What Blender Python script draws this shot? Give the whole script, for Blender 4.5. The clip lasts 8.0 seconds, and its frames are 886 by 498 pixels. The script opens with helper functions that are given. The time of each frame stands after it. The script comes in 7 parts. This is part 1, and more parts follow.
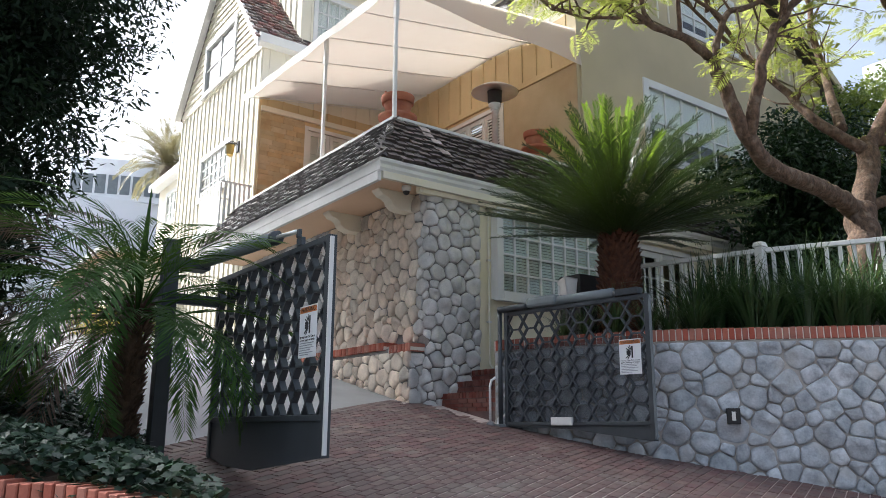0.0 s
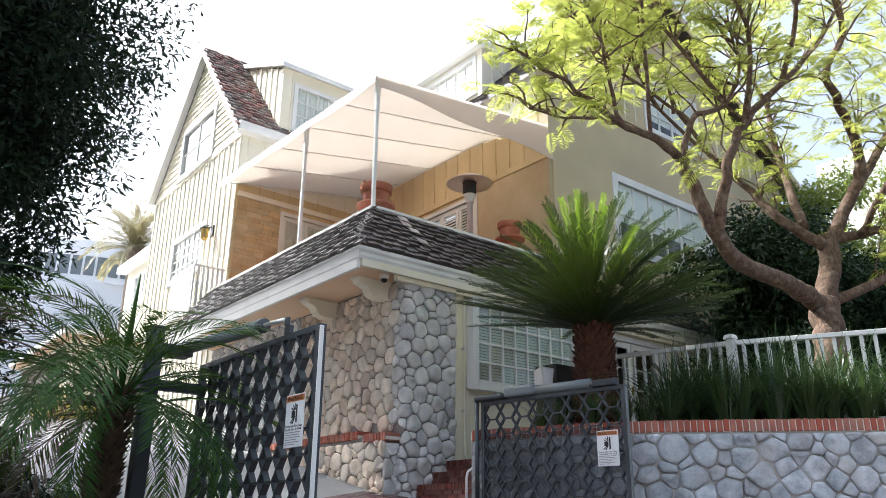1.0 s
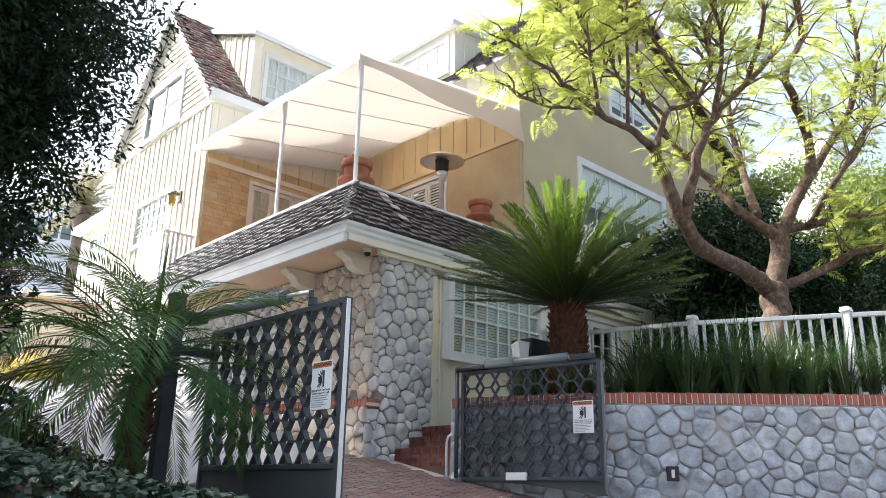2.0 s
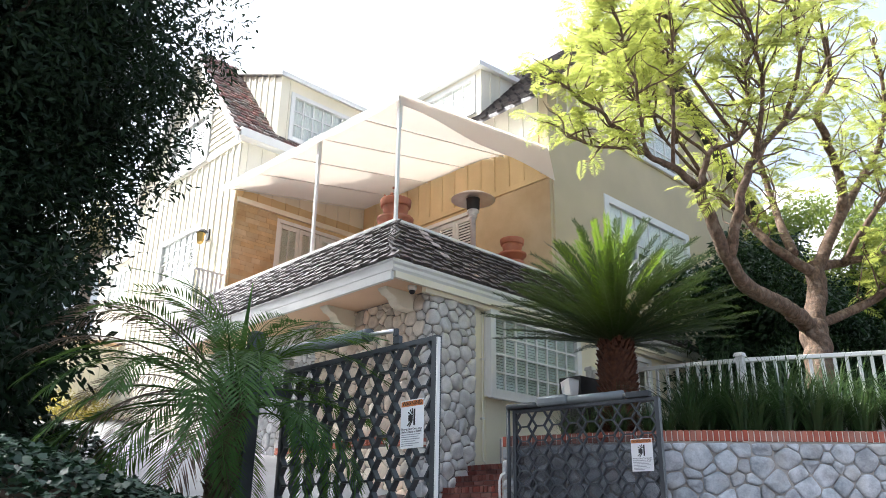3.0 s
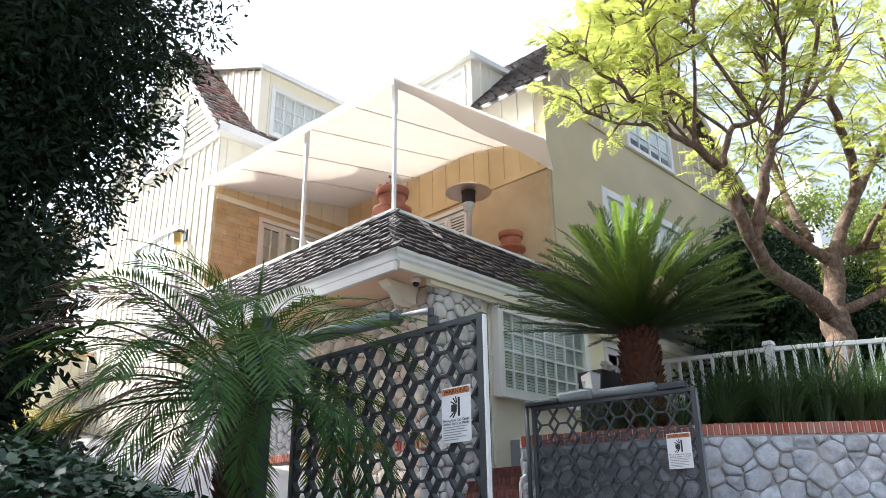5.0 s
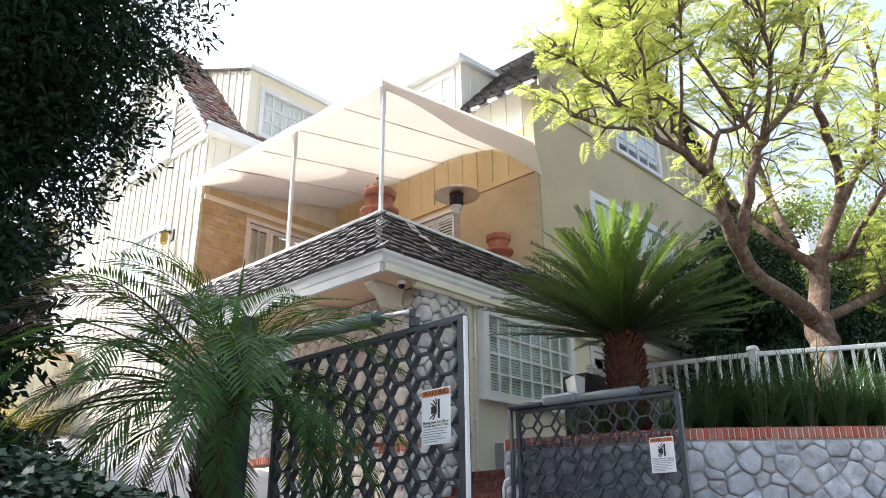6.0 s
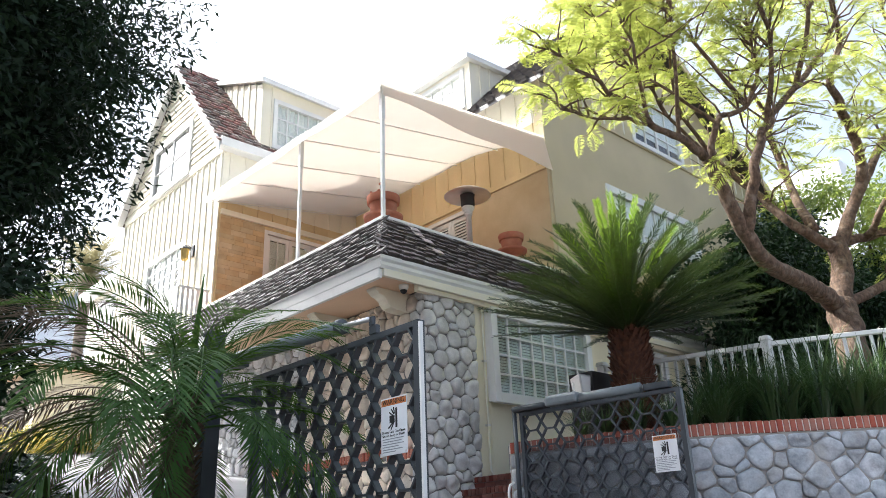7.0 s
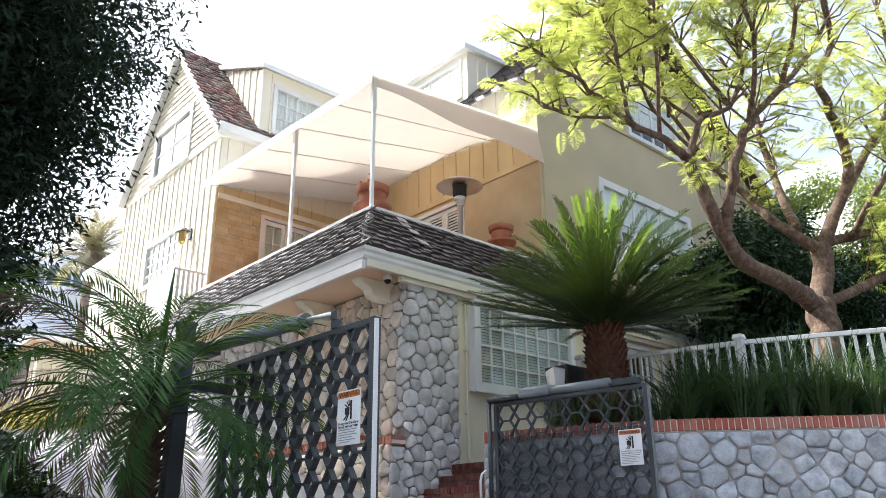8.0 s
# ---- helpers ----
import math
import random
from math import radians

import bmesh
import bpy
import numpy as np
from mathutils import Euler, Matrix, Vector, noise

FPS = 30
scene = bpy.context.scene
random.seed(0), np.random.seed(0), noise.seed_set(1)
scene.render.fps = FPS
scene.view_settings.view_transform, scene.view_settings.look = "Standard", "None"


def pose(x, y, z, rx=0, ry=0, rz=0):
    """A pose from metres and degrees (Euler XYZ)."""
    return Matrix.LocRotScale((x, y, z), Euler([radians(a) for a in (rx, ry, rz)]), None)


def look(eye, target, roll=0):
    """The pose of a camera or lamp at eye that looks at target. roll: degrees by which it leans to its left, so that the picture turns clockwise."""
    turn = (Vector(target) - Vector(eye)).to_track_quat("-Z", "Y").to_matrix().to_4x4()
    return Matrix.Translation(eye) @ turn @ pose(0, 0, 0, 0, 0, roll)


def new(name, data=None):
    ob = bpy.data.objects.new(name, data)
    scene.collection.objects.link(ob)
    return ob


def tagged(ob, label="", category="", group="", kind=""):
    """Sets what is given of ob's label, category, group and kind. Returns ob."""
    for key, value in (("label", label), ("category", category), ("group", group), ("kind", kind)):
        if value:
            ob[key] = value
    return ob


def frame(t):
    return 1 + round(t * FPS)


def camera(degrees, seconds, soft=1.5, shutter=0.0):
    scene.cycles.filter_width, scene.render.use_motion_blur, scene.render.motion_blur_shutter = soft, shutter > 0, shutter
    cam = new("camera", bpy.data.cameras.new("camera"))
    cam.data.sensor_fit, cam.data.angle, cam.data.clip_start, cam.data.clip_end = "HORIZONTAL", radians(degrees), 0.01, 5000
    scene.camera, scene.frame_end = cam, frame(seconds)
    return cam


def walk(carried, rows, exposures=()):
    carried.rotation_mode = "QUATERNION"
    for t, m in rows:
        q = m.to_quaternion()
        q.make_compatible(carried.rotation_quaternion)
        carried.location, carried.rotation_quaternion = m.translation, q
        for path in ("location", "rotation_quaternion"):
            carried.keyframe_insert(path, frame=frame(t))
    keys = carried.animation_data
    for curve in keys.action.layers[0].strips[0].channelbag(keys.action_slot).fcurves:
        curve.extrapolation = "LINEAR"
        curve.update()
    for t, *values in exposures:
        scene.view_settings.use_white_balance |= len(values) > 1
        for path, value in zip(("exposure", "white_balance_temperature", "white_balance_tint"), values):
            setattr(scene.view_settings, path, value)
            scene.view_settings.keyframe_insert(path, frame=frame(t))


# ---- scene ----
cam = camera(59.3, 8.0, soft=0.9)
PATH = [
    (0, (-0.035, -0.029, 1.545), (1.117, 1.543, 1.997), 0.3),
    (0.3, (-0.049, -0.021, 1.592), (1.079, 1.534, 2.148), 0.2),
    (0.5, (-0.054, -0.027, 1.594), (1.07, 1.505, 2.218), 0.3),
    (0.8, (-0.137, -0.014, 1.601), (0.983, 1.510, 2.252), 0.6),
    (1, (-0.265, -0.046, 1.546), (0.917, 1.425, 2.209), 0.5),
    (1.2, (-0.423, 0.001, 1.52), (0.841, 1.412, 2.159), 0.2),
    (2.3, (-1.36, -0.055, 1.434), (-0.041, 1.33, 2.021), 0.9),
    (2.5, (-1.514, 0.051, 1.435), (-0.188, 1.426, 2.027), 0.6),
    (2.8, (-1.654, 0.282, 1.424), (-0.337, 1.649, 2.055), 0.8),
    (3, (-1.732, 0.418, 1.423), (-0.437, 1.78, 2.107), 0.9),
    (3.3, (-1.805, 0.678, 1.380), (-0.504, 2.027, 2.078), 1.1),
    (3.5, (-1.864, 0.814, 1.364), (-0.543, 2.141, 2.066), 1.3),
    (3.8, (-1.898, 1.010, 1.362), (-0.529, 2.285, 2.069), 1.1),
    (4, (-1.826, 1.152, 1.36), (-0.441, 2.414, 2.062), 0.3),
    (4.3, (-1.653, 1.320, 1.354), (-0.295, 2.609, 2.057), -0.5),
    (4.5, (-1.556, 1.384, 1.378), (-0.208, 2.683, 2.083), -0.7),
    (5.8, (-1.475, 1.499, 1.388), (-0.13, 2.793, 2.108), -0.9),
    (6, (-1.44, 1.44, 1.379), (-0.08, 2.718, 2.098), -0.5),
    (6.3, (-1.252, 1.372, 1.368), (0.133, 2.626, 2.080), -1.4),
    (6.5, (-1.074, 1.304, 1.383), (0.28, 2.59, 2.098), -1.5),
    (6.8, (-0.913, 1.169, 1.432), (0.406, 2.489, 2.152), -1.8),
    (7, (-0.864, 1.058, 1.428), (0.412, 2.416, 2.154), -2.2),
    (7.3, (-0.843, 0.895, 1.469), (0.397, 2.294, 2.179), -1.7),
    (7.5, (-0.8, 0.822, 1.481), (0.407, 2.254, 2.184), -1.4),
    (7.8, (-0.769, 0.648, 1.461), (0.437, 2.084, 2.157), -0.8),
    (8, (-0.746, 0.616, 1.46), (0.522, 2.001, 2.147), -0.6),
]
walk(cam, [(t, look(eye, target, roll)) for t, eye, target, roll in PATH], exposures=[(0.0, 1.25, 5750, 8), (1.0, 1.53, 5750, 8), (2.5, 1.74, 5750, 8), (3.5, 1.78, 5750, 8), (8.0, 1.7, 5750, 8)])

# ---- sky and sun ----
TO_SUN = Vector((-0.285, 0.58, 0.765)).normalized()
world = bpy.data.worlds.new("sky")
scene.world = world
world.use_nodes = True
wn = world.node_tree.nodes
sky = wn.new("ShaderNodeTexSky")
sky.sky_type, sky.sun_disc = "NISHITA", False
sky.sun_elevation, sky.sun_rotation = math.asin(TO_SUN.z), math.atan2(TO_SUN.x, TO_SUN.y)
sky.air_density, sky.dust_density, sky.ozone_density = 1.0, 10.0, 0.6
haze = wn.new("ShaderNodeHueSaturation")
haze.inputs["Saturation"].default_value = 0.6
world.node_tree.links.new(sky.outputs[0], haze.inputs["Color"])
world.node_tree.links.new(haze.outputs[0], wn["Background"].inputs[0])
wn["Background"].inputs[1].default_value = 0.15
sun = new("sun", bpy.data.lights.new("sun", "SUN"))
sun.data.energy, sun.data.angle, sun.data.color = 3.8, radians(0.55), (1.0, 0.93, 0.82)
sun.matrix_world = look((0, 0, 30), Vector((0, 0, 30)) - TO_SUN)


# ---- materials ----
def nodes_of(name):
    m = bpy.data.materials.new(name)
    m.use_nodes = True
    t = m.node_tree
    return m, t, t.nodes["Principled BSDF"]


def surface(name, light, dark, scale=3.0, rough=0.8, bump=0.15, fine=60.0, metal=0.0, piece=0.0, island=0.0, stretch=(1, 1, 1), spec=0.4, stain=None, stain_amount=0.5):
    """Two scales of noise between two colours, stains, relief, and a tint by piece."""
    m, t, b = nodes_of(name)
    n, l = t.nodes, t.links
    pos = n.new("ShaderNodeNewGeometry")
    mp = n.new("ShaderNodeMapping")
    mp.inputs["Scale"].default_value = stretch
    l.new(pos.outputs["Position"], mp.inputs["Vector"])
    big, small = n.new("ShaderNodeTexNoise"), n.new("ShaderNodeTexNoise")
    big.inputs["Scale"].default_value, big.inputs["Detail"].default_value = scale, 4
    small.inputs["Scale"].default_value, small.inputs["Detail"].default_value = fine, 3
    l.new(mp.outputs[0], big.inputs["Vector"])
    l.new(mp.outputs[0], small.inputs["Vector"])
    both = n.new("ShaderNodeMath")
    both.operation = "MULTIPLY_ADD"
    both.inputs[1].default_value = 0.35
    l.new(small.outputs["Fac"], both.inputs[0])
    l.new(big.outputs["Fac"], both.inputs[2])
    ramp = n.new("ShaderNodeMapRange")
    ramp.inputs["From Min"].default_value, ramp.inputs["From Max"].default_value = 0.45, 0.9
    l.new(both.outputs[0], ramp.inputs["Value"])
    mix = n.new("ShaderNodeMix")
    mix.data_type = "RGBA"
    mix.inputs["A"].default_value, mix.inputs["B"].default_value = (*dark, 1), (*light, 1)
    l.new(ramp.outputs[0], mix.inputs["Factor"])
    out = mix.outputs["Result"]
    if stain:
        spot = n.new("ShaderNodeTexNoise")
        spot.inputs["Scale"].default_value, spot.inputs["Detail"].default_value = scale * 0.45, 6
        l.new(pos.outputs["Position"], spot.inputs["Vector"])
        sr = n.new("ShaderNodeMapRange")
        sr.inputs["From Min"].default_value, sr.inputs["From Max"].default_value, sr.inputs["To Max"].default_value = 0.52, 0.7, stain_amount
        l.new(spot.outputs["Fac"], sr.inputs["Value"])
        sm = n.new("ShaderNodeMix")
        sm.data_type = "RGBA"
        sm.inputs["B"].default_value = (*stain, 1)
        l.new(sr.outputs[0], sm.inputs["Factor"])
        l.new(out, sm.inputs["A"])
        out = sm.outputs["Result"]
    if piece or island:
        hsv = n.new("ShaderNodeHueSaturation")
        src = n.new("ShaderNodeObjectInfo").outputs["Random"] if piece else pos.outputs["Random Per Island"]
        amount = piece or island
        vr, hr = n.new("ShaderNodeMapRange"), n.new("ShaderNodeMapRange")
        vr.inputs["To Min"].default_value, vr.inputs["To Max"].default_value = 1 - amount, 1 + amount
        l.new(src, vr.inputs["Value"])
        l.new(vr.outputs[0], hsv.inputs["Value"])
        wob = n.new("ShaderNodeMath")
        wob.operation = "PINGPONG"
        wob.inputs[1].default_value = 0.13
        l.new(src, wob.inputs[0])
        hr.inputs["From Max"].default_value = 0.13
        hr.inputs["To Min"].default_value, hr.inputs["To Max"].default_value = 0.5 - 0.05 * amount, 0.5 + 0.05 * amount
        l.new(wob.outputs[0], hr.inputs["Value"])
        l.new(hr.outputs[0], hsv.inputs["Hue"])
        sat = n.new("ShaderNodeMapRange")
        sat.inputs["From Max"].default_value = 0.13
        sat.inputs["To Min"].default_value, sat.inputs["To Max"].default_value = 1 + amount, 1 - amount
        l.new(wob.outputs[0], sat.inputs["Value"])
        l.new(sat.outputs[0], hsv.inputs["Saturation"])
        l.new(out, hsv.inputs["Color"])
        out = hsv.outputs[0]
    l.new(out, b.inputs["Base Color"])
    rr = n.new("ShaderNodeMapRange")
    rr.inputs["To Min"].default_value, rr.inputs["To Max"].default_value = max(rough - 0.12, 0.03), min(rough + 0.12, 1)
    l.new(big.outputs["Fac"], rr.inputs["Value"])
    l.new(rr.outputs[0], b.inputs["Roughness"])
    b.inputs["Metallic"].default_value = metal
    b.inputs["Specular IOR Level"].default_value = spec
    if bump:
        bp = n.new("ShaderNodeBump")
        bp.inputs["Strength"].default_value, bp.inputs["Distance"].default_value = bump, 0.02
        l.new(both.outputs[0], bp.inputs["Height"])
        l.new(bp.outputs[0], b.inputs["Normal"])
    return m


def foliage(name, a, c, glow, through_share=0.4, rough=0.45, spec=0.5):
    """A leaf: two greens by island, gloss above, light coming through."""
    m, t, b = nodes_of(name)
    n, l = t.nodes, t.links
    pos = n.new("ShaderNodeNewGeometry")
    noise_tex = n.new("ShaderNodeTexNoise")
    noise_tex.inputs["Scale"].default_value = 1.3
    l.new(pos.outputs["Position"], noise_tex.inputs["Vector"])
    add = n.new("ShaderNodeMath")
    add.operation = "MULTIPLY_ADD"
    add.inputs[1].default_value = 0.6
    l.new(pos.outputs["Random Per Island"], add.inputs[0])
    l.new(noise_tex.outputs["Fac"], add.inputs[2])
    rng = n.new("ShaderNodeMapRange")
    rng.inputs["From Min"].default_value, rng.inputs["From Max"].default_value = 0.35, 1.15
    l.new(add.outputs[0], rng.inputs["Value"])
    mix = n.new("ShaderNodeMix")
    mix.data_type = "RGBA"
    mix.inputs["A"].default_value, mix.inputs["B"].default_value = (*a, 1), (*c, 1)
    l.new(rng.outputs[0], mix.inputs["Factor"])
    l.new(mix.outputs["Result"], b.inputs["Base Color"])
    b.inputs["Roughness"].default_value = rough
    b.inputs["Specular IOR Level"].default_value = spec
    tr = n.new("ShaderNodeBsdfTranslucent")
    tint = n.new("ShaderNodeMix")
    tint.data_type = "RGBA"
    tint.inputs["Factor"].default_value = 0.6
    tint.inputs["B"].default_value = (*glow, 1)
    l.new(mix.outputs["Result"], tint.inputs["A"])
    l.new(tint.outputs["Result"], tr.inputs["Color"])
    sh = n.new("ShaderNodeMixShader")
    sh.inputs[0].default_value = through_share
    l.new(b.outputs[0], sh.inputs[1])
    l.new(tr.outputs[0], sh.inputs[2])
    l.new(sh.outputs[0], n["Material Output"].inputs["Surface"])
    return m


def canvas_material(name, share):
    m, t, b = nodes_of(name)
    n, l = t.nodes, t.links
    pos, tex = n.new("ShaderNodeNewGeometry"), n.new("ShaderNodeTexNoise")
    tex.inputs["Scale"].default_value = 1.5
    l.new(pos.outputs["Position"], tex.inputs["Vector"])
    mix = n.new("ShaderNodeMix")
    mix.data_type = "RGBA"
    mix.inputs["A"].default_value, mix.inputs["B"].default_value = (0.68, 0.65, 0.59, 1), (0.76, 0.75, 0.71, 1)
    l.new(tex.outputs["Fac"], mix.inputs["Factor"])
    l.new(mix.outputs["Result"], b.inputs["Base Color"])
    b.inputs["Roughness"].default_value = 0.8
    tr = n.new("ShaderNodeBsdfTranslucent")
    tr.inputs["Color"].default_value = (0.74, 0.67, 0.56, 1)
    sh = n.new("ShaderNodeMixShader")
    sh.inputs[0].default_value = share
    l.new(b.outputs[0], sh.inputs[1])
    l.new(tr.outputs[0], sh.inputs[2])
    l.new(sh.outputs[0], n["Material Output"].inputs["Surface"])
    return m


def glass_material():
    m, t, b = nodes_of("window_glass")
    n, l = t.nodes, t.links
    clear, gloss, fr, sh = n.new("ShaderNodeBsdfTransparent"), n.new("ShaderNodeBsdfGlossy"), n.new("ShaderNodeLayerWeight"), n.new("ShaderNodeMixShader")
    clear.inputs[0].default_value = (0.95, 0.965, 0.955, 1)
    gloss.inputs["Roughness"].default_value = 0.02
    power, amount = n.new("ShaderNodeMath"), n.new("ShaderNodeMath")
    power.operation, amount.operation = "POWER", "MULTIPLY_ADD"
    power.inputs[1].default_value, amount.inputs[1].default_value, amount.inputs[2].default_value = 4.0, 0.38, 0.05
    l.new(fr.outputs["Facing"], power.inputs[0])
    l.new(power.outputs[0], amount.inputs[0])
    l.new(amount.outputs[0], sh.inputs[0])
    l.new(clear.outputs[0], sh.inputs[1])
    l.new(gloss.outputs[0], sh.inputs[2])
    l.new(sh.outputs[0], n["Material Output"].inputs["Surface"])
    return m


STONE = surface("field_stone", (0.56, 0.585, 0.605), (0.28, 0.30, 0.32), 7, 0.85, 0.6, 40, piece=0.2, stain=(0.46, 0.42, 0.36), stain_amount=0.4)
# west-face stone: warm bounce from the sunlit drive is put into its colour
STONE_BOUNCE_LIT = surface("field_stone_bounce_lit", (0.78, 0.665, 0.54), (0.53, 0.45, 0.37), 5, 0.85, 0.5, 45, piece=0.2, stain=(0.56, 0.42, 0.3), stain_amount=0.4)
STONE_CORNER = surface("field_stone_corner", (0.70, 0.675, 0.64), (0.47, 0.46, 0.44), 5, 0.85, 0.5, 45, piece=0.2, stain=(0.54, 0.46, 0.37), stain_amount=0.35)
STONE_JOINED = surface("field_stone_far", (0.60, 0.6, 0.6), (0.37, 0.375, 0.385), 7, 0.85, 0.4, 45, island=0.24, stain=(0.42, 0.34, 0.25), stain_amount=0.45)
# house mortar, its colour darkened for the deep shade in the joints
MORTAR = surface("mortar", (0.30, 0.28, 0.26), (0.19, 0.18, 0.17), 6, 0.95, 0.5, 80)
MORTAR_PALE = surface("garden_mortar", (0.46, 0.43, 0.39), (0.33, 0.31, 0.28), 6, 0.95, 0.5, 80)
BRICK = surface("red_brick", (0.41, 0.145, 0.095), (0.3, 0.1, 0.068), 9, 0.85, 0.3, 90, piece=0.12, stain=(0.3, 0.2, 0.16), stain_amount=0.3)
# red brick again, with the shade over the steps put into its colour
SHADED_STEP_BRICK = surface("shaded_step_brick", (0.2, 0.072, 0.052), (0.125, 0.046, 0.034), 9, 0.85, 0.3, 90, piece=0.15, stain=(0.15, 0.1, 0.08), stain_amount=0.3)
BRICK_MORTAR = surface("brick_mortar", (0.74, 0.68, 0.6), (0.6, 0.55, 0.48), 8, 0.95, 0.4, 90)
PAVER = surface("paver", (0.135, 0.092, 0.083), (0.085, 0.056, 0.052), 4, 0.8, 0.3, 70, piece=0.15, stain=(0.18, 0.155, 0.14), stain_amount=0.6)
PAVER_JOINED = surface("paver_far", (0.145, 0.088, 0.078), (0.08, 0.048, 0.045), 4, 0.8, 0.3, 70, island=0.2, stain=(0.19, 0.16, 0.14), stain_amount=0.55)
PAVER_JOINT = surface("paver_joint", (0.5, 0.42, 0.38), (0.36, 0.3, 0.27), 5, 0.95, 0.3, 90)
CONCRETE = surface("concrete", (0.29, 0.29, 0.29), (0.21, 0.21, 0.21), 1.3, 0.85, 0.2, 90, stain=(0.24, 0.235, 0.23), stain_amount=0.5)
ASPHALT = surface("asphalt", (0.15, 0.148, 0.142), (0.1, 0.098, 0.095), 2, 0.9, 0.4, 130)
SOIL = surface("soil", (0.09, 0.06, 0.04), (0.045, 0.03, 0.02), 5, 0.95, 0.6, 60)
CREAM_LOW = surface("cream_low_wall", (0.86, 0.795, 0.61), (0.78, 0.71, 0.53), 1.2, 0.65, 0.08, 60, stretch=(1, 1, 0.25), stain=(0.66, 0.58, 0.4), stain_amount=0.2)
CREAM = surface("cream_boards", (0.83, 0.78, 0.65), (0.75, 0.70, 0.56), 1.2, 0.65, 0.08, 60, stretch=(1, 1, 0.25), stain=(0.62, 0.54, 0.37), stain_amount=0.25)
OCHRE = surface("ochre_boards", (0.70, 0.54, 0.30), (0.58, 0.44, 0.235), 1.2, 0.65, 0.08, 60, stretch=(1, 1, 0.25), stain=(0.42, 0.29, 0.14), stain_amount=0.35)
STUCCO = surface("olive_stucco", (0.58, 0.49, 0.325), (0.485, 0.41, 0.27), 0.8, 0.9, 0.35, 70, stain=(0.38, 0.34, 0.245), stain_amount=0.3)
WHITE = surface("white_paint", (0.8, 0.79, 0.76), (0.7, 0.69, 0.66), 2, 0.5, 0.05, 50, stain=(0.6, 0.57, 0.5), stain_amount=0.2)
PEACH = surface("peach_soffit", (0.86, 0.63, 0.425), (0.76, 0.54, 0.35), 1.2, 0.75, 0.06, 40, stain=(0.62, 0.43, 0.28), stain_amount=0.2)
SHINGLE = surface("shingle", (0.085, 0.07, 0.066), (0.034, 0.028, 0.027), 8, 0.5, 0.4, 70, piece=0.28, stretch=(1, 1, 0.4), spec=0.5)
SHINGLE_PALE = surface("pale_shingle", (0.42, 0.35, 0.32), (0.28, 0.23, 0.21), 8, 0.8, 0.4, 70, piece=0.15)
SHINGLE_JOINED = surface("shingle_far", (0.07, 0.057, 0.053), (0.03, 0.025, 0.024), 8, 0.5, 0.4, 70, island=0.28, stretch=(1, 1, 0.4), spec=0.5)
ROOF_RED = surface("gable_shingle", (0.27, 0.18, 0.155), (0.1, 0.067, 0.06), 6, 0.85, 0.4, 60, island=0.5)
VENEER = surface("tan_veneer", (0.60, 0.455, 0.265), (0.47, 0.345, 0.19), 3, 0.8, 0.25, 50, piece=0.12, stain=(0.37, 0.24, 0.11), stain_amount=0.5)
PLASTER_TAN = surface("tan_plaster", (0.59, 0.465, 0.29), (0.48, 0.37, 0.22), 1.6, 0.8, 0.15, 60, stain=(0.37, 0.25, 0.13), stain_amount=0.45)
GATE_METAL = surface("charcoal_enamel", (0.06, 0.068, 0.075), (0.042, 0.047, 0.052), 4, 0.42, 0.05, 90)
GREY_ENAMEL = surface("grey_enamel", (0.2, 0.225, 0.235), (0.15, 0.17, 0.18), 4, 0.38, 0.04, 90)
STEEL = surface("steel", (0.8, 0.78, 0.75), (0.68, 0.66, 0.63), 5, 0.34, 0.02, 90, metal=0.7)
BRUSHED_STEEL = surface("brushed_steel", (0.66, 0.67, 0.68), (0.54, 0.55, 0.56), 5, 0.3, 0.02, 90, metal=0.25, spec=0.8)
DARK_IRON = surface("dark_iron", (0.03, 0.028, 0.027), (0.018, 0.017, 0.017), 6, 0.5, 0.1, 80)
BRASS = surface("brass", (0.55, 0.38, 0.13), (0.4, 0.26, 0.08), 6, 0.35, 0.05, 80, metal=1.0)
TERRACOTTA = surface("terracotta", (0.43, 0.155, 0.085), (0.3, 0.1, 0.055), 6, 0.85, 0.2, 70, stain=(0.4, 0.26, 0.19), stain_amount=0.35)
BARK = surface("bark", (0.18, 0.113, 0.074), (0.055, 0.035, 0.024), 20, 0.92, 1.0, 55, stretch=(1, 1, 0.6), stain=(0.34, 0.265, 0.2), stain_amount=0.4)
DARK_BARK = surface("dark_bark", (0.1, 0.075, 0.055), (0.05, 0.038, 0.03), 9, 0.9, 0.9, 40, stretch=(1, 1, 0.35))
SAGO_BARK = surface("sago_trunk", (0.13, 0.052, 0.026), (0.05, 0.02, 0.012), 14, 0.9, 0.8, 60)
PALM_BARK = surface("palm_trunk", (0.13, 0.08, 0.048), (0.045, 0.028, 0.018), 12, 0.9, 0.9, 50)
PLASTIC_WHITE = surface("white_plastic", (0.78, 0.77, 0.74), (0.7, 0.69, 0.66), 3, 0.4, 0.02, 60)
SLAT = surface("green_grey_slat", (0.62, 0.68, 0.62), (0.54, 0.6, 0.54), 2, 0.6, 0.02, 50)
BLIND = surface("blind_slat", (0.84, 0.84, 0.8), (0.78, 0.78, 0.74), 2, 0.6, 0.02, 50)
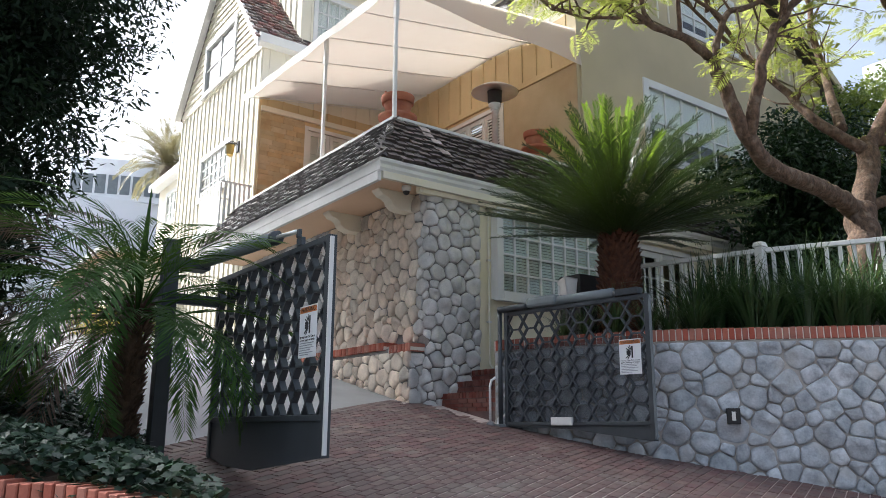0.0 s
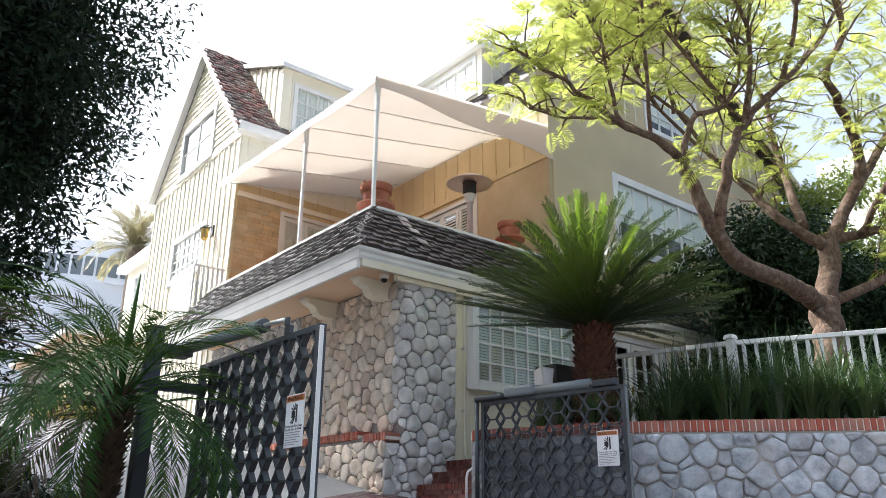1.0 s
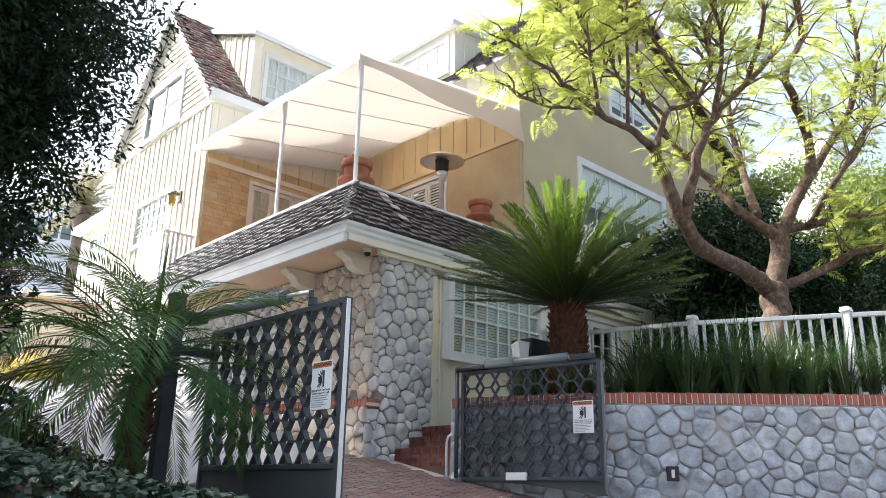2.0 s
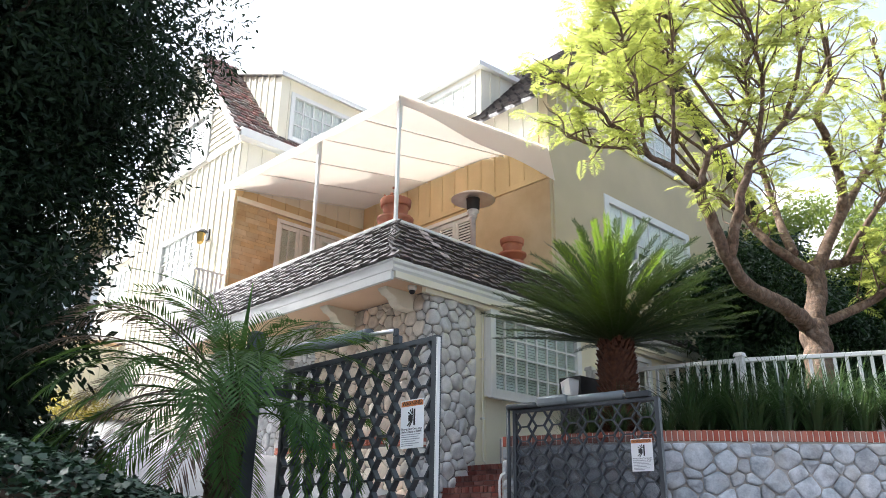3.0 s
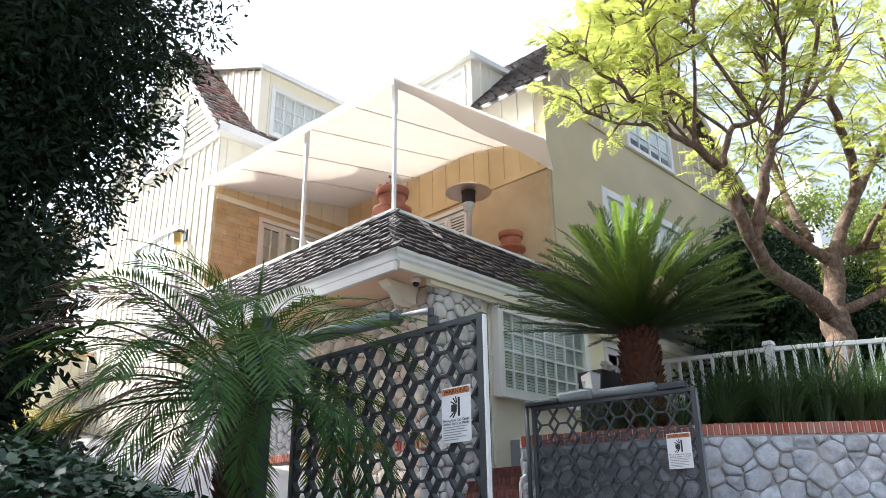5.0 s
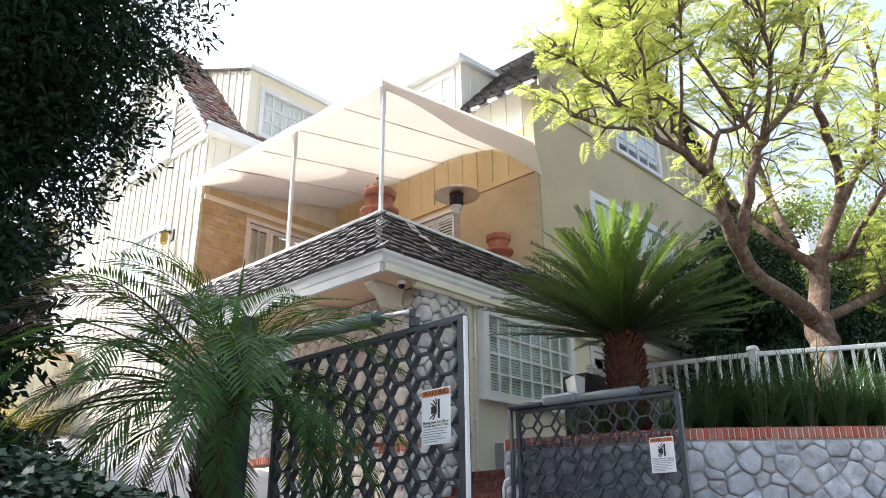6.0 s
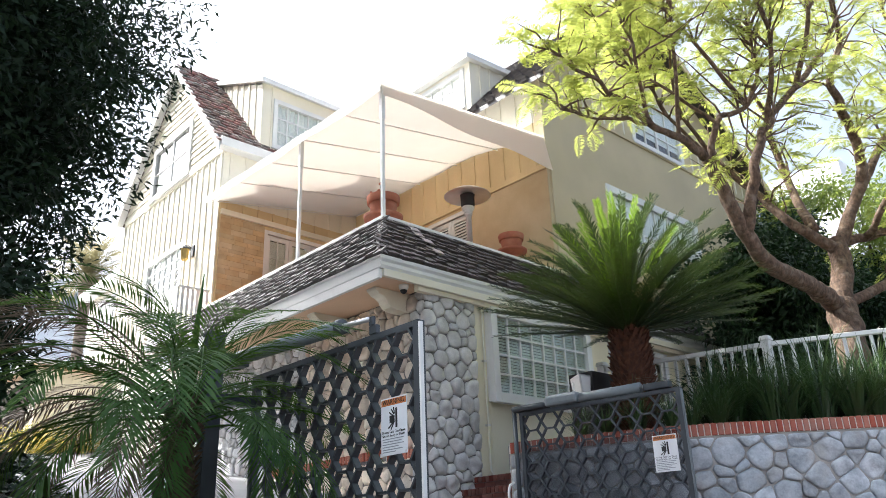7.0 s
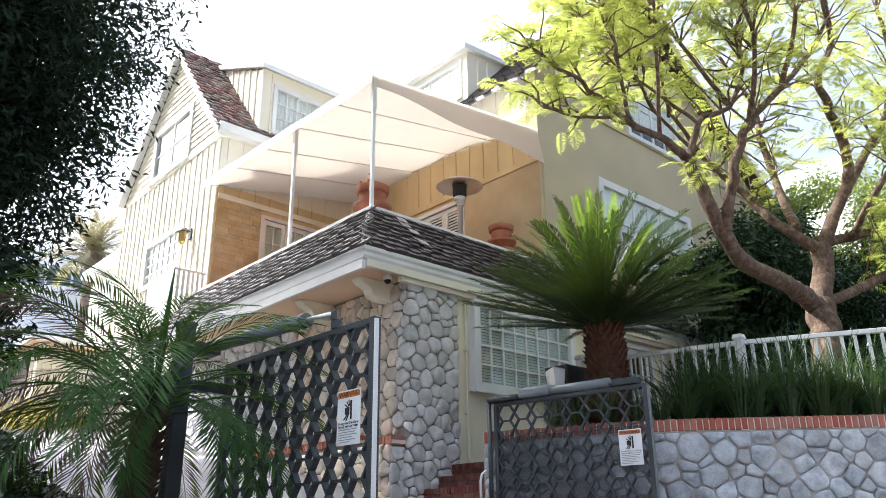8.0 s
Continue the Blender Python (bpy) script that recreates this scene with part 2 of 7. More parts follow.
def sheet_material():
    """A dark see-through sheet: three tenths dark surface, the rest transparent."""
    m, t, b = nodes_of("dark_sheet")
    n, l = t.nodes, t.links
    b.inputs["Base Color"].default_value = (0.11, 0.12, 0.135, 1)
    b.inputs["Roughness"].default_value = 0.6
    clear, sh = n.new("ShaderNodeBsdfTransparent"), n.new("ShaderNodeMixShader")
    sh.inputs[0].default_value = 0.3
    l.new(clear.outputs[0], sh.inputs[1])
    l.new(b.outputs[0], sh.inputs[2])
    l.new(sh.outputs[0], n["Material Output"].inputs["Surface"])
    return m


DARK_SHEET = sheet_material()
# near-black base colour holds the darkness of an unlit interior
UNLIT_BACKING = surface("unlit_backing", (0.06, 0.055, 0.05), (0.04, 0.037, 0.035), 2, 0.9, 0.0, 50)
SIGN_WHITE = surface("sign_white", (0.78, 0.79, 0.8), (0.7, 0.71, 0.72), 4, 0.4, 0.0, 50)
SIGN_ORANGE = surface("sign_orange", (0.55, 0.2, 0.06), (0.46, 0.16, 0.05), 4, 0.4, 0.0, 50)
SIGN_BLACK = surface("sign_black", (0.025, 0.025, 0.027), (0.018, 0.018, 0.02), 4, 0.4, 0.0, 50)
SIGN_GREY = surface("sign_grey", (0.3, 0.31, 0.33), (0.25, 0.26, 0.28), 4, 0.4, 0.0, 50)
FAR_WHITE = surface("far_white", (0.86, 0.87, 0.88), (0.8, 0.81, 0.82), 0.3, 0.8, 0.02, 8)
CANVAS = canvas_material("canvas", 0.2)
THIN_CANVAS = canvas_material("thin_canvas", 0.7)
GLASS = glass_material()
JACARANDA_LEAF = foliage("jacaranda_leaf", (0.115, 0.148, 0.03), (0.32, 0.345, 0.078), (0.64, 0.685, 0.155), 0.52, 0.38, 0.6)
DARK_LEAF = foliage("dark_leaf", (0.005, 0.012, 0.007), (0.017, 0.033, 0.015), (0.06, 0.1, 0.025), 0.12, 0.5, 0.14)
HEDGE_LEAF = foliage("hedge_leaf", (0.005, 0.016, 0.006), (0.018, 0.045, 0.013), (0.06, 0.12, 0.03), 0.14, 0.5, 0.3)
GARDEN_LEAF = foliage("garden_leaf", (0.04, 0.08, 0.016), (0.13, 0.17, 0.035), (0.42, 0.5, 0.09), 0.42, 0.45, 0.4)
YELLOW_LEAF = foliage("yellow_leaf", (0.2, 0.19, 0.03), (0.42, 0.34, 0.06), (0.6, 0.5, 0.1), 0.4)
SAGO_LEAF = foliage("sago_leaf", (0.005, 0.012, 0.004), (0.042, 0.08, 0.013), (0.2, 0.31, 0.035), 0.16, 0.4, 1.0)
SAGO_NEW = foliage("sago_new_leaf", (0.05, 0.115, 0.01), (0.15, 0.26, 0.024), (0.48, 0.66, 0.055), 0.42, 0.28, 0.8)
PALM_LEAF = foliage("palm_leaf", (0.016, 0.052, 0.014), (0.05, 0.105, 0.024), (0.2, 0.31, 0.05), 0.32, 0.55, 0.15)
PALM_DRY = foliage("sunlit_palm_leaf", (0.13, 0.115, 0.065), (0.24, 0.215, 0.12), (0.42, 0.37, 0.17), 0.35, 0.45, 0.4)
# palm bark lightened in colour to stand for the haze of distance
PALM_HAZE_BARK = surface("hazed_palm_trunk", (0.36, 0.29, 0.22), (0.22, 0.17, 0.13), 6, 0.9, 0.6, 50)
PALM_OLD = foliage("palm_old_leaf", (0.07, 0.045, 0.04), (0.16, 0.12, 0.09), (0.3, 0.2, 0.12), 0.3, 0.5, 0.4)
STRAP_LEAF = foliage("strap_leaf", (0.014, 0.04, 0.015), (0.05, 0.1, 0.036), (0.18, 0.28, 0.07), 0.26, 0.3, 0.6)
IVY_LEAF = foliage("ivy_leaf", (0.006, 0.02, 0.011), (0.022, 0.05, 0.025), (0.05, 0.1, 0.03), 0.1, 0.46, 0.35)
WOOL = foliage("woolly_scale", (0.5, 0.43, 0.28), (0.66, 0.58, 0.42), (0.7, 0.6, 0.36), 0.3, 0.8, 0.2)


# ---- geometry tools ----
class Geo:
    """Vertices and faces gathered for one mesh."""

    def __init__(self):
        self.v, self.f = [], []

    def add(self, verts, faces):
        k = len(self.v)
        self.v += [tuple(p) for p in verts]
        self.f += [tuple(i + k for i in face) for face in faces]
        return self

    def box(self, x0, x1, y0, y1, z0, z1):
        x0, x1, y0, y1, z0, z1 = min(x0, x1), max(x0, x1), min(y0, y1), max(y0, y1), min(z0, z1), max(z0, z1)
        return self.add([(x0, y0, z0), (x1, y0, z0), (x1, y1, z0), (x0, y1, z0), (x0, y0, z1), (x1, y0, z1), (x1, y1, z1), (x0, y1, z1)],
                        [(0, 3, 2, 1), (4, 5, 6, 7), (0, 1, 5, 4), (1, 2, 6, 5), (2, 3, 7, 6), (3, 0, 4, 7)])

    def prism(self, ring_a, ring_b):
        n = len(ring_a)
        return self.add([*ring_a, *ring_b], [tuple(range(n))[::-1], tuple(range(n, 2 * n)), *[(i, (i + 1) % n, n + (i + 1) % n, n + i) for i in range(n)]])

    def tube(self, points, radii, sides=8, flat=1.0, caps=True):
        points = [Vector(p) for p in points]
        if not hasattr(radii, "__len__"):
            radii = [radii] * len(points)
        radii = [float(r) for r in radii]
        k, n = len(self.v), len(points)
        side = None
        for i, p in enumerate(points):
            way = (points[min(i + 1, n - 1)] - points[max(i - 1, 0)]).normalized()
            if side is None:
                side = way.cross(Vector((0, 0, 1)) if abs(way.z) < 0.9 else Vector((0, 1, 0))).normalized()
            side = (side - way * side.dot(way)).normalized()
            up = way.cross(side)
            for s in range(sides):
                a = 2 * math.pi * s / sides
                self.v.append(tuple(p + radii[i] * (math.cos(a) * side + flat * math.sin(a) * up)))
        for i in range(n - 1):
            for s in range(sides):
                a, b = k + i * sides + s, k + i * sides + (s + 1) % sides
                self.f.append((a, b, b + sides, a + sides))
        if caps:
            self.f.append(tuple(range(k, k + sides))[::-1])
            self.f.append(tuple(range(k + (n - 1) * sides, k + n * sides)))
        return self

    def lathe(self, centre, profile, sides=24):
        """Profile: rows of radius and height, from below."""
        cx, cy, cz = centre
        k, n = len(self.v), len(profile)
        for r, h in profile:
            for s in range(sides):
                a = 2 * math.pi * s / sides
                self.v.append((cx + r * math.cos(a), cy + r * math.sin(a), cz + h))
        for i in range(n - 1):
            for s in range(sides):
                a, b = k + i * sides + s, k + i * sides + (s + 1) % sides
                self.f.append((a, b, b + sides, a + sides))
        self.f.append(tuple(range(k, k + sides))[::-1])
        self.f.append(tuple(range(k + (n - 1) * sides, k + n * sides)))
        return self


ORIGIN = {}


def thing(name, place, label, category, group="", kind=""):
    ob = new(name)
    ob.location = place
    ob.empty_display_size = 0.2
    ORIGIN[ob.name] = Vector(place)
    return tagged(ob, label, category, group, kind)


def mesh_from(name, geo, material, smooth=False, shift=None, bevel=0.0):
    me = bpy.data.meshes.new(name)
    v = geo.v if shift is None else [(x - shift[0], y - shift[1], z - shift[2]) for x, y, z in geo.v]
    me.from_pydata(v, [], geo.f)
    me.materials.append(material)
    if smooth:
        me.polygons.foreach_set("use_smooth", [True] * len(me.polygons))
    me.update()
    return me


def part(name, geo, material, parent, label="", smooth=False, bevel=0.0, kind=""):
    """One mesh under a thing or a part; geo in the world's metres."""
    o = ORIGIN[parent.name]
    ob = new(name, mesh_from(name, geo, material, smooth, o))
    ob.parent = parent
    ORIGIN[ob.name] = o
    if bevel:
        md = ob.modifiers.new("edge", "BEVEL")
        md.width, md.segments, md.limit_method = bevel, 2, "ANGLE"
    if label or kind:
        tagged(ob, label, kind=kind)
    return ob




def array_mesh(name, verts, faces, material, smooth=False):
    """A mesh from arrays whose faces all have the same number of corners."""
    me = bpy.data.meshes.new(name)
    verts, faces = np.asarray(verts, dtype=np.float32), np.asarray(faces, dtype=np.int32)
    me.vertices.add(len(verts))
    me.vertices.foreach_set("co", verts.ravel())
    me.loops.add(faces.size)
    me.loops.foreach_set("vertex_index", faces.ravel())
    me.polygons.add(len(faces))
    me.polygons.foreach_set("loop_start", np.arange(len(faces), dtype=np.int32) * faces.shape[1])
    me.polygons.foreach_set("loop_total", np.full(len(faces), faces.shape[1], dtype=np.int32))
    me.materials.append(material)
    me.update(calc_edges=True)
    me.validate()
    return me


def ground_z(x, y):
    x, y = np.clip(x, -6, 12), np.clip(y, -4, 30)
    y = np.where(y > 13, 13 + 0.66 * (y - 13), y)
    return 0.0224 + 0.1258 * x + 0.0905 * y + 0.0053 * x * y + 0.0041 * y * y - 0.0119 * x * x


def facing_box(geo, side, w, u0, u1, v0, v1, d0, d1):
    """A box on a wall: side 's' is the plane y = w facing -y, side 'w' the plane x = w facing -x; d is counted outwards."""
    return geo.box(u0, u1, w - d0, w - d1, v0, v1) if side == "s" else geo.box(w - d0, w - d1, u0, u1, v0, v1)


def wall_slab(side, w, u0, u1, v0, v1, thick, holes=()):
    """A wall with openings right through it, as one closed shell."""
    geo, index = Geo(), {}
    us = sorted({u0, u1, *[h[0] for h in holes], *[h[1] for h in holes]})
    vs = sorted({v0, v1, *[h[2] for h in holes], *[h[3] for h in holes]})

    def corner(i, j, back):
        if (i, j, back) not in index:
            index[i, j, back] = len(geo.v)
            d = thick if back else 0.0
            geo.v.append((us[i], w + d, vs[j]) if side == "s" else (w + d, us[i], vs[j]))
        return index[i, j, back]

    def solid(i, j):
        if not (0 <= i < len(us) - 1 and 0 <= j < len(vs) - 1):
            return False
        mu, mv = (us[i] + us[i + 1]) / 2, (vs[j] + vs[j + 1]) / 2
        return not any(h[0] < mu < h[1] and h[2] < mv < h[3] for h in holes)

    for i in range(len(us) - 1):
        for j in range(len(vs) - 1):
            if solid(i, j):
                ring = [(i, j), (i + 1, j), (i + 1, j + 1), (i, j + 1)]
                geo.f.append(tuple(corner(*q, 0) for q in ring))
                geo.f.append(tuple(corner(*q, 1) for q in ring[::-1]))
                for (p, q), (di, dj) in zip(zip(ring, ring[1:] + ring[:1]), ((0, -1), (1, 0), (0, 1), (-1, 0))):
                    if not solid(i + di, j + dj):
                        geo.f.append((corner(*p, 0), corner(*p, 1), corner(*q, 1), corner(*q, 0)))
    return geo


def window(parent, side, w, u0, u1, v0, v1, cols, rows, trim=0.11, mid=(), label="", blinds=False, name="window", shade=0.0, folds=False):
    """A window in an opening: casing and sill, sash, muntins, panes, a dark sheet for the unlit room."""
    g = Geo()
    e = 0.005
    for a, b, c, d in ((u0 - trim, u0 + e, v0 - trim, v1 + trim), (u1 - e, u1 + trim, v0 - trim, v1 + trim), (u0 + e, u1 - e, v1 - e, v1 + trim), (u0 + e, u1 - e, v0 - trim, v0 + e)):
        facing_box(g, side, w, a, b, c, d, -0.08, 0.035)
    win = part(name, g, WHITE, parent, label, bevel=0.006)
    facing = Geo()
    facing_box(facing, side, w, u0 - trim - 0.03, u1 + trim + 0.03, v0 - trim - 0.035, v0 - trim - 0.002, -0.02, 0.075)
    part("sill", facing, WHITE, win, bevel=0.006)
    du, dv = (u1 - u0) / cols, (v1 - v0) / rows
    for i in range(1, cols):
        m = Geo()
        r = 0.034 if i in mid else 0.016
        facing_box(m, side, w, u0 + i * du - r, u0 + i * du + r, v0, v1, -0.055, -0.012)
        part("muntin", m, WHITE, win)
    for j in range(1, rows):
        m = Geo()
        facing_box(m, side, w, u0, u1, v0 + j * dv - 0.016, v0 + j * dv + 0.016, -0.054, -0.014)
        part("muntin", m, WHITE, win)
    for i in range(cols):
        for j in range(rows):
            p = Geo()
            facing_box(p, side, w, u0 + i * du + 0.006, u0 + (i + 1) * du - 0.006, v0 + j * dv + 0.006, v0 + (j + 1) * dv - 0.006, -0.036, -0.032)
            pane = part("pane", p, GLASS, win)
            pane.visible_shadow = False
    # flat sheet whose dark colour stands in for the room's shade
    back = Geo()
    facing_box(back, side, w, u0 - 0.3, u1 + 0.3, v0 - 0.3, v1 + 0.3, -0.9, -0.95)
    part("room_back", back, UNLIT_BACKING, win)
    if folds:
        n = int((u1 - u0) / 0.07)
        sh = Geo()
        rows = [(u0 + (u1 - u0) * k / n, (-0.07, -0.13)[k % 2]) for k in range(n + 1)]
        for (a, da), (b, db) in zip(rows, rows[1:]):
            if side == "s":
                sh.add([(a, w - da, v0), (b, w - db, v0), (b, w - db, v1), (a, w - da, v1)], [(0, 1, 2, 3)])
            else:
                sh.add([(w - da, a, v0), (w - db, b, v0), (w - db, b, v1), (w - da, a, v1)], [(0, 1, 2, 3)])
        part("curtain", sh, BLIND, win, "pale gathered curtain")
    elif shade:
        sh = Geo()
        facing_box(sh, side, w, u0, u1, v0 + (v1 - v0) * (1 - shade), v1, -0.05, -0.058)
        part("shade", sh, BLIND, win, "pale drawn window shade")
    if blinds:
        n = int((v1 - v0) / 0.05)
        b = Geo()
        for k in range(n):
            z = v0 + (k + 0.5) * (v1 - v0) / n
            if side == "s":
                b.add([(u0, w + 0.052, z - 0.0245), (u1, w + 0.052, z - 0.0245), (u1, w + 0.07, z + 0.0235), (u0, w + 0.07, z + 0.0235)], [(0, 1, 2, 3)])
            else:
                b.add([(w + 0.052, u0, z - 0.0245), (w + 0.052, u1, z - 0.0245), (w + 0.07, u1, z + 0.0235), (w + 0.07, u0, z + 0.0235)], [(0, 1, 2, 3)])
        part("blind", b, SLAT, win, "closed pale horizontal slat blind")
    return win


# ---- ground ----
def sheet(xs, ys, lift=0.0, keep=None):
    geo = Geo()
    n = len(ys)
    geo.v = [(x, y, float(ground_z(x, y)) + lift) for x in xs for y in ys]
    for i in range(len(xs) - 1):
        for j in range(n - 1):
            if keep is None or keep((xs[i] + xs[i + 1]) / 2, (ys[j] + ys[j + 1]) / 2):
                geo.f.append((i * n + j, (i + 1) * n + j, (i + 1) * n + j + 1, i * n + j + 1))
    return geo


far = [-2500, -400, -80, -25]
grid_x = far + [-12, -8, *np.arange(-6, 12.5, 0.75).tolist(), 14, 20, 40, 90, 400, 2500]
grid_y = far + [-12, -8, *np.arange(-4, 30.5, 0.75).tolist(), 35, 50, 90, 400, 2500]
ground = new("ground", mesh_from("ground", sheet(grid_x, grid_y, -0.06), ASPHALT))
tagged(ground, "sloping dark asphalt street and ground", "ground", kind="structure")

EDGE_A, EDGE_B = Vector((2.2, 7.83)), Vector((6.35, 9.79))   # where pavers meet the concrete drive
ALONG = (EDGE_B - EDGE_A).normalized()
ACROSS = Vector((-ALONG.y, ALONG.x))




def strip(rows, columns, lift, lo, hi):
    """A sheet in the edge's own directions."""
    geo = Geo()
    us, vs = np.linspace(*lo, rows), np.linspace(*hi, columns)
    for u in us:
        for v in vs:
            p = EDGE_A + ALONG * u + ACROSS * v
            geo.v.append((p.x, p.y, float(ground_z(p.x, p.y)) + lift))
    for i in range(rows - 1):
        for j in range(columns - 1):
            geo.f.append((i * columns + j, (i + 1) * columns + j, (i + 1) * columns + j + 1, i * columns + j + 1))
    return geo


drive = new("driveway", mesh_from("driveway", strip(16, 30, -0.004, (-3.5, 6.2), (0.0, 19.0)), CONCRETE, True))
tagged(drive, "pale concrete driveway climbing beside the house", "driveway", kind="structure")
brick_bed = new("pavement", mesh_from("pavement", strip(24, 24, 0.001, (-1.5, 10.5), (-9.0, 0.0)), PAVER_JOINT, True))
ORIGIN[brick_bed.name] = Vector((0, 0, 0))
tagged(brick_bed, "brick paver drive apron with pale sandy joints", "pavement", kind="structure")

# ---- house ----
house = thing("house", (6.9, 17.1, 3.0), "cream two-storey house with board-and-batten walls, fieldstone base and shingled roofs", "house")

# lower storey behind the stone
W_STONE, S_STONE, S_WALL = 6.66, 9.46, 9.5
WIN = (8.05, 10.38, 3.72, 4.98)          # big lower window
DOOR = (11.35, 13.15, 2.98, 4.95)        # garden doors
west_core = part("stone_wall_core", wall_slab("w", W_STONE, 9.46, 16.9, 1.4, 5.26, 0.3), MORTAR, house, "mortar of the fieldstone wall, darkened for joint shade")
south_core = part("stone_corner_core", wall_slab("s", S_STONE, 6.96, 7.64, 1.4, 5.26, 0.3), MORTAR, house)
lower = part("wall", wall_slab("s", S_WALL, 7.66, 15.0, 1.6, 5.3, 0.25, (WIN, DOOR)), CREAM_LOW, house, "cream painted board wall")
g = Geo()
facing_box(g, "s", S_WALL, 7.655, 7.77, 2.2, 5.2, 0.0, 0.03)
part("corner_board", g, CREAM_LOW, lower, bevel=0.005)
for x in (7.95, 8.6, 9.2, 9.8, 10.4):
    g = Geo()
    facing_box(g, "s", S_WALL, x - 0.004, x + 0.004, 2.2, 3.55, 0.0, 0.006)
    part("board_joint", g, CREAM_LOW, lower)
window(house, "s", S_WALL - 0.13, *WIN, 8, 4, 0.13, (), "white bay window with many panes and closed blinds", True)
g = Geo()
for u0, u1, v0, v1 in ((WIN[0] - 0.13, WIN[0] - 0.1, WIN[2] - 0.13, WIN[3] + 0.13), (WIN[1] + 0.1, WIN[1] + 0.13, WIN[2] - 0.13, WIN[3] + 0.13), (WIN[0] - 0.1, WIN[1] + 0.1, WIN[3] + 0.1, WIN[3] + 0.13), (WIN[0] - 0.1, WIN[1] + 0.1, WIN[2] - 0.13, WIN[2] - 0.1)):
    facing_box(g, "s", S_WALL, u0, u1, v0, v1, 0.0, 0.05)
part("window_box", g, WHITE, house, "shallow white box round the bay window")
east_end = part("wall", Geo().box(14.75, 15.0, 9.76, 17, 2.6, 5.3), CREAM, house)

# soffit, gutters and frieze
part("soffit", Geo().box(5.68, 6.95, 9.36, 16.9, 5.2, 5.25), PEACH, house, "peach painted roof soffit")
part("frieze", Geo().box(6.4, 15.2, 9.36, 9.455, 5.08, 5.26), CREAM_LOW, house, "cream frieze board under the gutter")


def gutter_profile(k):
    return [(0.0, 0.0), (0.05, -0.0), (0.075, 0.05), (0.075, 0.1), (0.105, 0.14), (0.11, 0.19), (0.0, 0.19)][k]


g = Geo()
ring_a = [(5.71 - gutter_profile(k)[0], 9.36 - gutter_profile(k)[0], 5.26 + gutter_profile(k)[1]) for k in range(7)]
flat = [(0.0, 0.0), (0.06, 0.0), (0.072, 0.02), (0.074, 0.16), (0.1, 0.17), (0.105, 0.19), (0.0, 0.19)]
g.prism([(5.71 - o, 9.36 - o, 5.26 + h) for o, h in flat], [(5.71 - o, 16.95, 5.26 + h) for o, h in flat])
part("gutter", g, WHITE, house, "white moulded gutter", bevel=0.004)
g = Geo()
ring_b = [(15.25, 9.36 - gutter_profile(k)[0], 5.26 + gutter_profile(k)[1]) for k in range(7)]
g.prism(ring_b, ring_a)
part("gutter", g, WHITE, house, "white moulded gutter", bevel=0.004)
part("fascia", Geo().box(5.64, 5.7, 9.345, 16.9, 5.12, 5.262), WHITE, house, bevel=0.005)
part("fascia", Geo().box(5.7, 15.2, 9.295, 9.36, 5.15, 5.262), CREAM, house, bevel=0.005)

# shaped brackets under the soffit
for y in (9.98, 11.62):
    g = Geo()
    outline = [(6.66, 4.9), (6.4, 4.9), (6.3, 4.93), (6.24, 4.98), (6.21, 5.04), (6.15, 5.08), (6.07, 5.1), (6.03, 5.14), (6.0, 5.16), (5.98, 5.2), (6.66, 5.2)]
    g.prism([(x, y - 0.11, z) for x, z in outline], [(x, y + 0.11, z) for x, z in outline])
    part("bracket", g, CREAM, house, "cream scrolled eave bracket", bevel=0.01)

# mansard roof under the terrace
EAVE_W, EAVE_S, EAVE_Z = 5.64, 9.29, 5.47
TOP_W, TOP_S, TOP_Z = 6.5, 10.3, 6.6
mansard = part("mansard_roof", Geo().prism(
    [(EAVE_W, EAVE_S, EAVE_Z), (EAVE_W, 17.0, EAVE_Z), (TOP_W, 17.0, TOP_Z), (TOP_W, TOP_S, TOP_Z)],
    [(EAVE_W + 0.1, EAVE_S + 0.1, EAVE_Z - 0.1), (EAVE_W + 0.1, 17.0, EAVE_Z - 0.1), (TOP_W + 0.2, 17.0, TOP_Z - 0.1), (TOP_W + 0.2, TOP_S + 0.2, TOP_Z - 0.1)]),
    DARK_BARK, house, "dark brown shingled mansard roof")
mansard_south = part("mansard_roof", Geo().prism(
    [(EAVE_W, EAVE_S, EAVE_Z), (TOP_W, TOP_S, TOP_Z), (15.2, TOP_S, TOP_Z), (15.2, EAVE_S, EAVE_Z)],
    [(EAVE_W + 0.1, EAVE_S + 0.1, EAVE_Z - 0.1), (TOP_W + 0.2, TOP_S + 0.2, TOP_Z - 0.1), (15.2, TOP_S + 0.2, TOP_Z - 0.1), (15.2, EAVE_S + 0.1, EAVE_Z - 0.1)]),
    DARK_BARK, house, "dark brown shingled mansard roof")
g = Geo()
g.box(TOP_W - 0.02, TOP_W + 0.16, TOP_S - 0.02, 17.0, TOP_Z + 0.01, TOP_Z + 0.065)
part("parapet_cap", g, WHITE, house, "white parapet capping", bevel=0.008)
part("parapet_cap", Geo().box(TOP_W + 0.16, 10.95, TOP_S - 0.02, TOP_S + 0.16, TOP_Z + 0.01, TOP_Z + 0.065), WHITE, house, bevel=0.008)
part("terrace_floor", Geo().box(6.6, 10.95, 10.4, 17.1, 6.1, 6.3), TERRACOTTA, house)

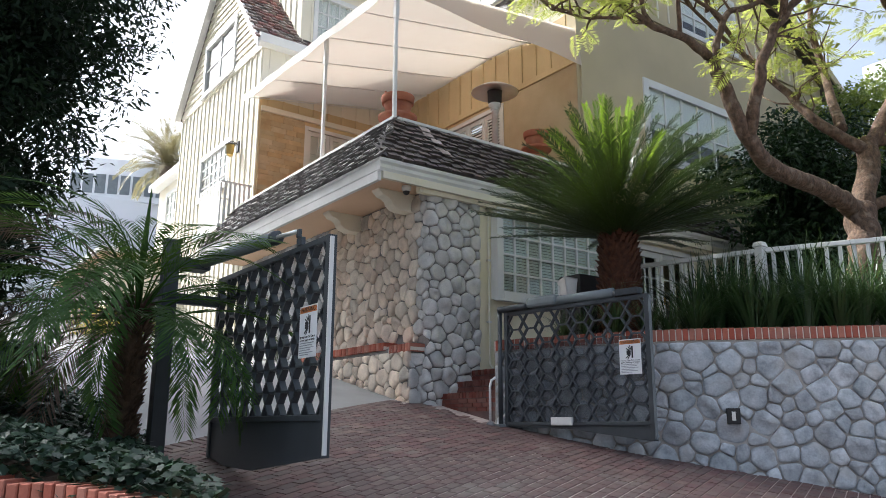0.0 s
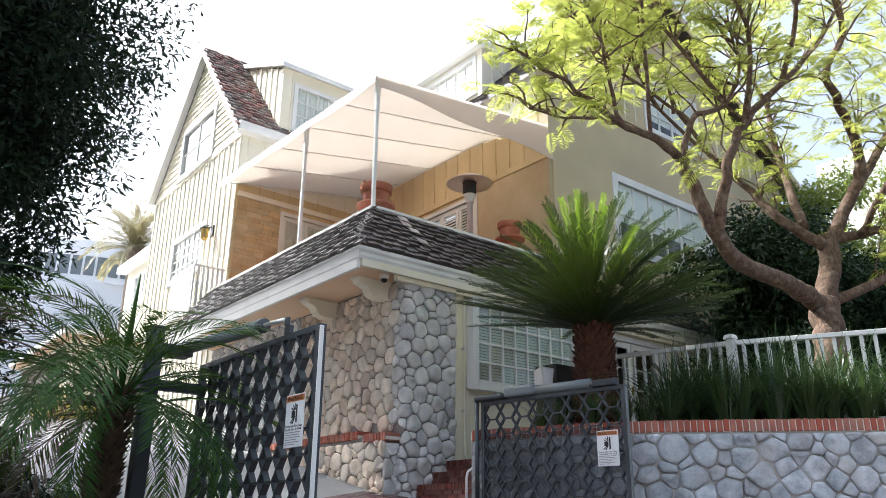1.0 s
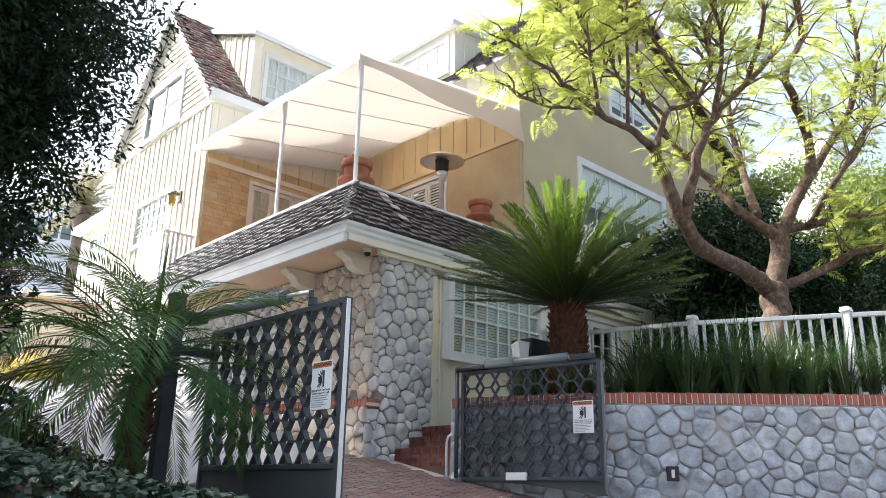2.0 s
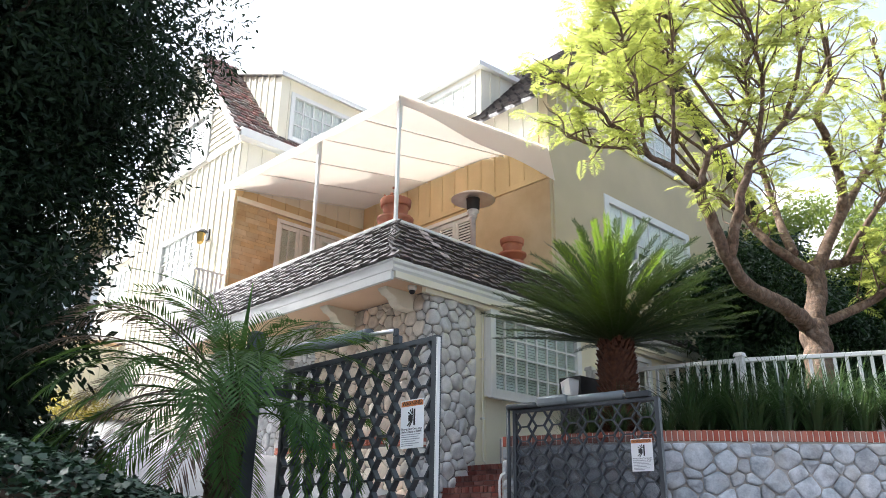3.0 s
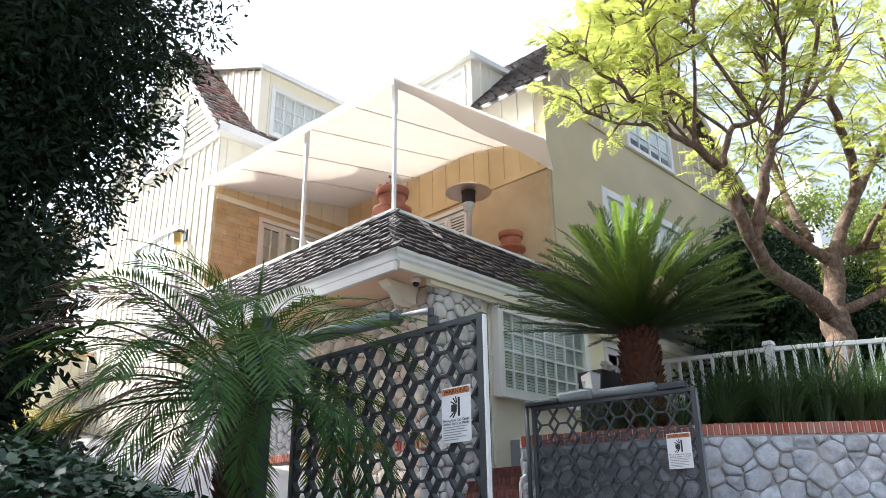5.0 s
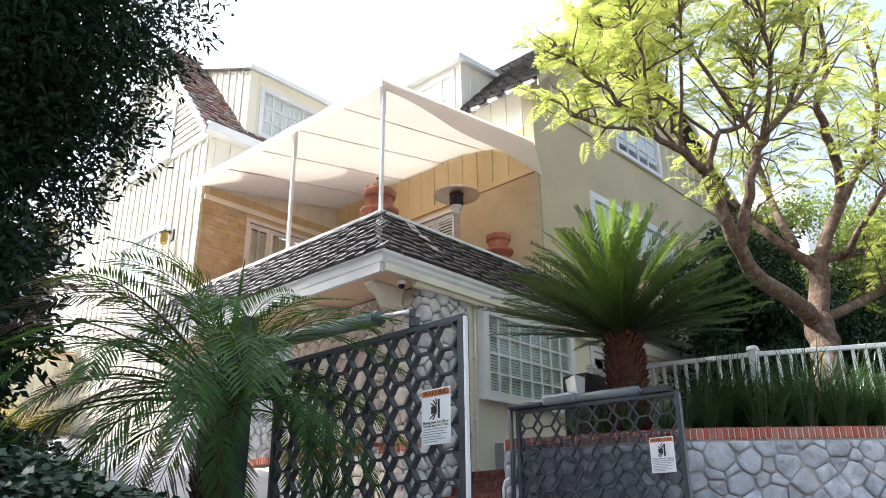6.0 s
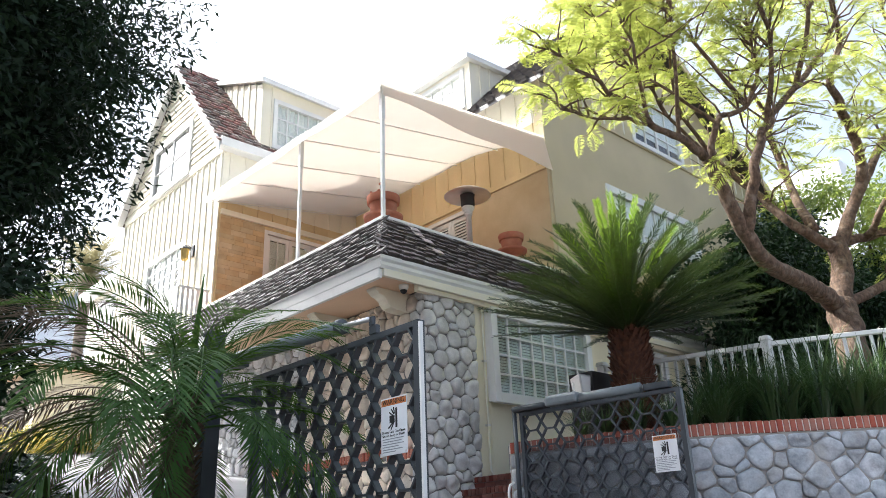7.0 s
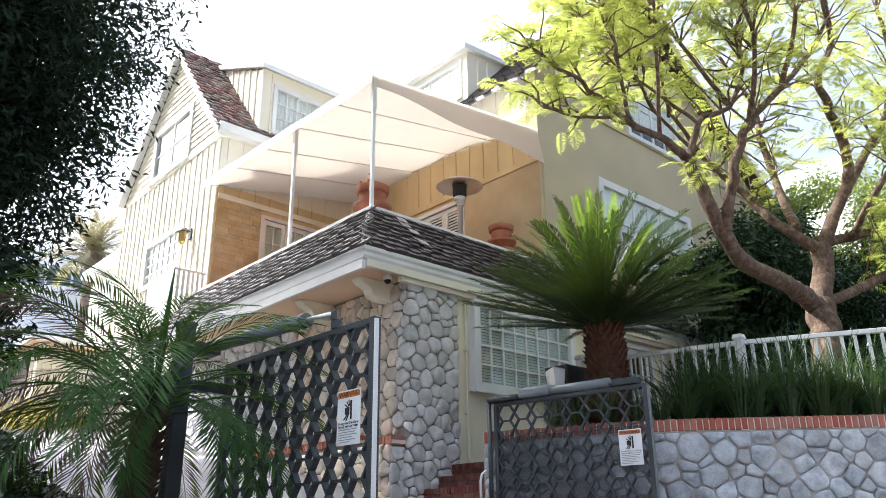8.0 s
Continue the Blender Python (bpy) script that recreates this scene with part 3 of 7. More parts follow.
# gable wing: west wall in two finishes
W_GABLE, S_TERR, GABLE_N = 6.9, 17.1, 23.2
BAND, APEX_Y, APEX_Z, EAVE_H = 10.85, 20.15, 14.85, 11.15
LOW_WIN = (19.05, 21.1, 7.85, 8.95)
UP_WIN = (19.1, 21.25, 11.12, 12.5)
west = part("wall", wall_slab("w", W_GABLE, S_TERR + 0.25, GABLE_N, 3.0, BAND, 0.25, (LOW_WIN,)), CREAM, house, "cream board-and-batten gable wall")
y = S_TERR + 0.06
while y < GABLE_N:
    for v0, v1 in (((3.0, 7.7), (9.1, BAND)) if 18.9 < y < 21.25 else ((3.0, BAND),)):
        g = Geo()
        facing_box(g, "w", W_GABLE, y - 0.028, y + 0.028, v0, v1, 0, 0.03)
        part("batten", g, CREAM, west)
    y += 0.335
# clapboards of the gable triangle, cut round the upper window
slope = (APEX_Z - EAVE_H) / (APEX_Y - S_TERR)
z = BAND + 0.16
row = 0
while z < APEX_Z - 0.1:
    z1 = min(z + 0.19, APEX_Z - 0.02)
    half = (APEX_Z - z) / slope - 0.02
    half1 = max((APEX_Z - z1) / slope - 0.02, 0.01)
    spans = [(-half, half, -half1, half1)]
    if UP_WIN[2] - 0.12 < z + 0.1 < UP_WIN[3] + 0.15:
        a, b = UP_WIN[0] - 0.1 - APEX_Y, UP_WIN[1] + 0.1 - APEX_Y
        spans = [(-half, a, -half1, a), (b, half, b, half1)]
    for a0, b0, a1, b1 in spans:
        if b0 - a0 > 0.05:
            g = Geo()
            x_out, x_in = W_GABLE - 0.042, W_GABLE - 0.004
            g.prism([(x_out, APEX_Y + a0, z), (x_out, APEX_Y + b0, z), (x_in, APEX_Y + b1, z1), (x_in, APEX_Y + a1, z1)],
                    [(W_GABLE + 0.1, APEX_Y + a0, z), (W_GABLE + 0.1, APEX_Y + b0, z), (W_GABLE + 0.1, APEX_Y + b1, z1), (W_GABLE + 0.1, APEX_Y + a1, z1)])
            part("clapboard", g, CREAM, west)
    z += 0.19
    row += 1
g = Geo()
g.box(W_GABLE - 0.05, W_GABLE + 0.1, S_TERR - 0.02, GABLE_N, BAND, BAND + 0.15)
part("belt_board", g, CREAM, house, bevel=0.01)
g = Geo()
g.prism([(W_GABLE + 0.11, S_TERR, BAND), (W_GABLE + 0.11, GABLE_N, BAND), (W_GABLE + 0.11, APEX_Y, APEX_Z)],
        [(W_GABLE + 0.25, S_TERR, BAND), (W_GABLE + 0.25, GABLE_N, BAND), (W_GABLE + 0.25, APEX_Y, APEX_Z)])
part("gable_backing", g, UNLIT_BACKING, house)
window(house, "w", W_GABLE, *LOW_WIN, 6, 4, 0.13, (2, 4), "white casement window with many small panes", shade=0.4)
window(house, "w", W_GABLE - 0.04, *UP_WIN, 2, 2, 0.16, (1,), "white double-hung attic window pair", name="window", shade=0.0)

# gable roof, south and north slopes, with white rake boards
ROOF_E = 13.0
over = 0.22
for s, y_eave in ((-1, S_TERR - 0.22), (1, GABLE_N + 0.2)):
    z_eave = APEX_Z + 0.12 - slope * abs(y_eave - APEX_Y)
    g = Geo()
    g.prism([(W_GABLE - over, y_eave, z_eave), (ROOF_E, y_eave, z_eave), (ROOF_E, APEX_Y, APEX_Z + 0.12), (W_GABLE - over, APEX_Y, APEX_Z + 0.12)],
            [(W_GABLE - over, y_eave, z_eave - 0.1), (ROOF_E, y_eave, z_eave - 0.1), (ROOF_E, APEX_Y, APEX_Z + 0.02), (W_GABLE - over, APEX_Y, APEX_Z + 0.02)])
    slope_part = part("roof", g, DARK_BARK, house, "reddish-brown shingled gable roof")
    if s < 0:
        gable_roof = slope_part
    g = Geo()
    g.prism([(W_GABLE - over - 0.035, y_eave, z_eave - 0.26), (W_GABLE - over - 0.035, y_eave, z_eave + 0.03), (W_GABLE - over - 0.035, APEX_Y, APEX_Z + 0.15), (W_GABLE - over - 0.035, APEX_Y, APEX_Z - 0.16)],
            [(W_GABLE - over, y_eave, z_eave - 0.26), (W_GABLE - over, y_eave, z_eave + 0.03), (W_GABLE - over, APEX_Y, APEX_Z + 0.15), (W_GABLE - over, APEX_Y, APEX_Z - 0.16)])
    part("rake_board", g, WHITE, house, "white rake board")
    g = Geo()
    g.prism([(W_GABLE - over, y_eave, z_eave - 0.13), (W_GABLE - 0.04, y_eave, z_eave - 0.13), (W_GABLE - 0.04, APEX_Y, APEX_Z - 0.01), (W_GABLE - over, APEX_Y, APEX_Z - 0.01)],
            [(W_GABLE - over, y_eave, z_eave - 0.105), (W_GABLE - 0.04, y_eave, z_eave - 0.105), (W_GABLE - 0.04, APEX_Y, APEX_Z + 0.015), (W_GABLE - over, APEX_Y, APEX_Z + 0.015)])
    part("rake_soffit", g, WHITE, house)
g = Geo()
g.box(W_GABLE - over, 8.3, S_TERR - 0.3, S_TERR - 0.2, 10.88, 11.12)
g.box(W_GABLE - over, 8.3, S_TERR - 0.2, S_TERR - 0.001, 10.88, 10.93)
part("eave_box", g, WHITE, house, "white boxed eave", bevel=0.01)

# terrace north wall with veneer and doors
N_DOOR = (8.22, 10.15, 6.3, 8.98)
terr_n = part("wall", wall_slab("s", S_TERR, 6.9, 10.95, 3.0, 9.56, 0.25, (N_DOOR,)), OCHRE, house, "ochre painted boards above the terrace doors")
terr_top = part("wall", wall_slab("s", S_TERR, 6.9, 10.95, 9.562, BAND + 0.2, 0.25), CREAM, house, "boards in a paler cream above the awning")
for x in np.arange(7.1, 10.9, 0.42):
    g = Geo()
    facing_box(g, "s", S_TERR, x - 0.025, x + 0.025, 9.32, 9.56, 0, 0.028)
    part("batten", g, OCHRE, terr_n)
    g = Geo()
    facing_box(g, "s", S_TERR, x - 0.025, x + 0.025, 9.562, 10.9, 0, 0.028)
    part("batten", g, CREAM, terr_top)
g = Geo()
facing_box(g, "s", S_TERR, 6.92, 10.9, 9.18, 9.32, 0, 0.07)
part("beam", g, CREAM, house, "cream trim beam", bevel=0.01)


g = Geo()
facing_box(g, "s", S_TERR, 6.93, 8.12, 6.3, 9.175, 0, 0.015)
veneer = part("veneer", g, PLASTER_TAN, house, "tan stacked stone veneer")


def french_doors(side, w, u0, u1, v0, v1, leaves, rows, label, louvred=False):
    g = Geo()
    for a, b, c, d in ((u0 - 0.1, u0, v0, v1 + 0.1), (u1, u1 + 0.1, v0, v1 + 0.1), (u0, u1, v1, v1 + 0.1)):
        facing_box(g, side, w, a, b, c, d, -0.1, 0.03)
    body = part("door_frame", g, WHITE, house, label, bevel=0.006)
    n = len(range(leaves))
    du = (u1 - u0) / n
    for k in range(n):
        a, b = u0 + k * du, u0 + (k + 1) * du
        g = Geo()
        for p, q, r, s in ((a + 0.006, a + 0.1, v0, v1), (b - 0.1, b - 0.006, v0, v1), (a + 0.1, b - 0.1, v1 - 0.12, v1), (a + 0.1, b - 0.1, v0, v0 + 0.25)):
            facing_box(g, side, w, p, q, r, s, -0.07, -0.025)
        leaf = part("door_leaf", g, WHITE, body, bevel=0.005)
        lo, hi = v0 + 0.25, v1 - 0.12
        if louvred:
            m = int((hi - lo) / 0.075)
            for j in range(m):
                z = lo + (j + 0.5) * (hi - lo) / m
                g = Geo()
                if side == "w":
                    g.prism([(w + 0.03, a + 0.1, z - 0.03), (w + 0.04, a + 0.1, z - 0.03), (w + 0.07, a + 0.1, z + 0.03), (w + 0.06, a + 0.1, z + 0.03)],
                            [(w + 0.03, b - 0.1, z - 0.03), (w + 0.04, b - 0.1, z - 0.03), (w + 0.07, b - 0.1, z + 0.03), (w + 0.06, b - 0.1, z + 0.03)])
                else:
                    g.box(a + 0.1, b - 0.1, w + 0.03, w + 0.06, z - 0.025, z + 0.025)
                part("louvre", g, WHITE, body)
        else:
            g = Geo()
            facing_box(g, side, w, (a + b) / 2 - 0.011, (a + b) / 2 + 0.011, lo, hi, -0.06, -0.03)
            part("muntin", g, WHITE, body)
            for j in range(1, rows):
                z = lo + j * (hi - lo) / rows
                g = Geo()
                facing_box(g, side, w, a + 0.1, b - 0.1, z - 0.011, z + 0.011, -0.059, -0.031)
                part("muntin", g, WHITE, body)
        g = Geo()
        facing_box(g, side, w, a + 0.1, b - 0.1, lo, hi, -0.048, -0.044)
        pane = part("pane", g, GLASS, body)
        pane.visible_shadow = False
        g = Geo()
        facing_box(g, side, w, b - 0.06 if k % 2 == 0 else a + 0.04, b - 0.04 if k % 2 == 0 else a + 0.06, v0 + 0.95, v0 + 1.1, -0.02, 0.03)
        part("door_handle", g, BRASS, body, "small brass door handle")
    # back sheet: pale behind glass, coloured as unlit shade behind louvres
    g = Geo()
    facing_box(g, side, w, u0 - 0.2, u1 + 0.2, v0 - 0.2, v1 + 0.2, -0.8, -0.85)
    part("room_back", g, BLIND if not louvred else UNLIT_BACKING, body)
    return body


french_doors("s", S_TERR, *N_DOOR, 3, 5, "pale curtained french doors on the terrace")
french_doors("s", S_WALL, *DOOR, 2, 4, "white french doors to the garden")

# terrace east wall
E_TERR = 10.95
E_DOOR = (12.72, 14.62, 6.3, 8.78)
east = part("wall", wall_slab("w", E_TERR, 10.55, S_TERR, 6.1, 10.18, 0.25, (E_DOOR,)), OCHRE, house, "ochre painted boards of the terrace wall")
# above the awning the sunlight on the wall is put into a paler colour
east_top_lit = part("wall", wall_slab("w", E_TERR, 10.55, S_TERR, 10.182, 11.4, 0.25), CREAM, house, "boards in a paler cream above the awning")
for y in np.arange(10.6, 17.0, 0.46):
    g = Geo()
    facing_box(g, "w", E_TERR, y - 0.02, y + 0.02, 9.1, 10.18, 0, 0.028)
    part("batten", g, OCHRE, east)
    g = Geo()
    facing_box(g, "w", E_TERR, y - 0.02, y + 0.02, 10.182, 11.2, 0, 0.028)
    part("batten", g, CREAM, east_top_lit)
g = Geo()
facing_box(g, "w", E_TERR, 10.3, 17.0, 8.96, 9.1, 0, 0.06)
part("beam", g, OCHRE, house, "ochre trim beam", bevel=0.01)
for y0, y1 in ((10.305, 12.6), (14.74, 17.0)):
    g = Geo()
    facing_box(g, "w", E_TERR, y0, y1, 6.3, 8.955, 0, 0.025)
    part("plaster", g, PLASTER_TAN, house, "tan plaster panel")
french_doors("w", E_TERR, *E_DOOR, 3, 1, "cream louvred terrace doors", True)

# tall stucco wing with its gable end
S_BIG = 10.3
BIG_WIN = (13.2, 16.8, 7.5, 9.05)
TOP_WIN = (14.6, 16.75, 10.95, 12.3)
BIG_E = 20.9
big = part("wall", wall_slab("s", S_BIG, E_TERR, BIG_E, 2.5, 10.8, 0.25, (BIG_WIN,)), STUCCO, house, "olive stucco wall")
upper = part("wall", wall_slab("s", S_BIG, 12.6, 18.9, 10.8, 12.45, 0.25, (TOP_WIN,)), STUCCO, house, "olive boards above a belt")
for x0, x1, z0, z1 in ((E_TERR, 12.598, 11.3, 13.05), (BIG_E, 18.902, 11.15, 12.44)):
    ring = [(x0, 10.802), (x1, 10.802), (x1, z1), (x0, z0)]
    part("wall", Geo().prism([(x, S_BIG, z) for x, z in ring], [(x, S_BIG + 0.25, z) for x, z in ring]), STUCCO, house)
g = Geo()
apex_x, apex_z = 14.6, 15.3
ring = [(12.602, 12.452), (18.85, 12.452), (apex_x, apex_z - 0.1), (12.602, 13.05)]
g.prism([(x, S_BIG, z) for x, z in ring], [(x, S_BIG + 0.25, z) for x, z in ring])
part("gable_end", g, STUCCO, house)
for x in np.arange(11.3, BIG_E, 0.4):
    if not 14.3 < x < 17.0:
        g = Geo()
        facing_box(g, "s", S_BIG, x - 0.022, x + 0.022, 10.9, min(12.0, 10.75 + 0.72 * min(x - 10.55, 21.35 - x)), 0, 0.025)
        part("batten", g, CREAM, upper)
g = Geo()
facing_box(g, "s", S_BIG, E_TERR, BIG_E, 10.76, 10.86, 0, 0.045)
part("belt_board", g, STUCCO, house, bevel=0.008)
window(house, "s", S_BIG, *BIG_WIN, 6, 2, 0.18, (2, 4), "wide white window with a drawn shade", shade=0.62)
window(house, "s", S_BIG, *TOP_WIN, 4, 3, 0.12, (2,), "white upper window", shade=0.8)
g = Geo()
facing_box(g, "s", S_BIG, 11.02, 11.07, 6.7, 9.0, 0.001, 0.05)
part("conduit", g, STUCCO, house)
for s, x_eave in ((-1, 10.55), (1, 21.35)):
    z0, z1 = 11.0, apex_z + 0.1
    g = Geo()
    g.prism([(x_eave, 9.85, z0), (apex_x, 9.85, z1), (apex_x, 22.0, z1), (x_eave, 22.0, z0)],
            [(x_eave, 9.85, z0 - 0.12), (apex_x, 9.85, z1 - 0.12), (apex_x, 22.0, z1 - 0.12), (x_eave, 22.0, z0 - 0.12)])
    slope_part = part("roof", g, SHINGLE_JOINED, house, "dark shingled roof of the stucco wing")
    if s < 0:
        wing_roof = slope_part
    g = Geo()
    g.prism([(x_eave, 9.81, z0 - 0.24), (apex_x, 9.81, z1 - 0.22), (apex_x, 9.81, z1 + 0.02), (x_eave, 9.81, z0 + 0.02)],
            [(x_eave, 9.85, z0 - 0.24), (apex_x, 9.85, z1 - 0.22), (apex_x, 9.85, z1 + 0.02), (x_eave, 9.85, z0 + 0.02)])
    part("rake_board", g, STUCCO, house, "olive rake board")
part("wall", Geo().box(BIG_E - 0.25, BIG_E, S_BIG + 0.25, 22, 2.5, 11.2), STUCCO, house)


def dormer(side, w, u0, u1, v0, v1, depth, rise, win, cols, rows, label):
    """A shed dormer: a front with a window, wedge-shaped cheeks, a roof that climbs back to the ridge."""
    body = part("dormer", wall_slab(side, w, u0, u1, v0, v1, 0.12, (win,)), CREAM, house, label)

    def at(u, d, z):
        return (u, w + d, z) if side == "s" else (w + d, u, z)

    for u, o in ((u0, 1), (u1, -1)):
        ring = [(0.12, v0), (0.12, v1), (depth, v1 + rise), (depth * 0.98, v1 + rise - 0.1)]
        part("cheek", Geo().prism([at(u, d, z) for d, z in ring], [at(u + o * 0.12, d, z) for d, z in ring]), CREAM, body)
        for k in range(1, int(depth / 0.36)):
            d = 0.36 * k
            lo, hi = v0 + (v1 + rise - v0 - 0.1) * d / depth, v1 + rise * d / depth
            if hi - lo > 0.1:
                part("batten", Geo().prism([at(u, d - 0.03, lo), at(u, d + 0.03, lo), at(u, d + 0.03, hi), at(u, d - 0.03, hi)],
                                           [at(u - o * 0.03, d - 0.03, lo), at(u - o * 0.03, d + 0.03, lo), at(u - o * 0.03, d + 0.03, hi), at(u - o * 0.03, d - 0.03, hi)]), CREAM, body)
    u = u0 + 0.3
    while u < u1:
        if not win[0] - 0.15 < u < win[1] + 0.15:
            g = Geo()
            facing_box(g, side, w, u - 0.02, u + 0.02, v0, v1 - 0.04, 0, 0.025)
            part("batten", g, CREAM, body)
        u += 0.38
    ring = [(-0.2, v1 + 0.0 - 0.2 * rise / depth), (depth + 0.1, v1 + rise * (depth + 0.1) / depth)]
    g = Geo().prism([at(u0 - 0.13, d, z + 0.002) for d, z in ring] + [at(u0 - 0.13, d, z + 0.15) for d, z in ring[::-1]],
                    [at(u1 + 0.13, d, z + 0.002) for d, z in ring] + [at(u1 + 0.13, d, z + 0.15) for d, z in ring[::-1]])
    part("dormer_roof", g, WHITE, body, "white edge of the sloping dormer roof", bevel=0.01)
    window(house, side, w, *win, cols, rows, 0.12, (), "white dormer window with pale curtains", folds=True)
    return body


dormer("s", 17.25, 7.95, 10.9, 11.3, 13.38, 2.8, 1.25, (8.42, 10.4, 11.65, 12.9), 6, 3, "cream dormer with a wide paned window")
dormer("w", 10.87, 12.35, 15.4, 11.3, 12.72, 1.3, 0.1, (12.66, 14.9, 11.62, 12.5), 6, 3, "cream dormer of the stucco wing")

# little slatted balcony rail under the gable window
rail = part("balcony_rail", Geo().box(6.08, 6.13, 17.15, 18.6, 7.2, 7.25).box(6.13, 6.85, 17.15, 17.2, 7.2, 7.25).box(6.13, 6.85, 18.55, 18.6, 7.2, 7.25), WHITE, house, "white slatted balcony rail", bevel=0.006)
for k in range(13):
    part("slat", Geo().box(6.085, 6.125, 17.2 + k * 0.112, 17.26 + k * 0.112, 6.15, 7.2), WHITE, rail)
for k in range(6):
    part("slat", Geo().box(6.17 + k * 0.115, 6.23 + k * 0.115, 17.155, 17.195, 6.15, 7.2), WHITE, rail)
part("balcony_floor", Geo().box(6.0, 6.85, 17.0, 18.7, 6.0, 6.15), WHITE, house, bevel=0.01)

# security camera on the soffit
cam_dome = thing("security_camera", (6.3, 9.58, 5.2), "small white dome camera with a dark lens under the eave", "camera")
part("base", Geo().lathe((6.3, 9.58, 5.12), [(0.055, 0), (0.075, 0.03), (0.075, 0.08)], 16), PLASTIC_WHITE, cam_dome, smooth=True)
part("lens", Geo().lathe((6.3, 9.58, 5.06), [(0.01, 0), (0.035, 0.012), (0.05, 0.035), (0.054, 0.058)], 16), SIGN_BLACK, cam_dome, "dark glossy lens dome", smooth=True)

# wall lantern
lan = thing("wall_lantern", (6.8, 18.35, 8.3), "brass wall lantern with amber glass", "lantern")
part("back_plate", Geo().box(6.86, 6.9, 18.28, 18.42, 8.45, 8.75), DARK_IRON, lan, bevel=0.01)
part("arm", Geo().tube([(6.87, 18.35, 8.65), (6.75, 18.35, 8.72), (6.68, 18.35, 8.68)], 0.015, 6), DARK_IRON, lan, smooth=True)
part("cage", Geo().lathe((6.68, 18.35, 8.3), [(0.05, 0), (0.09, 0.04), (0.11, 0.3), (0.115, 0.3)], 8), BRASS, lan, "brass cage")
part("cap", Geo().lathe((6.68, 18.35, 8.6), [(0.14, 0), (0.13, 0.03), (0.03, 0.1), (0.01, 0.13)], 8), DARK_IRON, lan)

# conduit beside the corner board, with its box at the foot
pipe = thing("downpipe", (7.84, 9.45, 2.3), "thin cream conduit pipe running down the wall", "pipe")
part("tube", Geo().tube([(7.84, 9.47, 5.06), (7.84, 9.465, 4.0), (7.85, 9.465, 3.0), (7.85, 9.46, 2.55), (7.9, 9.4, 2.42), (7.95, 9.3, 2.4)], 0.017, 8), CREAM, pipe, smooth=True)
part("strap", Geo().box(7.81, 7.88, 9.44, 9.5, 4.2, 4.23), STEEL, pipe)
part("strap", Geo().box(7.81, 7.88, 9.44, 9.5, 3.2, 3.23), STEEL, pipe)
panel = thing("utility_box", (10.95, 9.45, 3.6), "grey metal utility panel on the cream wall", "box")
part("case", Geo().box(10.75, 11.05, 9.38, 9.5, 3.65, 4.2), GREY_ENAMEL, panel, bevel=0.01)
part("cover", Geo().box(10.77, 11.03, 9.365, 9.379, 3.67, 4.18), GREY_ENAMEL, panel, bevel=0.004)

# ---- terrace ----
awning = thing("awning", (8.6, 13.7, 6.67), "white canvas terrace awning on slim white posts", "awning")
AW_W, AW_E, AW_S, AW_N = 6.47, 10.92, 10.32, 17.08


def awning_z(x, y):
    u, v = (x - AW_W) / (AW_E - AW_W), (y - AW_S) / (AW_N - AW_S)
    sag = -0.07 * math.sin(math.pi * ((v * 5) % 1.0)) * (0.4 + 0.6 * math.sin(math.pi * u))
    return 9.2 + (0.5 + 0.42 * min(1.0, v / 0.3)) * u + 0.25 * v * (1 - 0.7 * u) + sag


g = Geo()
nu, nv = 14, 41
for lift in (0.0, 0.012):
    for i in range(nu):
        for j in range(nv):
            x, y = AW_W + (AW_E - AW_W) * i / (nu - 1), AW_S + (AW_N - AW_S) * j / (nv - 1)
            g.v.append((x, y, awning_z(x, y) + lift))
for i in range(nu - 1):
    for j in range(nv - 1):
        a = i * nv + j
        g.f.append((a, a + 1, a + nv + 1, a + nv))
part("canopy", g, CANVAS, awning, "white canvas canopy with sewn seams", smooth=True)
g = Geo()
steps_n = 24
for i in range(steps_n + 1):
    u = i / steps_n
    x = AW_W + (AW_E - AW_W) * u
    top = awning_z(x, AW_S)
    g.v += [(x, AW_S - 0.015, top + 0.02), (x, AW_S - 0.08 - 0.1 * u - 0.015 * math.sin(9 * u), 8.93 - 0.08 * u + 0.03 * math.sin(11 * u))]
for i in range(steps_n):
    g.f.append((2 * i, 2 * i + 1, 2 * i + 3, 2 * i + 2))
part("valance", g, THIN_CANVAS, awning, "hanging thin white side panel", smooth=True)
g = Geo()
for i in range(steps_n + 1):
    v = i / steps_n
    y = AW_S - 0.02 + (AW_N - AW_S) * v
    top = awning_z(AW_W, y)
    g.v += [(AW_W - 0.01, y, top + 0.025), (AW_W - 0.02 - 0.01 * math.sin(17 * v), y, top - 0.15 - 0.05 * abs(math.sin(3 * math.pi * v)))]
for i in range(steps_n):
    g.f.append((2 * i, 2 * i + 2, 2 * i + 3, 2 * i + 1))
part("valance", g, CANVAS, awning, "narrow white canvas edge", smooth=True)
for k in range(1, 6):
    y = AW_S + (AW_N - AW_S) * k / 5 - 0.02
    pts = [(AW_W + (AW_E - AW_W) * i / 10, y, awning_z(AW_W + (AW_E - AW_W) * i / 10, y) - 0.035) for i in range(11)]
    part("rafter", Geo().tube(pts, 0.012, 6), STEEL, awning, smooth=True)
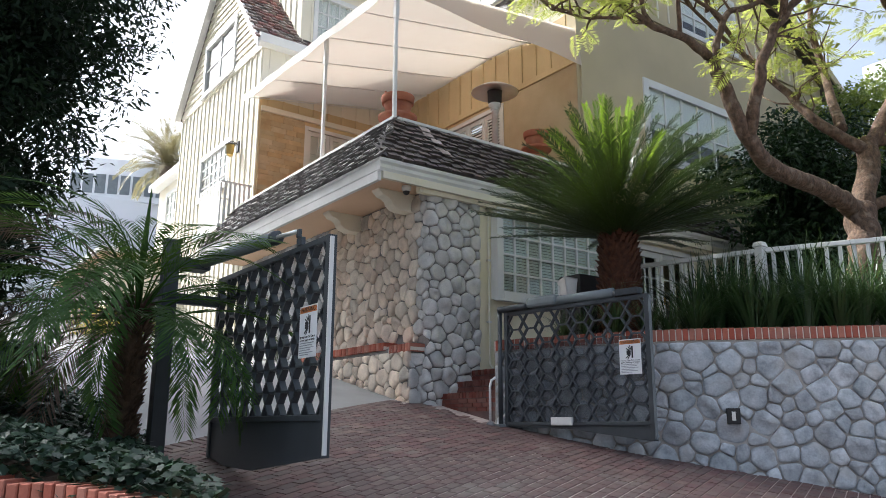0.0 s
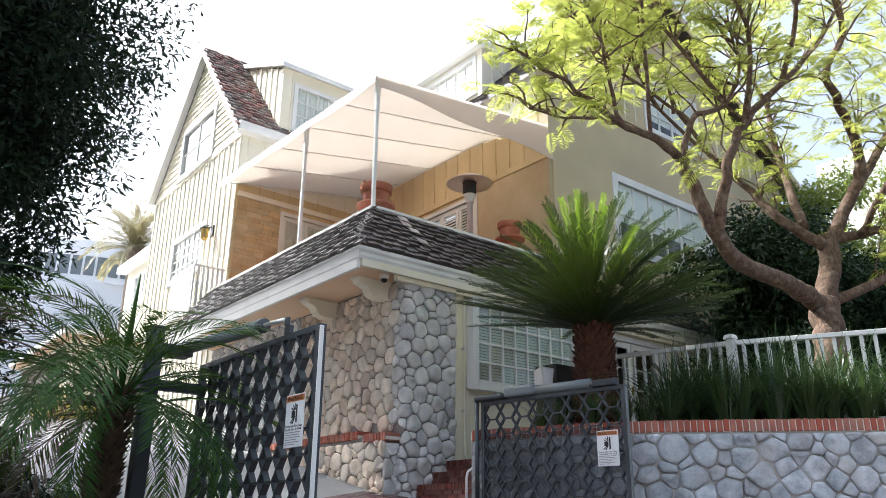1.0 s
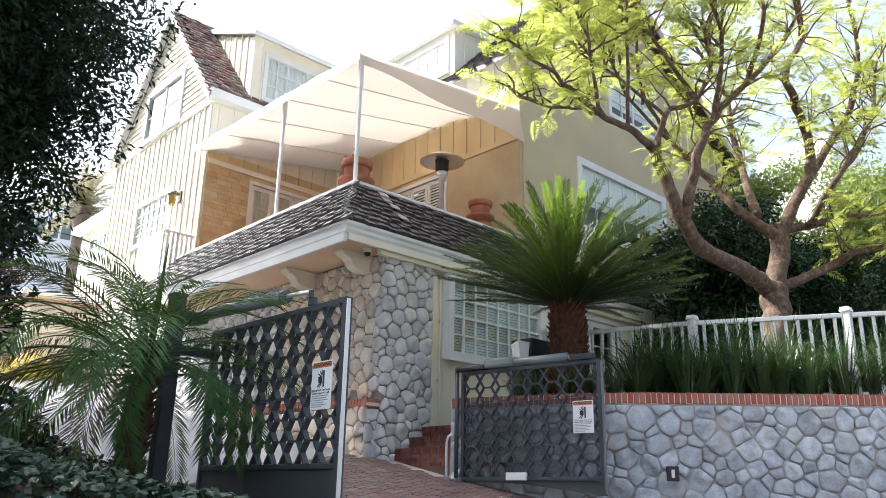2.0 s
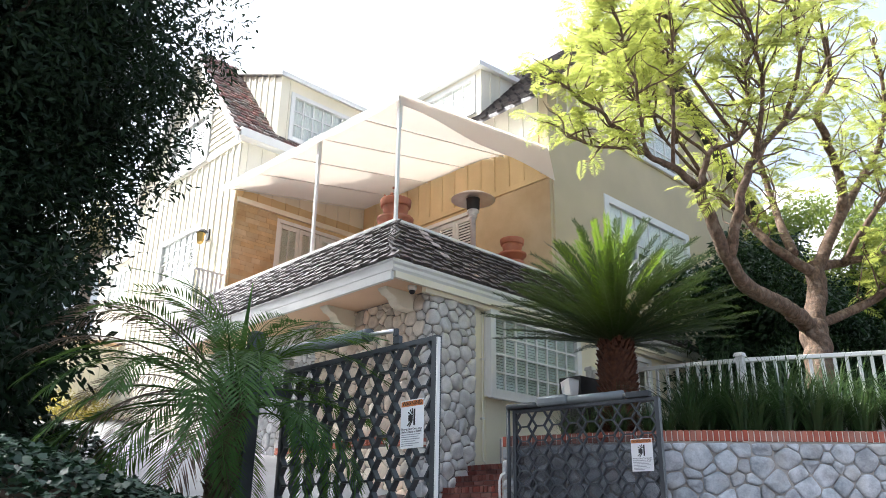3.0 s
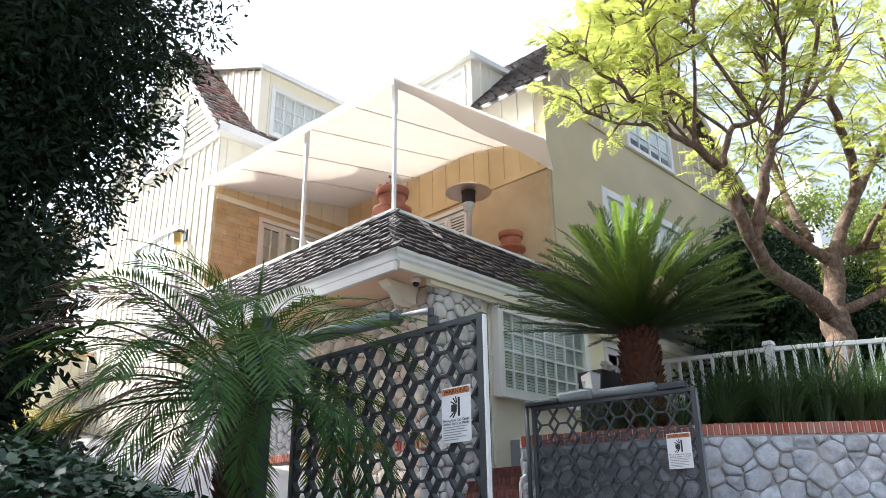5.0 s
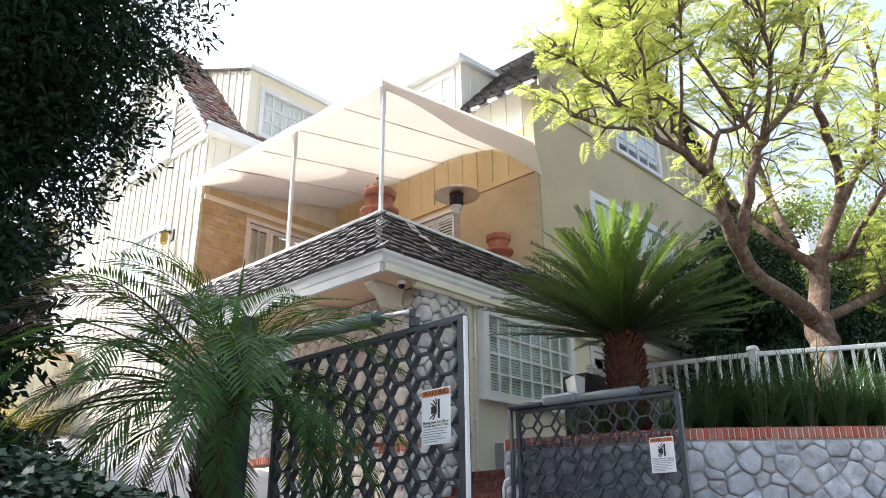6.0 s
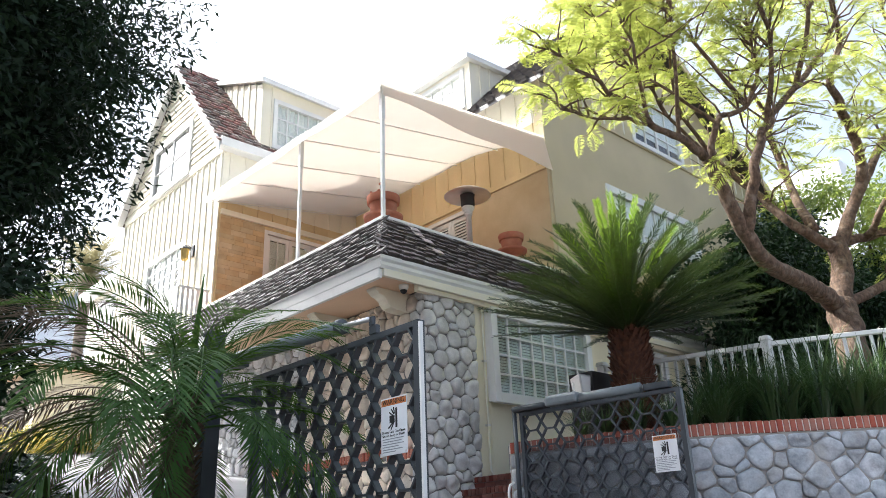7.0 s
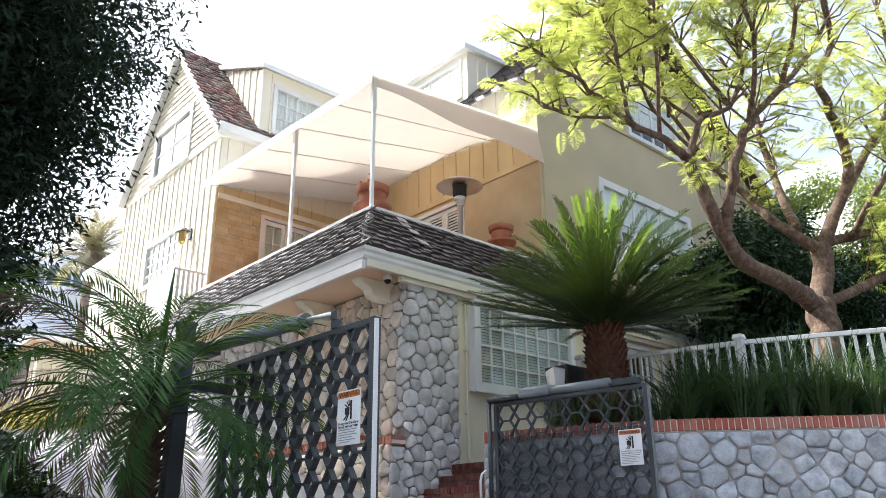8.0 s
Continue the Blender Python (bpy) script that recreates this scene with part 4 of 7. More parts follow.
for y, top in ((10.39, 9.16), (13.0, 9.28)):
    post = part("post", Geo().box(6.535, 6.595, y - 0.03, y + 0.03, 6.665, top - 0.55), WHITE, awning, "slim white square post", bevel=0.005)
    part("sleeve", Geo().box(6.525, 6.605, y - 0.04, y + 0.04, top - 0.62, top + 0.02), WHITE, post, bevel=0.005)
part("edge_pipe", Geo().tube([(AW_W + 0.03, AW_S + 0.02, 9.17), (AW_W + 0.03, 13.5, 9.27), (AW_W + 0.05, AW_N, 9.4)], 0.02, 8), WHITE, awning, smooth=True)


def flower_pot(place, s, label, flowers):
    x, y, z = place
    pot = thing("flower_pot", place, label, "pot", "terracotta pots on the terrace")
    part("saucer", Geo().lathe((x, y, z), [(0.15 * s, 0), (0.19 * s, 0.015 * s), (0.28 * s, 0.13 * s), (0.295 * s, 0.135 * s), (0.3 * s, 0.18 * s), (0.275 * s, 0.185 * s), (0.26 * s, 0.15 * s), (0.17 * s, 0.05 * s)], 32), TERRACOTTA, pot, smooth=True)
    bowl = part("bowl", Geo().lathe((x, y, z + 0.08 * s), [(0.165 * s, 0), (0.18 * s, 0.08 * s), (0.2 * s, 0.22 * s), (0.215 * s, 0.3 * s), (0.2 * s, 0.31 * s)], 32), TERRACOTTA, pot, smooth=True)
    part("rim", Geo().lathe((x, y, z + 0.385 * s), [(0.235 * s, 0), (0.245 * s, 0.01 * s), (0.258 * s, 0.105 * s), (0.252 * s, 0.12 * s), (0.225 * s, 0.115 * s), (0.205 * s, 0.02 * s)], 32), TERRACOTTA, bowl, smooth=True)
    part("soil", Geo().lathe((x, y, z + 0.44 * s), [(0.2 * s, 0), (0.205 * s, 0.015)], 20), SOIL, pot)
    if flowers:
        rng = random.Random(7)
        stems, heads = Geo(), Geo()
        for k in range(9):
            a, r = rng.uniform(0, 6.28), rng.uniform(0.05, 0.25)
            tip = (x + r * math.cos(a), y + r * math.sin(a), z + 0.48 * s + rng.uniform(0.08, 0.24))
            stems.tube([(x + 0.4 * r * math.cos(a), y + 0.4 * r * math.sin(a), z + 0.42 * s), tip], 0.006, 4)
            heads.lathe((tip[0], tip[1], tip[2] - 0.02), [(0.008, 0), (0.03, 0.02), (0.022, 0.045)], 6)
        part("stem", stems, HEDGE_LEAF, pot)
        part("flower", heads, TERRACOTTA, pot, "small dark red flower heads")
    return pot


stand = thing("pot_stand", (6.88, 10.78, 6.3), "low terracotta block under a pot", "stand")
part("block", Geo().lathe((6.88, 10.78, 6.3), [(0.2, 0), (0.2, 0.36), (0.22, 0.38)], 20), TERRACOTTA, stand)
flower_pot((6.88, 10.78, 6.68), 1.15, "large terracotta pot of small flowers on a saucer", True)
stand = thing("pot_stand", (10.31, 10.9, 6.3), "low brick-red pedestal under a pot", "stand")
part("block", Geo().lathe((10.31, 10.9, 6.3), [(0.25, 0), (0.25, 0.06), (0.2, 0.1), (0.2, 0.5), (0.26, 0.55), (0.26, 0.62)], 24), TERRACOTTA, stand, smooth=False)
flower_pot((10.31, 10.9, 6.92), 1.03, "plain terracotta pot on a saucer", False)

heater = thing("patio_heater", (9.83, 11.62, 6.3), "stainless steel mushroom patio heater", "heater")
hx, hy = 9.83, 11.62
part("tank_cover", Geo().lathe((hx, hy, 6.3), [(0.23, 0), (0.23, 0.7), (0.19, 0.76)], 24), STEEL, heater, smooth=True)
part("pole", Geo().lathe((hx, hy, 7.05), [(0.06, 0), (0.06, 0.95), (0.085, 0.96), (0.085, 1.0)], 20), BRUSHED_STEEL, heater, smooth=True)
part("valve", Geo().lathe((hx, hy, 8.05), [(0.085, 0), (0.095, 0.02), (0.095, 0.05), (0.08, 0.06), (0.13, 0.1), (0.14, 0.14), (0.12, 0.16)], 20), BRUSHED_STEEL, heater, smooth=True)
part("burner", Geo().lathe((hx, hy, 8.21), [(0.12, 0), (0.145, 0.03), (0.15, 0.27), (0.16, 0.27)], 24), DARK_IRON, heater, "blackened burner screen", smooth=True)
part("reflector", Geo().lathe((hx, hy, 8.48), [(0.14, 0.05), (0.49, -0.03), (0.5, -0.02), (0.34, 0.08), (0.12, 0.13), (0.02, 0.14)], 32), STEEL, heater, "wide dished reflector", smooth=True)

# ---- garden wall ----
WALL_LINE = [Vector(p) for p in ((6.82, 8.12), (7.0, 7.6), (7.22, 6.85), (7.5, 6.16), (7.85, 5.62), (8.44, 4.97), (9.15, 4.2), (10.2, 3.05), (11.6, 1.5), (13.0, 0.0))]
WALL_TOP, CAP_TOP = 2.585, 2.725
LENGTHS = [0.0]
for p, q in zip(WALL_LINE, WALL_LINE[1:]):
    LENGTHS.append(LENGTHS[-1] + (q - p).length)


def on_wall(s):
    """The face line of the garden wall at s metres along it, and its outward direction."""
    s = min(max(s, 0.0), LENGTHS[-1] - 1e-4)
    k = max(i for i, l in enumerate(LENGTHS[:-1]) if l <= s)
    f = (s - LENGTHS[k]) / (LENGTHS[k + 1] - LENGTHS[k])

    def turn(i):
        d = WALL_LINE[min(i + 1, len(WALL_LINE) - 1)] - WALL_LINE[max(i - 1, 0)]
        return Vector((d.y, -d.x)).normalized()

    n = turn(k).lerp(turn(k + 1), f).normalized()
    if n.x > 0:
        n = -n
    return WALL_LINE[k].lerp(WALL_LINE[k + 1], f), n


garden_wall = thing("garden_wall", (8.0, 5.5, 1.0), "grey fieldstone retaining wall with a red brick coping", "wall")
g = Geo()
count = 60
for i in range(count):
    s = LENGTHS[-1] * i / (count - 1)
    p, n = on_wall(s)
    zb = float(ground_z(p.x, p.y)) - 0.3
    for d, z in ((0.0, zb), (0.0, WALL_TOP), (-0.36, WALL_TOP), (-0.36, zb)):
        q = p + n * d
        g.v.append((q.x, q.y, z))
for i in range(count - 1):
    for k in range(4):
        a, b = 4 * i + k, 4 * i + (k + 1) % 4
        g.f.append((a, b, b + 4, a + 4))
g.f += [(3, 2, 1, 0), tuple(4 * (count - 1) + k for k in range(4))]
wall_core = part("core", g, MORTAR_PALE, garden_wall, "recessed grey mortar")
g = Geo()
for i in range(count):
    s = LENGTHS[-1] * i / (count - 1)
    p, n = on_wall(s)
    for d, z in ((0.012, WALL_TOP + 0.001), (0.012, CAP_TOP - 0.006), (-0.37, CAP_TOP - 0.006), (-0.37, WALL_TOP + 0.001)):
        q = p + n * d
        g.v.append((q.x, q.y, z))
for i in range(count - 1):
    for k in range(4):
        a, b = 4 * i + k, 4 * i + (k + 1) % 4
        g.f.append((a, b, b + 4, a + 4))
g.f += [(3, 2, 1, 0), tuple(4 * (count - 1) + k for k in range(4))]
coping = part("coping", g, BRICK_MORTAR, garden_wall, "pale mortar of the brick coping")

# raised bed and patio behind the wall
g = Geo()
bed = []
for i in range(30):
    p, n = on_wall(LENGTHS[-1] * i / 29)
    q = p - n * 0.3
    bed.append((q.x, q.y))
bed += [(30, 0), (30, 10.3), (8.6, 9.5), (8.4, 8.25)]
g.prism([(x, y, 2.3) for x, y in bed], [(x, y, 2.66) for x, y in bed])
bed_ob = new("planting_bed", mesh_from("planting_bed", g, SOIL))
tagged(bed_ob, "raised bed of dark soil behind the garden wall", "garden bed", kind="structure")
patio = new("patio", mesh_from("patio", Geo().prism([(8.3, 9.5, 2.5), (8.6, 8.0, 2.5), (9.5, 5.8, 2.5), (14.5, 5.8, 2.5), (15, 9.5, 2.5)], [(8.3, 9.5, 2.93), (8.6, 8.0, 2.93), (9.5, 5.8, 2.93), (14.5, 5.8, 2.93), (15, 9.5, 2.93)]), CONCRETE))
tagged(patio, "pale concrete garden patio", "patio", kind="structure")

# brick steps between the house corner and the garden wall
stairs = thing("steps", (7.3, 8.8, 1.8), "red brick steps rising beside the stone corner", "steps")
step_parts = []
for k in range(3):
    x0 = 6.88 + 0.29 * k
    top = 2.06 + 0.185 * k
    step_parts.append((x0, top, part("step", Geo().box(x0 + 0.012, x0 + 0.5, 8.16, 9.42, top - 0.5, top - 0.075), PAVER_JOINED, stairs)))
part("landing", Geo().box(7.9, 9.0, 8.26, 9.45, 1.9, 2.42), CONCRETE, stairs)

# white rail behind the wall
fence = thing("fence", (9.36, 5.63, 2.7), "white painted picket rail with square posts behind the bed", "fence")
FENCE = [Vector((8.75, 7.9)), Vector((9.36, 5.63)), Vector((10.27, 3.79)), Vector((11.3, 1.75))]
FT = 3.92
for k, p in enumerate(FENCE):
    post = part("post", Geo().box(p.x - 0.055, p.x + 0.055, p.y - 0.055, p.y + 0.055, 2.62, FT + 0.02), WHITE, fence, bevel=0.006)
    part("cap", Geo().prism([(p.x - 0.075, p.y - 0.075, FT + 0.021), (p.x + 0.075, p.y - 0.075, FT + 0.021), (p.x + 0.075, p.y + 0.075, FT + 0.021), (p.x - 0.075, p.y + 0.075, FT + 0.021)],
                            [(p.x - 0.06, p.y - 0.06, FT + 0.085), (p.x + 0.06, p.y - 0.06, FT + 0.085), (p.x + 0.06, p.y + 0.06, FT + 0.085), (p.x - 0.06, p.y + 0.06, FT + 0.085)]), WHITE, post, bevel=0.008)
for a, b in zip(FENCE, FENCE[1:]):
    d = (b - a).normalized()
    n = Vector((-d.y, d.x))
    a2, b2 = a + d * 0.06, b - d * 0.06
    for z0, z1, r in ((FT - 0.06, FT, 0.04), (2.78, 2.83, 0.025)):
        ring = [a2 + n * r, a2 - n * r, b2 - n * r, b2 + n * r]
        part("rail", Geo().prism([(q.x, q.y, z0) for q in ring], [(q.x, q.y, z1) for q in ring]), WHITE, fence, bevel=0.006)
    m = int((b - a).length / 0.155)
    for k in range(1, m):
        q = a + (b - a) * (k / m)
        part("baluster", Geo().box(q.x - 0.019, q.x + 0.019, q.y - 0.019, q.y + 0.019, 2.83, FT - 0.06), WHITE, fence)


# ---- gates ----
def plane_box(geo, o, d, n, s0, s1, z0, z1, t0, t1):
    """A box in an upright plane through o along d: s along, t across."""
    ring = [o + d * s + n * t for s, t in ((s0, t0), (s1, t0), (s1, t1), (s0, t1))]
    return geo.prism([(q.x, q.y, z0) for q in ring], [(q.x, q.y, z1) for q in ring])


def slanted_bar(geo, o, d, n, a, b, r, t0, t1):
    """A flat bar from a to b (along, height) in the gate's plane."""
    av, bv = Vector(a), Vector(b)
    w = (bv - av).normalized()
    m = Vector((-w.y, w.x)) * r
    pts = [av + m, av - m, bv - m, bv + m]
    return geo.prism([(*(o + d * p.x + n * t0), p.y) for p in pts], [(*(o + d * p.x + n * t1), p.y) for p in pts])


def gate(name, hinge, free, z_top, z_low, plate, label, cols, rows, deep):
    """A swing gate of hexagons and lozenges between flat bars; plate: the heights of the slanted solid foot at hinge and free end."""
    o, e = Vector(hinge), Vector(free)
    d = (e - o).normalized()
    n = Vector((-d.y, d.x))
    if n.x < 0:
        n = -n
    width = (e - o).length
    h = deep / 2
    ob = thing(name, (*((o + e) / 2), min(plate)), label, "gate", "driveway gates")
    part("stile", plane_box(Geo(), o, d, n, 0, 0.05, plate[0], z_top, -0.03, 0.03), GATE_METAL, ob, bevel=0.004)
    stile = part("stile", plane_box(Geo(), o, d, n, width - 0.055, width, plate[1], z_top, -0.035, 0.035), GATE_METAL, ob, bevel=0.004)
    part("edge_strip", plane_box(Geo(), o, d, n, width + 0.001, width + 0.02, plate[1] + 0.02, z_top - 0.02, -0.03, 0.0), WHITE if deep > 0.045 else GREY_ENAMEL, stile, "pale rubber safety strip")
    part("rail", plane_box(Geo(), o, d, n, 0.05, width - 0.055, z_top - 0.045, z_top, -0.03, 0.03), GATE_METAL, ob, bevel=0.004)
    part("rail", plane_box(Geo(), o, d, n, 0.05, width - 0.055, z_low, z_low + 0.045, -0.03, 0.03), GATE_METAL, ob, bevel=0.004)
    g = Geo()
    ring = [(0.05, z_low), (width - 0.055, z_low), (width - 0.055, plate[1]), (0.05 + 0.42 * width, plate[2]), (0.05, plate[0])]
    g.prism([(*(o + d * s - n * 0.012), z) for s, z in ring], [(*(o + d * s + n * 0.012), z) for s, z in ring])
    part("foot_plate", g, GATE_METAL, ob, "solid slanted foot plate", bevel=0.003)
    u0, u1, v0, v1 = 0.05, width - 0.055, z_low + 0.045, z_top - 0.045
    pu, pv = (u1 - u0) / cols, (v1 - v0) / rows
    r = 0.009
    for i in range(cols):
        c = u0 + (i + 0.5) * pu
        for j in range(rows):
            z = v0 + (j + 0.5) * pv
            corners = [(c - pu / 2, z), (c - pu * 0.24, z + pv / 2), (c + pu * 0.24, z + pv / 2), (c + pu / 2, z), (c + pu * 0.24, z - pv / 2), (c - pu * 0.24, z - pv / 2)]
            g = Geo()
            for a, b in ((0, 1), (1, 2), (2, 3), (3, 4), (5, 0)):
                slanted_bar(g, o, d, n, corners[a], corners[b], r, -h, h)
            part("hexagon", g, GATE_METAL, ob)
    return ob, o, d, n, width


def warning_sign(o, d, n, s, z, w, h, flip):
    """A gate warning sign: orange head, pictogram, lines of small print."""
    ob = thing("warning_sign", (*(o + d * s + n * flip * 0.05), z), "white gate warning sign with an orange heading and black pictogram", "sign", "gate signs")
    t = flip * 0.05
    part("plate", plane_box(Geo(), o, d, n, s, s + w, z, z + h, t, t + flip * 0.004), SIGN_WHITE, ob, bevel=0.002)
    part("heading", plane_box(Geo(), o, d, n, s + 0.008, s + w - 0.008, z + h * 0.86, z + h * 0.975, t + flip * 0.004, t + flip * 0.006), SIGN_ORANGE, ob)
    g = Geo()
    f = t + flip * 0.0045
    e = t + flip * 0.0065
    cx = s + w / 2
    k = 1 if flip * n.dot(Vector((d.y, -d.x))) > 0 else -1
    plane_box(g, o, d, n, cx + k * 0.02 * 1, cx + k * 0.04, z + h * 0.46, z + h * 0.8, f, e)
    plane_box(g, o, d, n, cx - k * 0.045, cx + k * 0.01, z + h * 0.55, z + h * 0.68, f, e)
    for a, b in (((-0.06, 0.46), (-0.01, 0.55)), ((-0.03, 0.44), (0.005, 0.56)), ((-0.05, 0.74), (-0.01, 0.68)), ((-0.025, 0.79), (0.005, 0.69)), ((0.0, 0.82), (0.01, 0.7))):
        slanted_bar(g, o, d, n, (cx + k * a[0], z + h * a[1]), (cx + k * b[0], z + h * b[1]), 0.005, f, e)
    part("pictogram", g, SIGN_BLACK, ob, "black pictogram")
    for q, ww in ((0.27, 0.8), (0.225, 0.72), (0.18, 0.8), (0.135, 0.6), (0.09, 0.75), (0.05, 0.5)):
        part("text_line", plane_box(Geo(), o, d, n, s + w * 0.07, s + w * (0.07 + ww), z + h * q, z + h * q + 0.006, f, e), SIGN_GREY, ob)
    for a in (0.05, 0.95):
        for b in (0.04, 0.97):
            q = o + d * (s + w * a) + n * (t + flip * 0.004)
            part("screw", plane_box(Geo(), o, d, n, s + w * a - 0.005, s + w * a + 0.005, z + h * b - 0.005, z + h * b + 0.005, t + flip * 0.0045, t + flip * 0.0085), STEEL, ob)
    return ob


def write(text, size, m, material, name, parent):
    """Flat lettering in the built-in font, laid at the pose m."""
    cu = bpy.data.curves.new(name, "FONT")
    cu.body, cu.size, cu.align_x, cu.align_y, cu.extrude = text, size, "CENTER", "CENTER", 0.0006
    cu.materials.append(material)
    ob = new(name, cu)
    ob.parent = parent
    ob.matrix_basis = Matrix.Translation(-ORIGIN[parent.name]) @ m
    return ob


LG = gate("driveway_gate", (2.69, 7.42), (2.69, 5.1), 2.99, 1.6, (1.22, 1.34, 1.2), "charcoal steel driveway gate of hexagons, swung open", 9, 7, 0.055)
sg = warning_sign(LG[1], LG[2], LG[3], LG[4] - 0.4, 2.07, 0.29, 0.4, -1)
turn_left = Matrix(((0, 0, -1, 0), (-1, 0, 0, 0), (0, 1, 0, 0), (0, 0, 0, 1)))
write("WARNING", 0.05, Matrix.Translation((2.69 - 0.0575, 7.42 - (LG[4] - 0.4 + 0.145), 2.07 + 0.4 * 0.917)) @ turn_left, SIGN_BLACK, "lettering", sg)
for q, text in ((0.395, "Moving Gate Can Cause"), (0.335, "Serious Injury or Death")):
    write(text, 0.026, Matrix.Translation((2.69 - 0.0575, 7.42 - (LG[4] - 0.4 + 0.145), 2.07 + 0.4 * q)) @ turn_left, SIGN_BLACK, "lettering", sg)
RG = gate("driveway_gate", (6.81, 7.88), (7.08, 5.68), 3.08, 1.6, (1.58, 1.43, 1.56), "charcoal steel driveway gate of hexagons, folded back to the wall", 8, 7, 0.04)
sg = warning_sign(RG[1], RG[2], RG[3], RG[4] - 0.4, 2.17, 0.29, 0.4, -1)
dd, nn = RG[2], RG[3]
m = Matrix(((dd.x, 0, -nn.x, 0), (dd.y, 0, -nn.y, 0), (0, 1, 0, 0), (0, 0, 0, 1)))
c = RG[1] + dd * (RG[4] - 0.4 + 0.145) - nn * 0.0575
write("WARNING", 0.05, Matrix.Translation((c.x, c.y, 2.17 + 0.4 * 0.917)) @ m, SIGN_BLACK, "lettering", sg)
for q, text in ((0.395, "Moving Gate Can Cause"), (0.335, "Serious Injury or Death")):
    write(text, 0.026, Matrix.Translation((c.x, c.y, 2.17 + 0.4 * q)) @ m, SIGN_BLACK, "lettering", sg)
part("dark_sheet", plane_box(Geo(), RG[1], RG[2], RG[3], 0.05, RG[4] - 0.055, 1.64, 2.62, 0.024, 0.026), DARK_SHEET, bpy.data.objects["driveway_gate.001"], "dark see-through sheet behind the lower hexagons")
part("foot_block", plane_box(Geo(), RG[1], RG[2], RG[3], 0.78, 1.1, 1.6, 1.7, -0.06, -0.02), PLASTIC_WHITE, bpy.data.objects["driveway_gate.001"], "pale photo-eye cover", bevel=0.006)

gate_post = thing("gate_post", (2.05, 6.98, 1.2), "square charcoal steel gate post", "post", "gate posts")
part("column", Geo().box(1.985, 2.115, 6.92, 7.05, 1.0, 3.18), GATE_METAL, gate_post, bevel=0.006)
part("cap", Geo().box(1.975, 2.125, 6.91, 7.06, 3.18, 3.21), GATE_METAL, gate_post, bevel=0.006)
for z in (2.7,):
    part("bracket", Geo().box(2.03, 2.11, 7.05, 7.44, z, z + 0.1).box(2.11, 2.66, 7.36, 7.44, z + 0.002, z + 0.098), GATE_METAL, gate_post)
gp = thing("gate_post", (6.78, 7.95, 1.5), "slim steel hinge post by the wall end", "post", "gate posts")
part("column", Geo().tube([(6.76, 7.94, 1.5), (6.76, 7.94, 3.1)], 0.03, 10), GATE_METAL, gp, smooth=True)
part("foot", Geo().box(6.68, 6.84, 7.86, 8.02, 1.45, 1.62), GREY_ENAMEL, gp, bevel=0.01)

op = thing("gate_operator", (2.4, 6.6, 3.0), "grey hydraulic gate operator arm above the gate", "gate motor", "gate operators")
part("barrel", Geo().tube([(2.42, 7.35, 3.1), (2.6, 5.98, 3.115)], [0.062, 0.058], 16), GREY_ENAMEL, op, smooth=True)
part("end_cap", Geo().tube([(2.6, 5.98, 3.115), (2.605, 5.93, 3.115)], [0.066, 0.06], 16), GATE_METAL, op, smooth=True)
part("rod", Geo().tube([(2.605, 5.93, 3.115), (2.64, 5.64, 3.11)], 0.02, 10), STEEL, op, smooth=True)
part("lug", Geo().box(2.65, 2.69, 5.57, 5.66, 2.99, 3.06).box(2.64, 2.67, 5.6, 5.65, 3.06, 3.13), GATE_METAL, op, bevel=0.005)
part("bracket", Geo().box(2.1, 2.5, 7.2, 7.42, 3.02, 3.12), GATE_METAL, op, bevel=0.01)
op2 = thing("gate_operator", (7.0, 6.9, 3.1), "grey hydraulic gate operator lying along the folded gate", "gate motor", "gate operators")


def along_gate(s, t, z):
    q = RG[1] + RG[2] * s + RG[3] * t
    return (q.x, q.y, z)


part("barrel", Geo().tube([along_gate(0.62, 0.02, 3.15), along_gate(1.72, 0.02, 3.15)], 0.06, 14), GREY_ENAMEL, op2, smooth=True)
part("housing", plane_box(Geo(), RG[1], RG[2], RG[3], 0.42, 0.9, 3.09, 3.23, -0.08, 0.1), GREY_ENAMEL, op2, bevel=0.04)
part("cover", plane_box(Geo(), RG[1], RG[2], RG[3], -0.08, 0.42, 3.085, 3.16, -0.1, 0.1), GATE_METAL, op2, bevel=0.03)
part("rod", Geo().tube([along_gate(1.72, 0.02, 3.15), along_gate(1.95, 0.02, 3.15)], 0.02, 8), STEEL, op2, smooth=True)
part("lug", plane_box(Geo(), RG[1], RG[2], RG[3], 1.78, 2.1, 3.09, 3.17, -0.05, 0.06), GATE_METAL, op2, bevel=0.01)

# call box in the wall, white pipe at the wall end, flood lamp in the bed
p, n = on_wall(3.05)
box_ob = thing("intercom", (p.x, p.y, 1.6), "small dark call box set in the stone wall", "intercom")
d2 = Vector((-n.y, n.x))
part("case", plane_box(Geo(), p, d2, n, -0.075, 0.075, 1.62, 1.8, 0.0, 0.1), DARK_IRON, box_ob, bevel=0.008)
part("button_plate", plane_box(Geo(), p, d2, n, -0.02, 0.02, 1.66, 1.76, 0.101, 0.106), STEEL, box_ob)
wp = thing("standpipe", (6.63, 7.98, 1.6), "bent white plastic pipe at the wall end", "pipe")
part("tube", Geo().tube([(6.63, 8.0, 1.6), (6.63, 8.0, 2.1), (6.64, 7.98, 2.18), (6.68, 7.94, 2.22)], 0.017, 10), PLASTIC_WHITE, wp, smooth=True)
part("foot", Geo().lathe((6.63, 8.0, 1.58), [(0.06, 0), (0.05, 0.05), (0.03, 0.07)], 12), CONCRETE, wp, smooth=True)
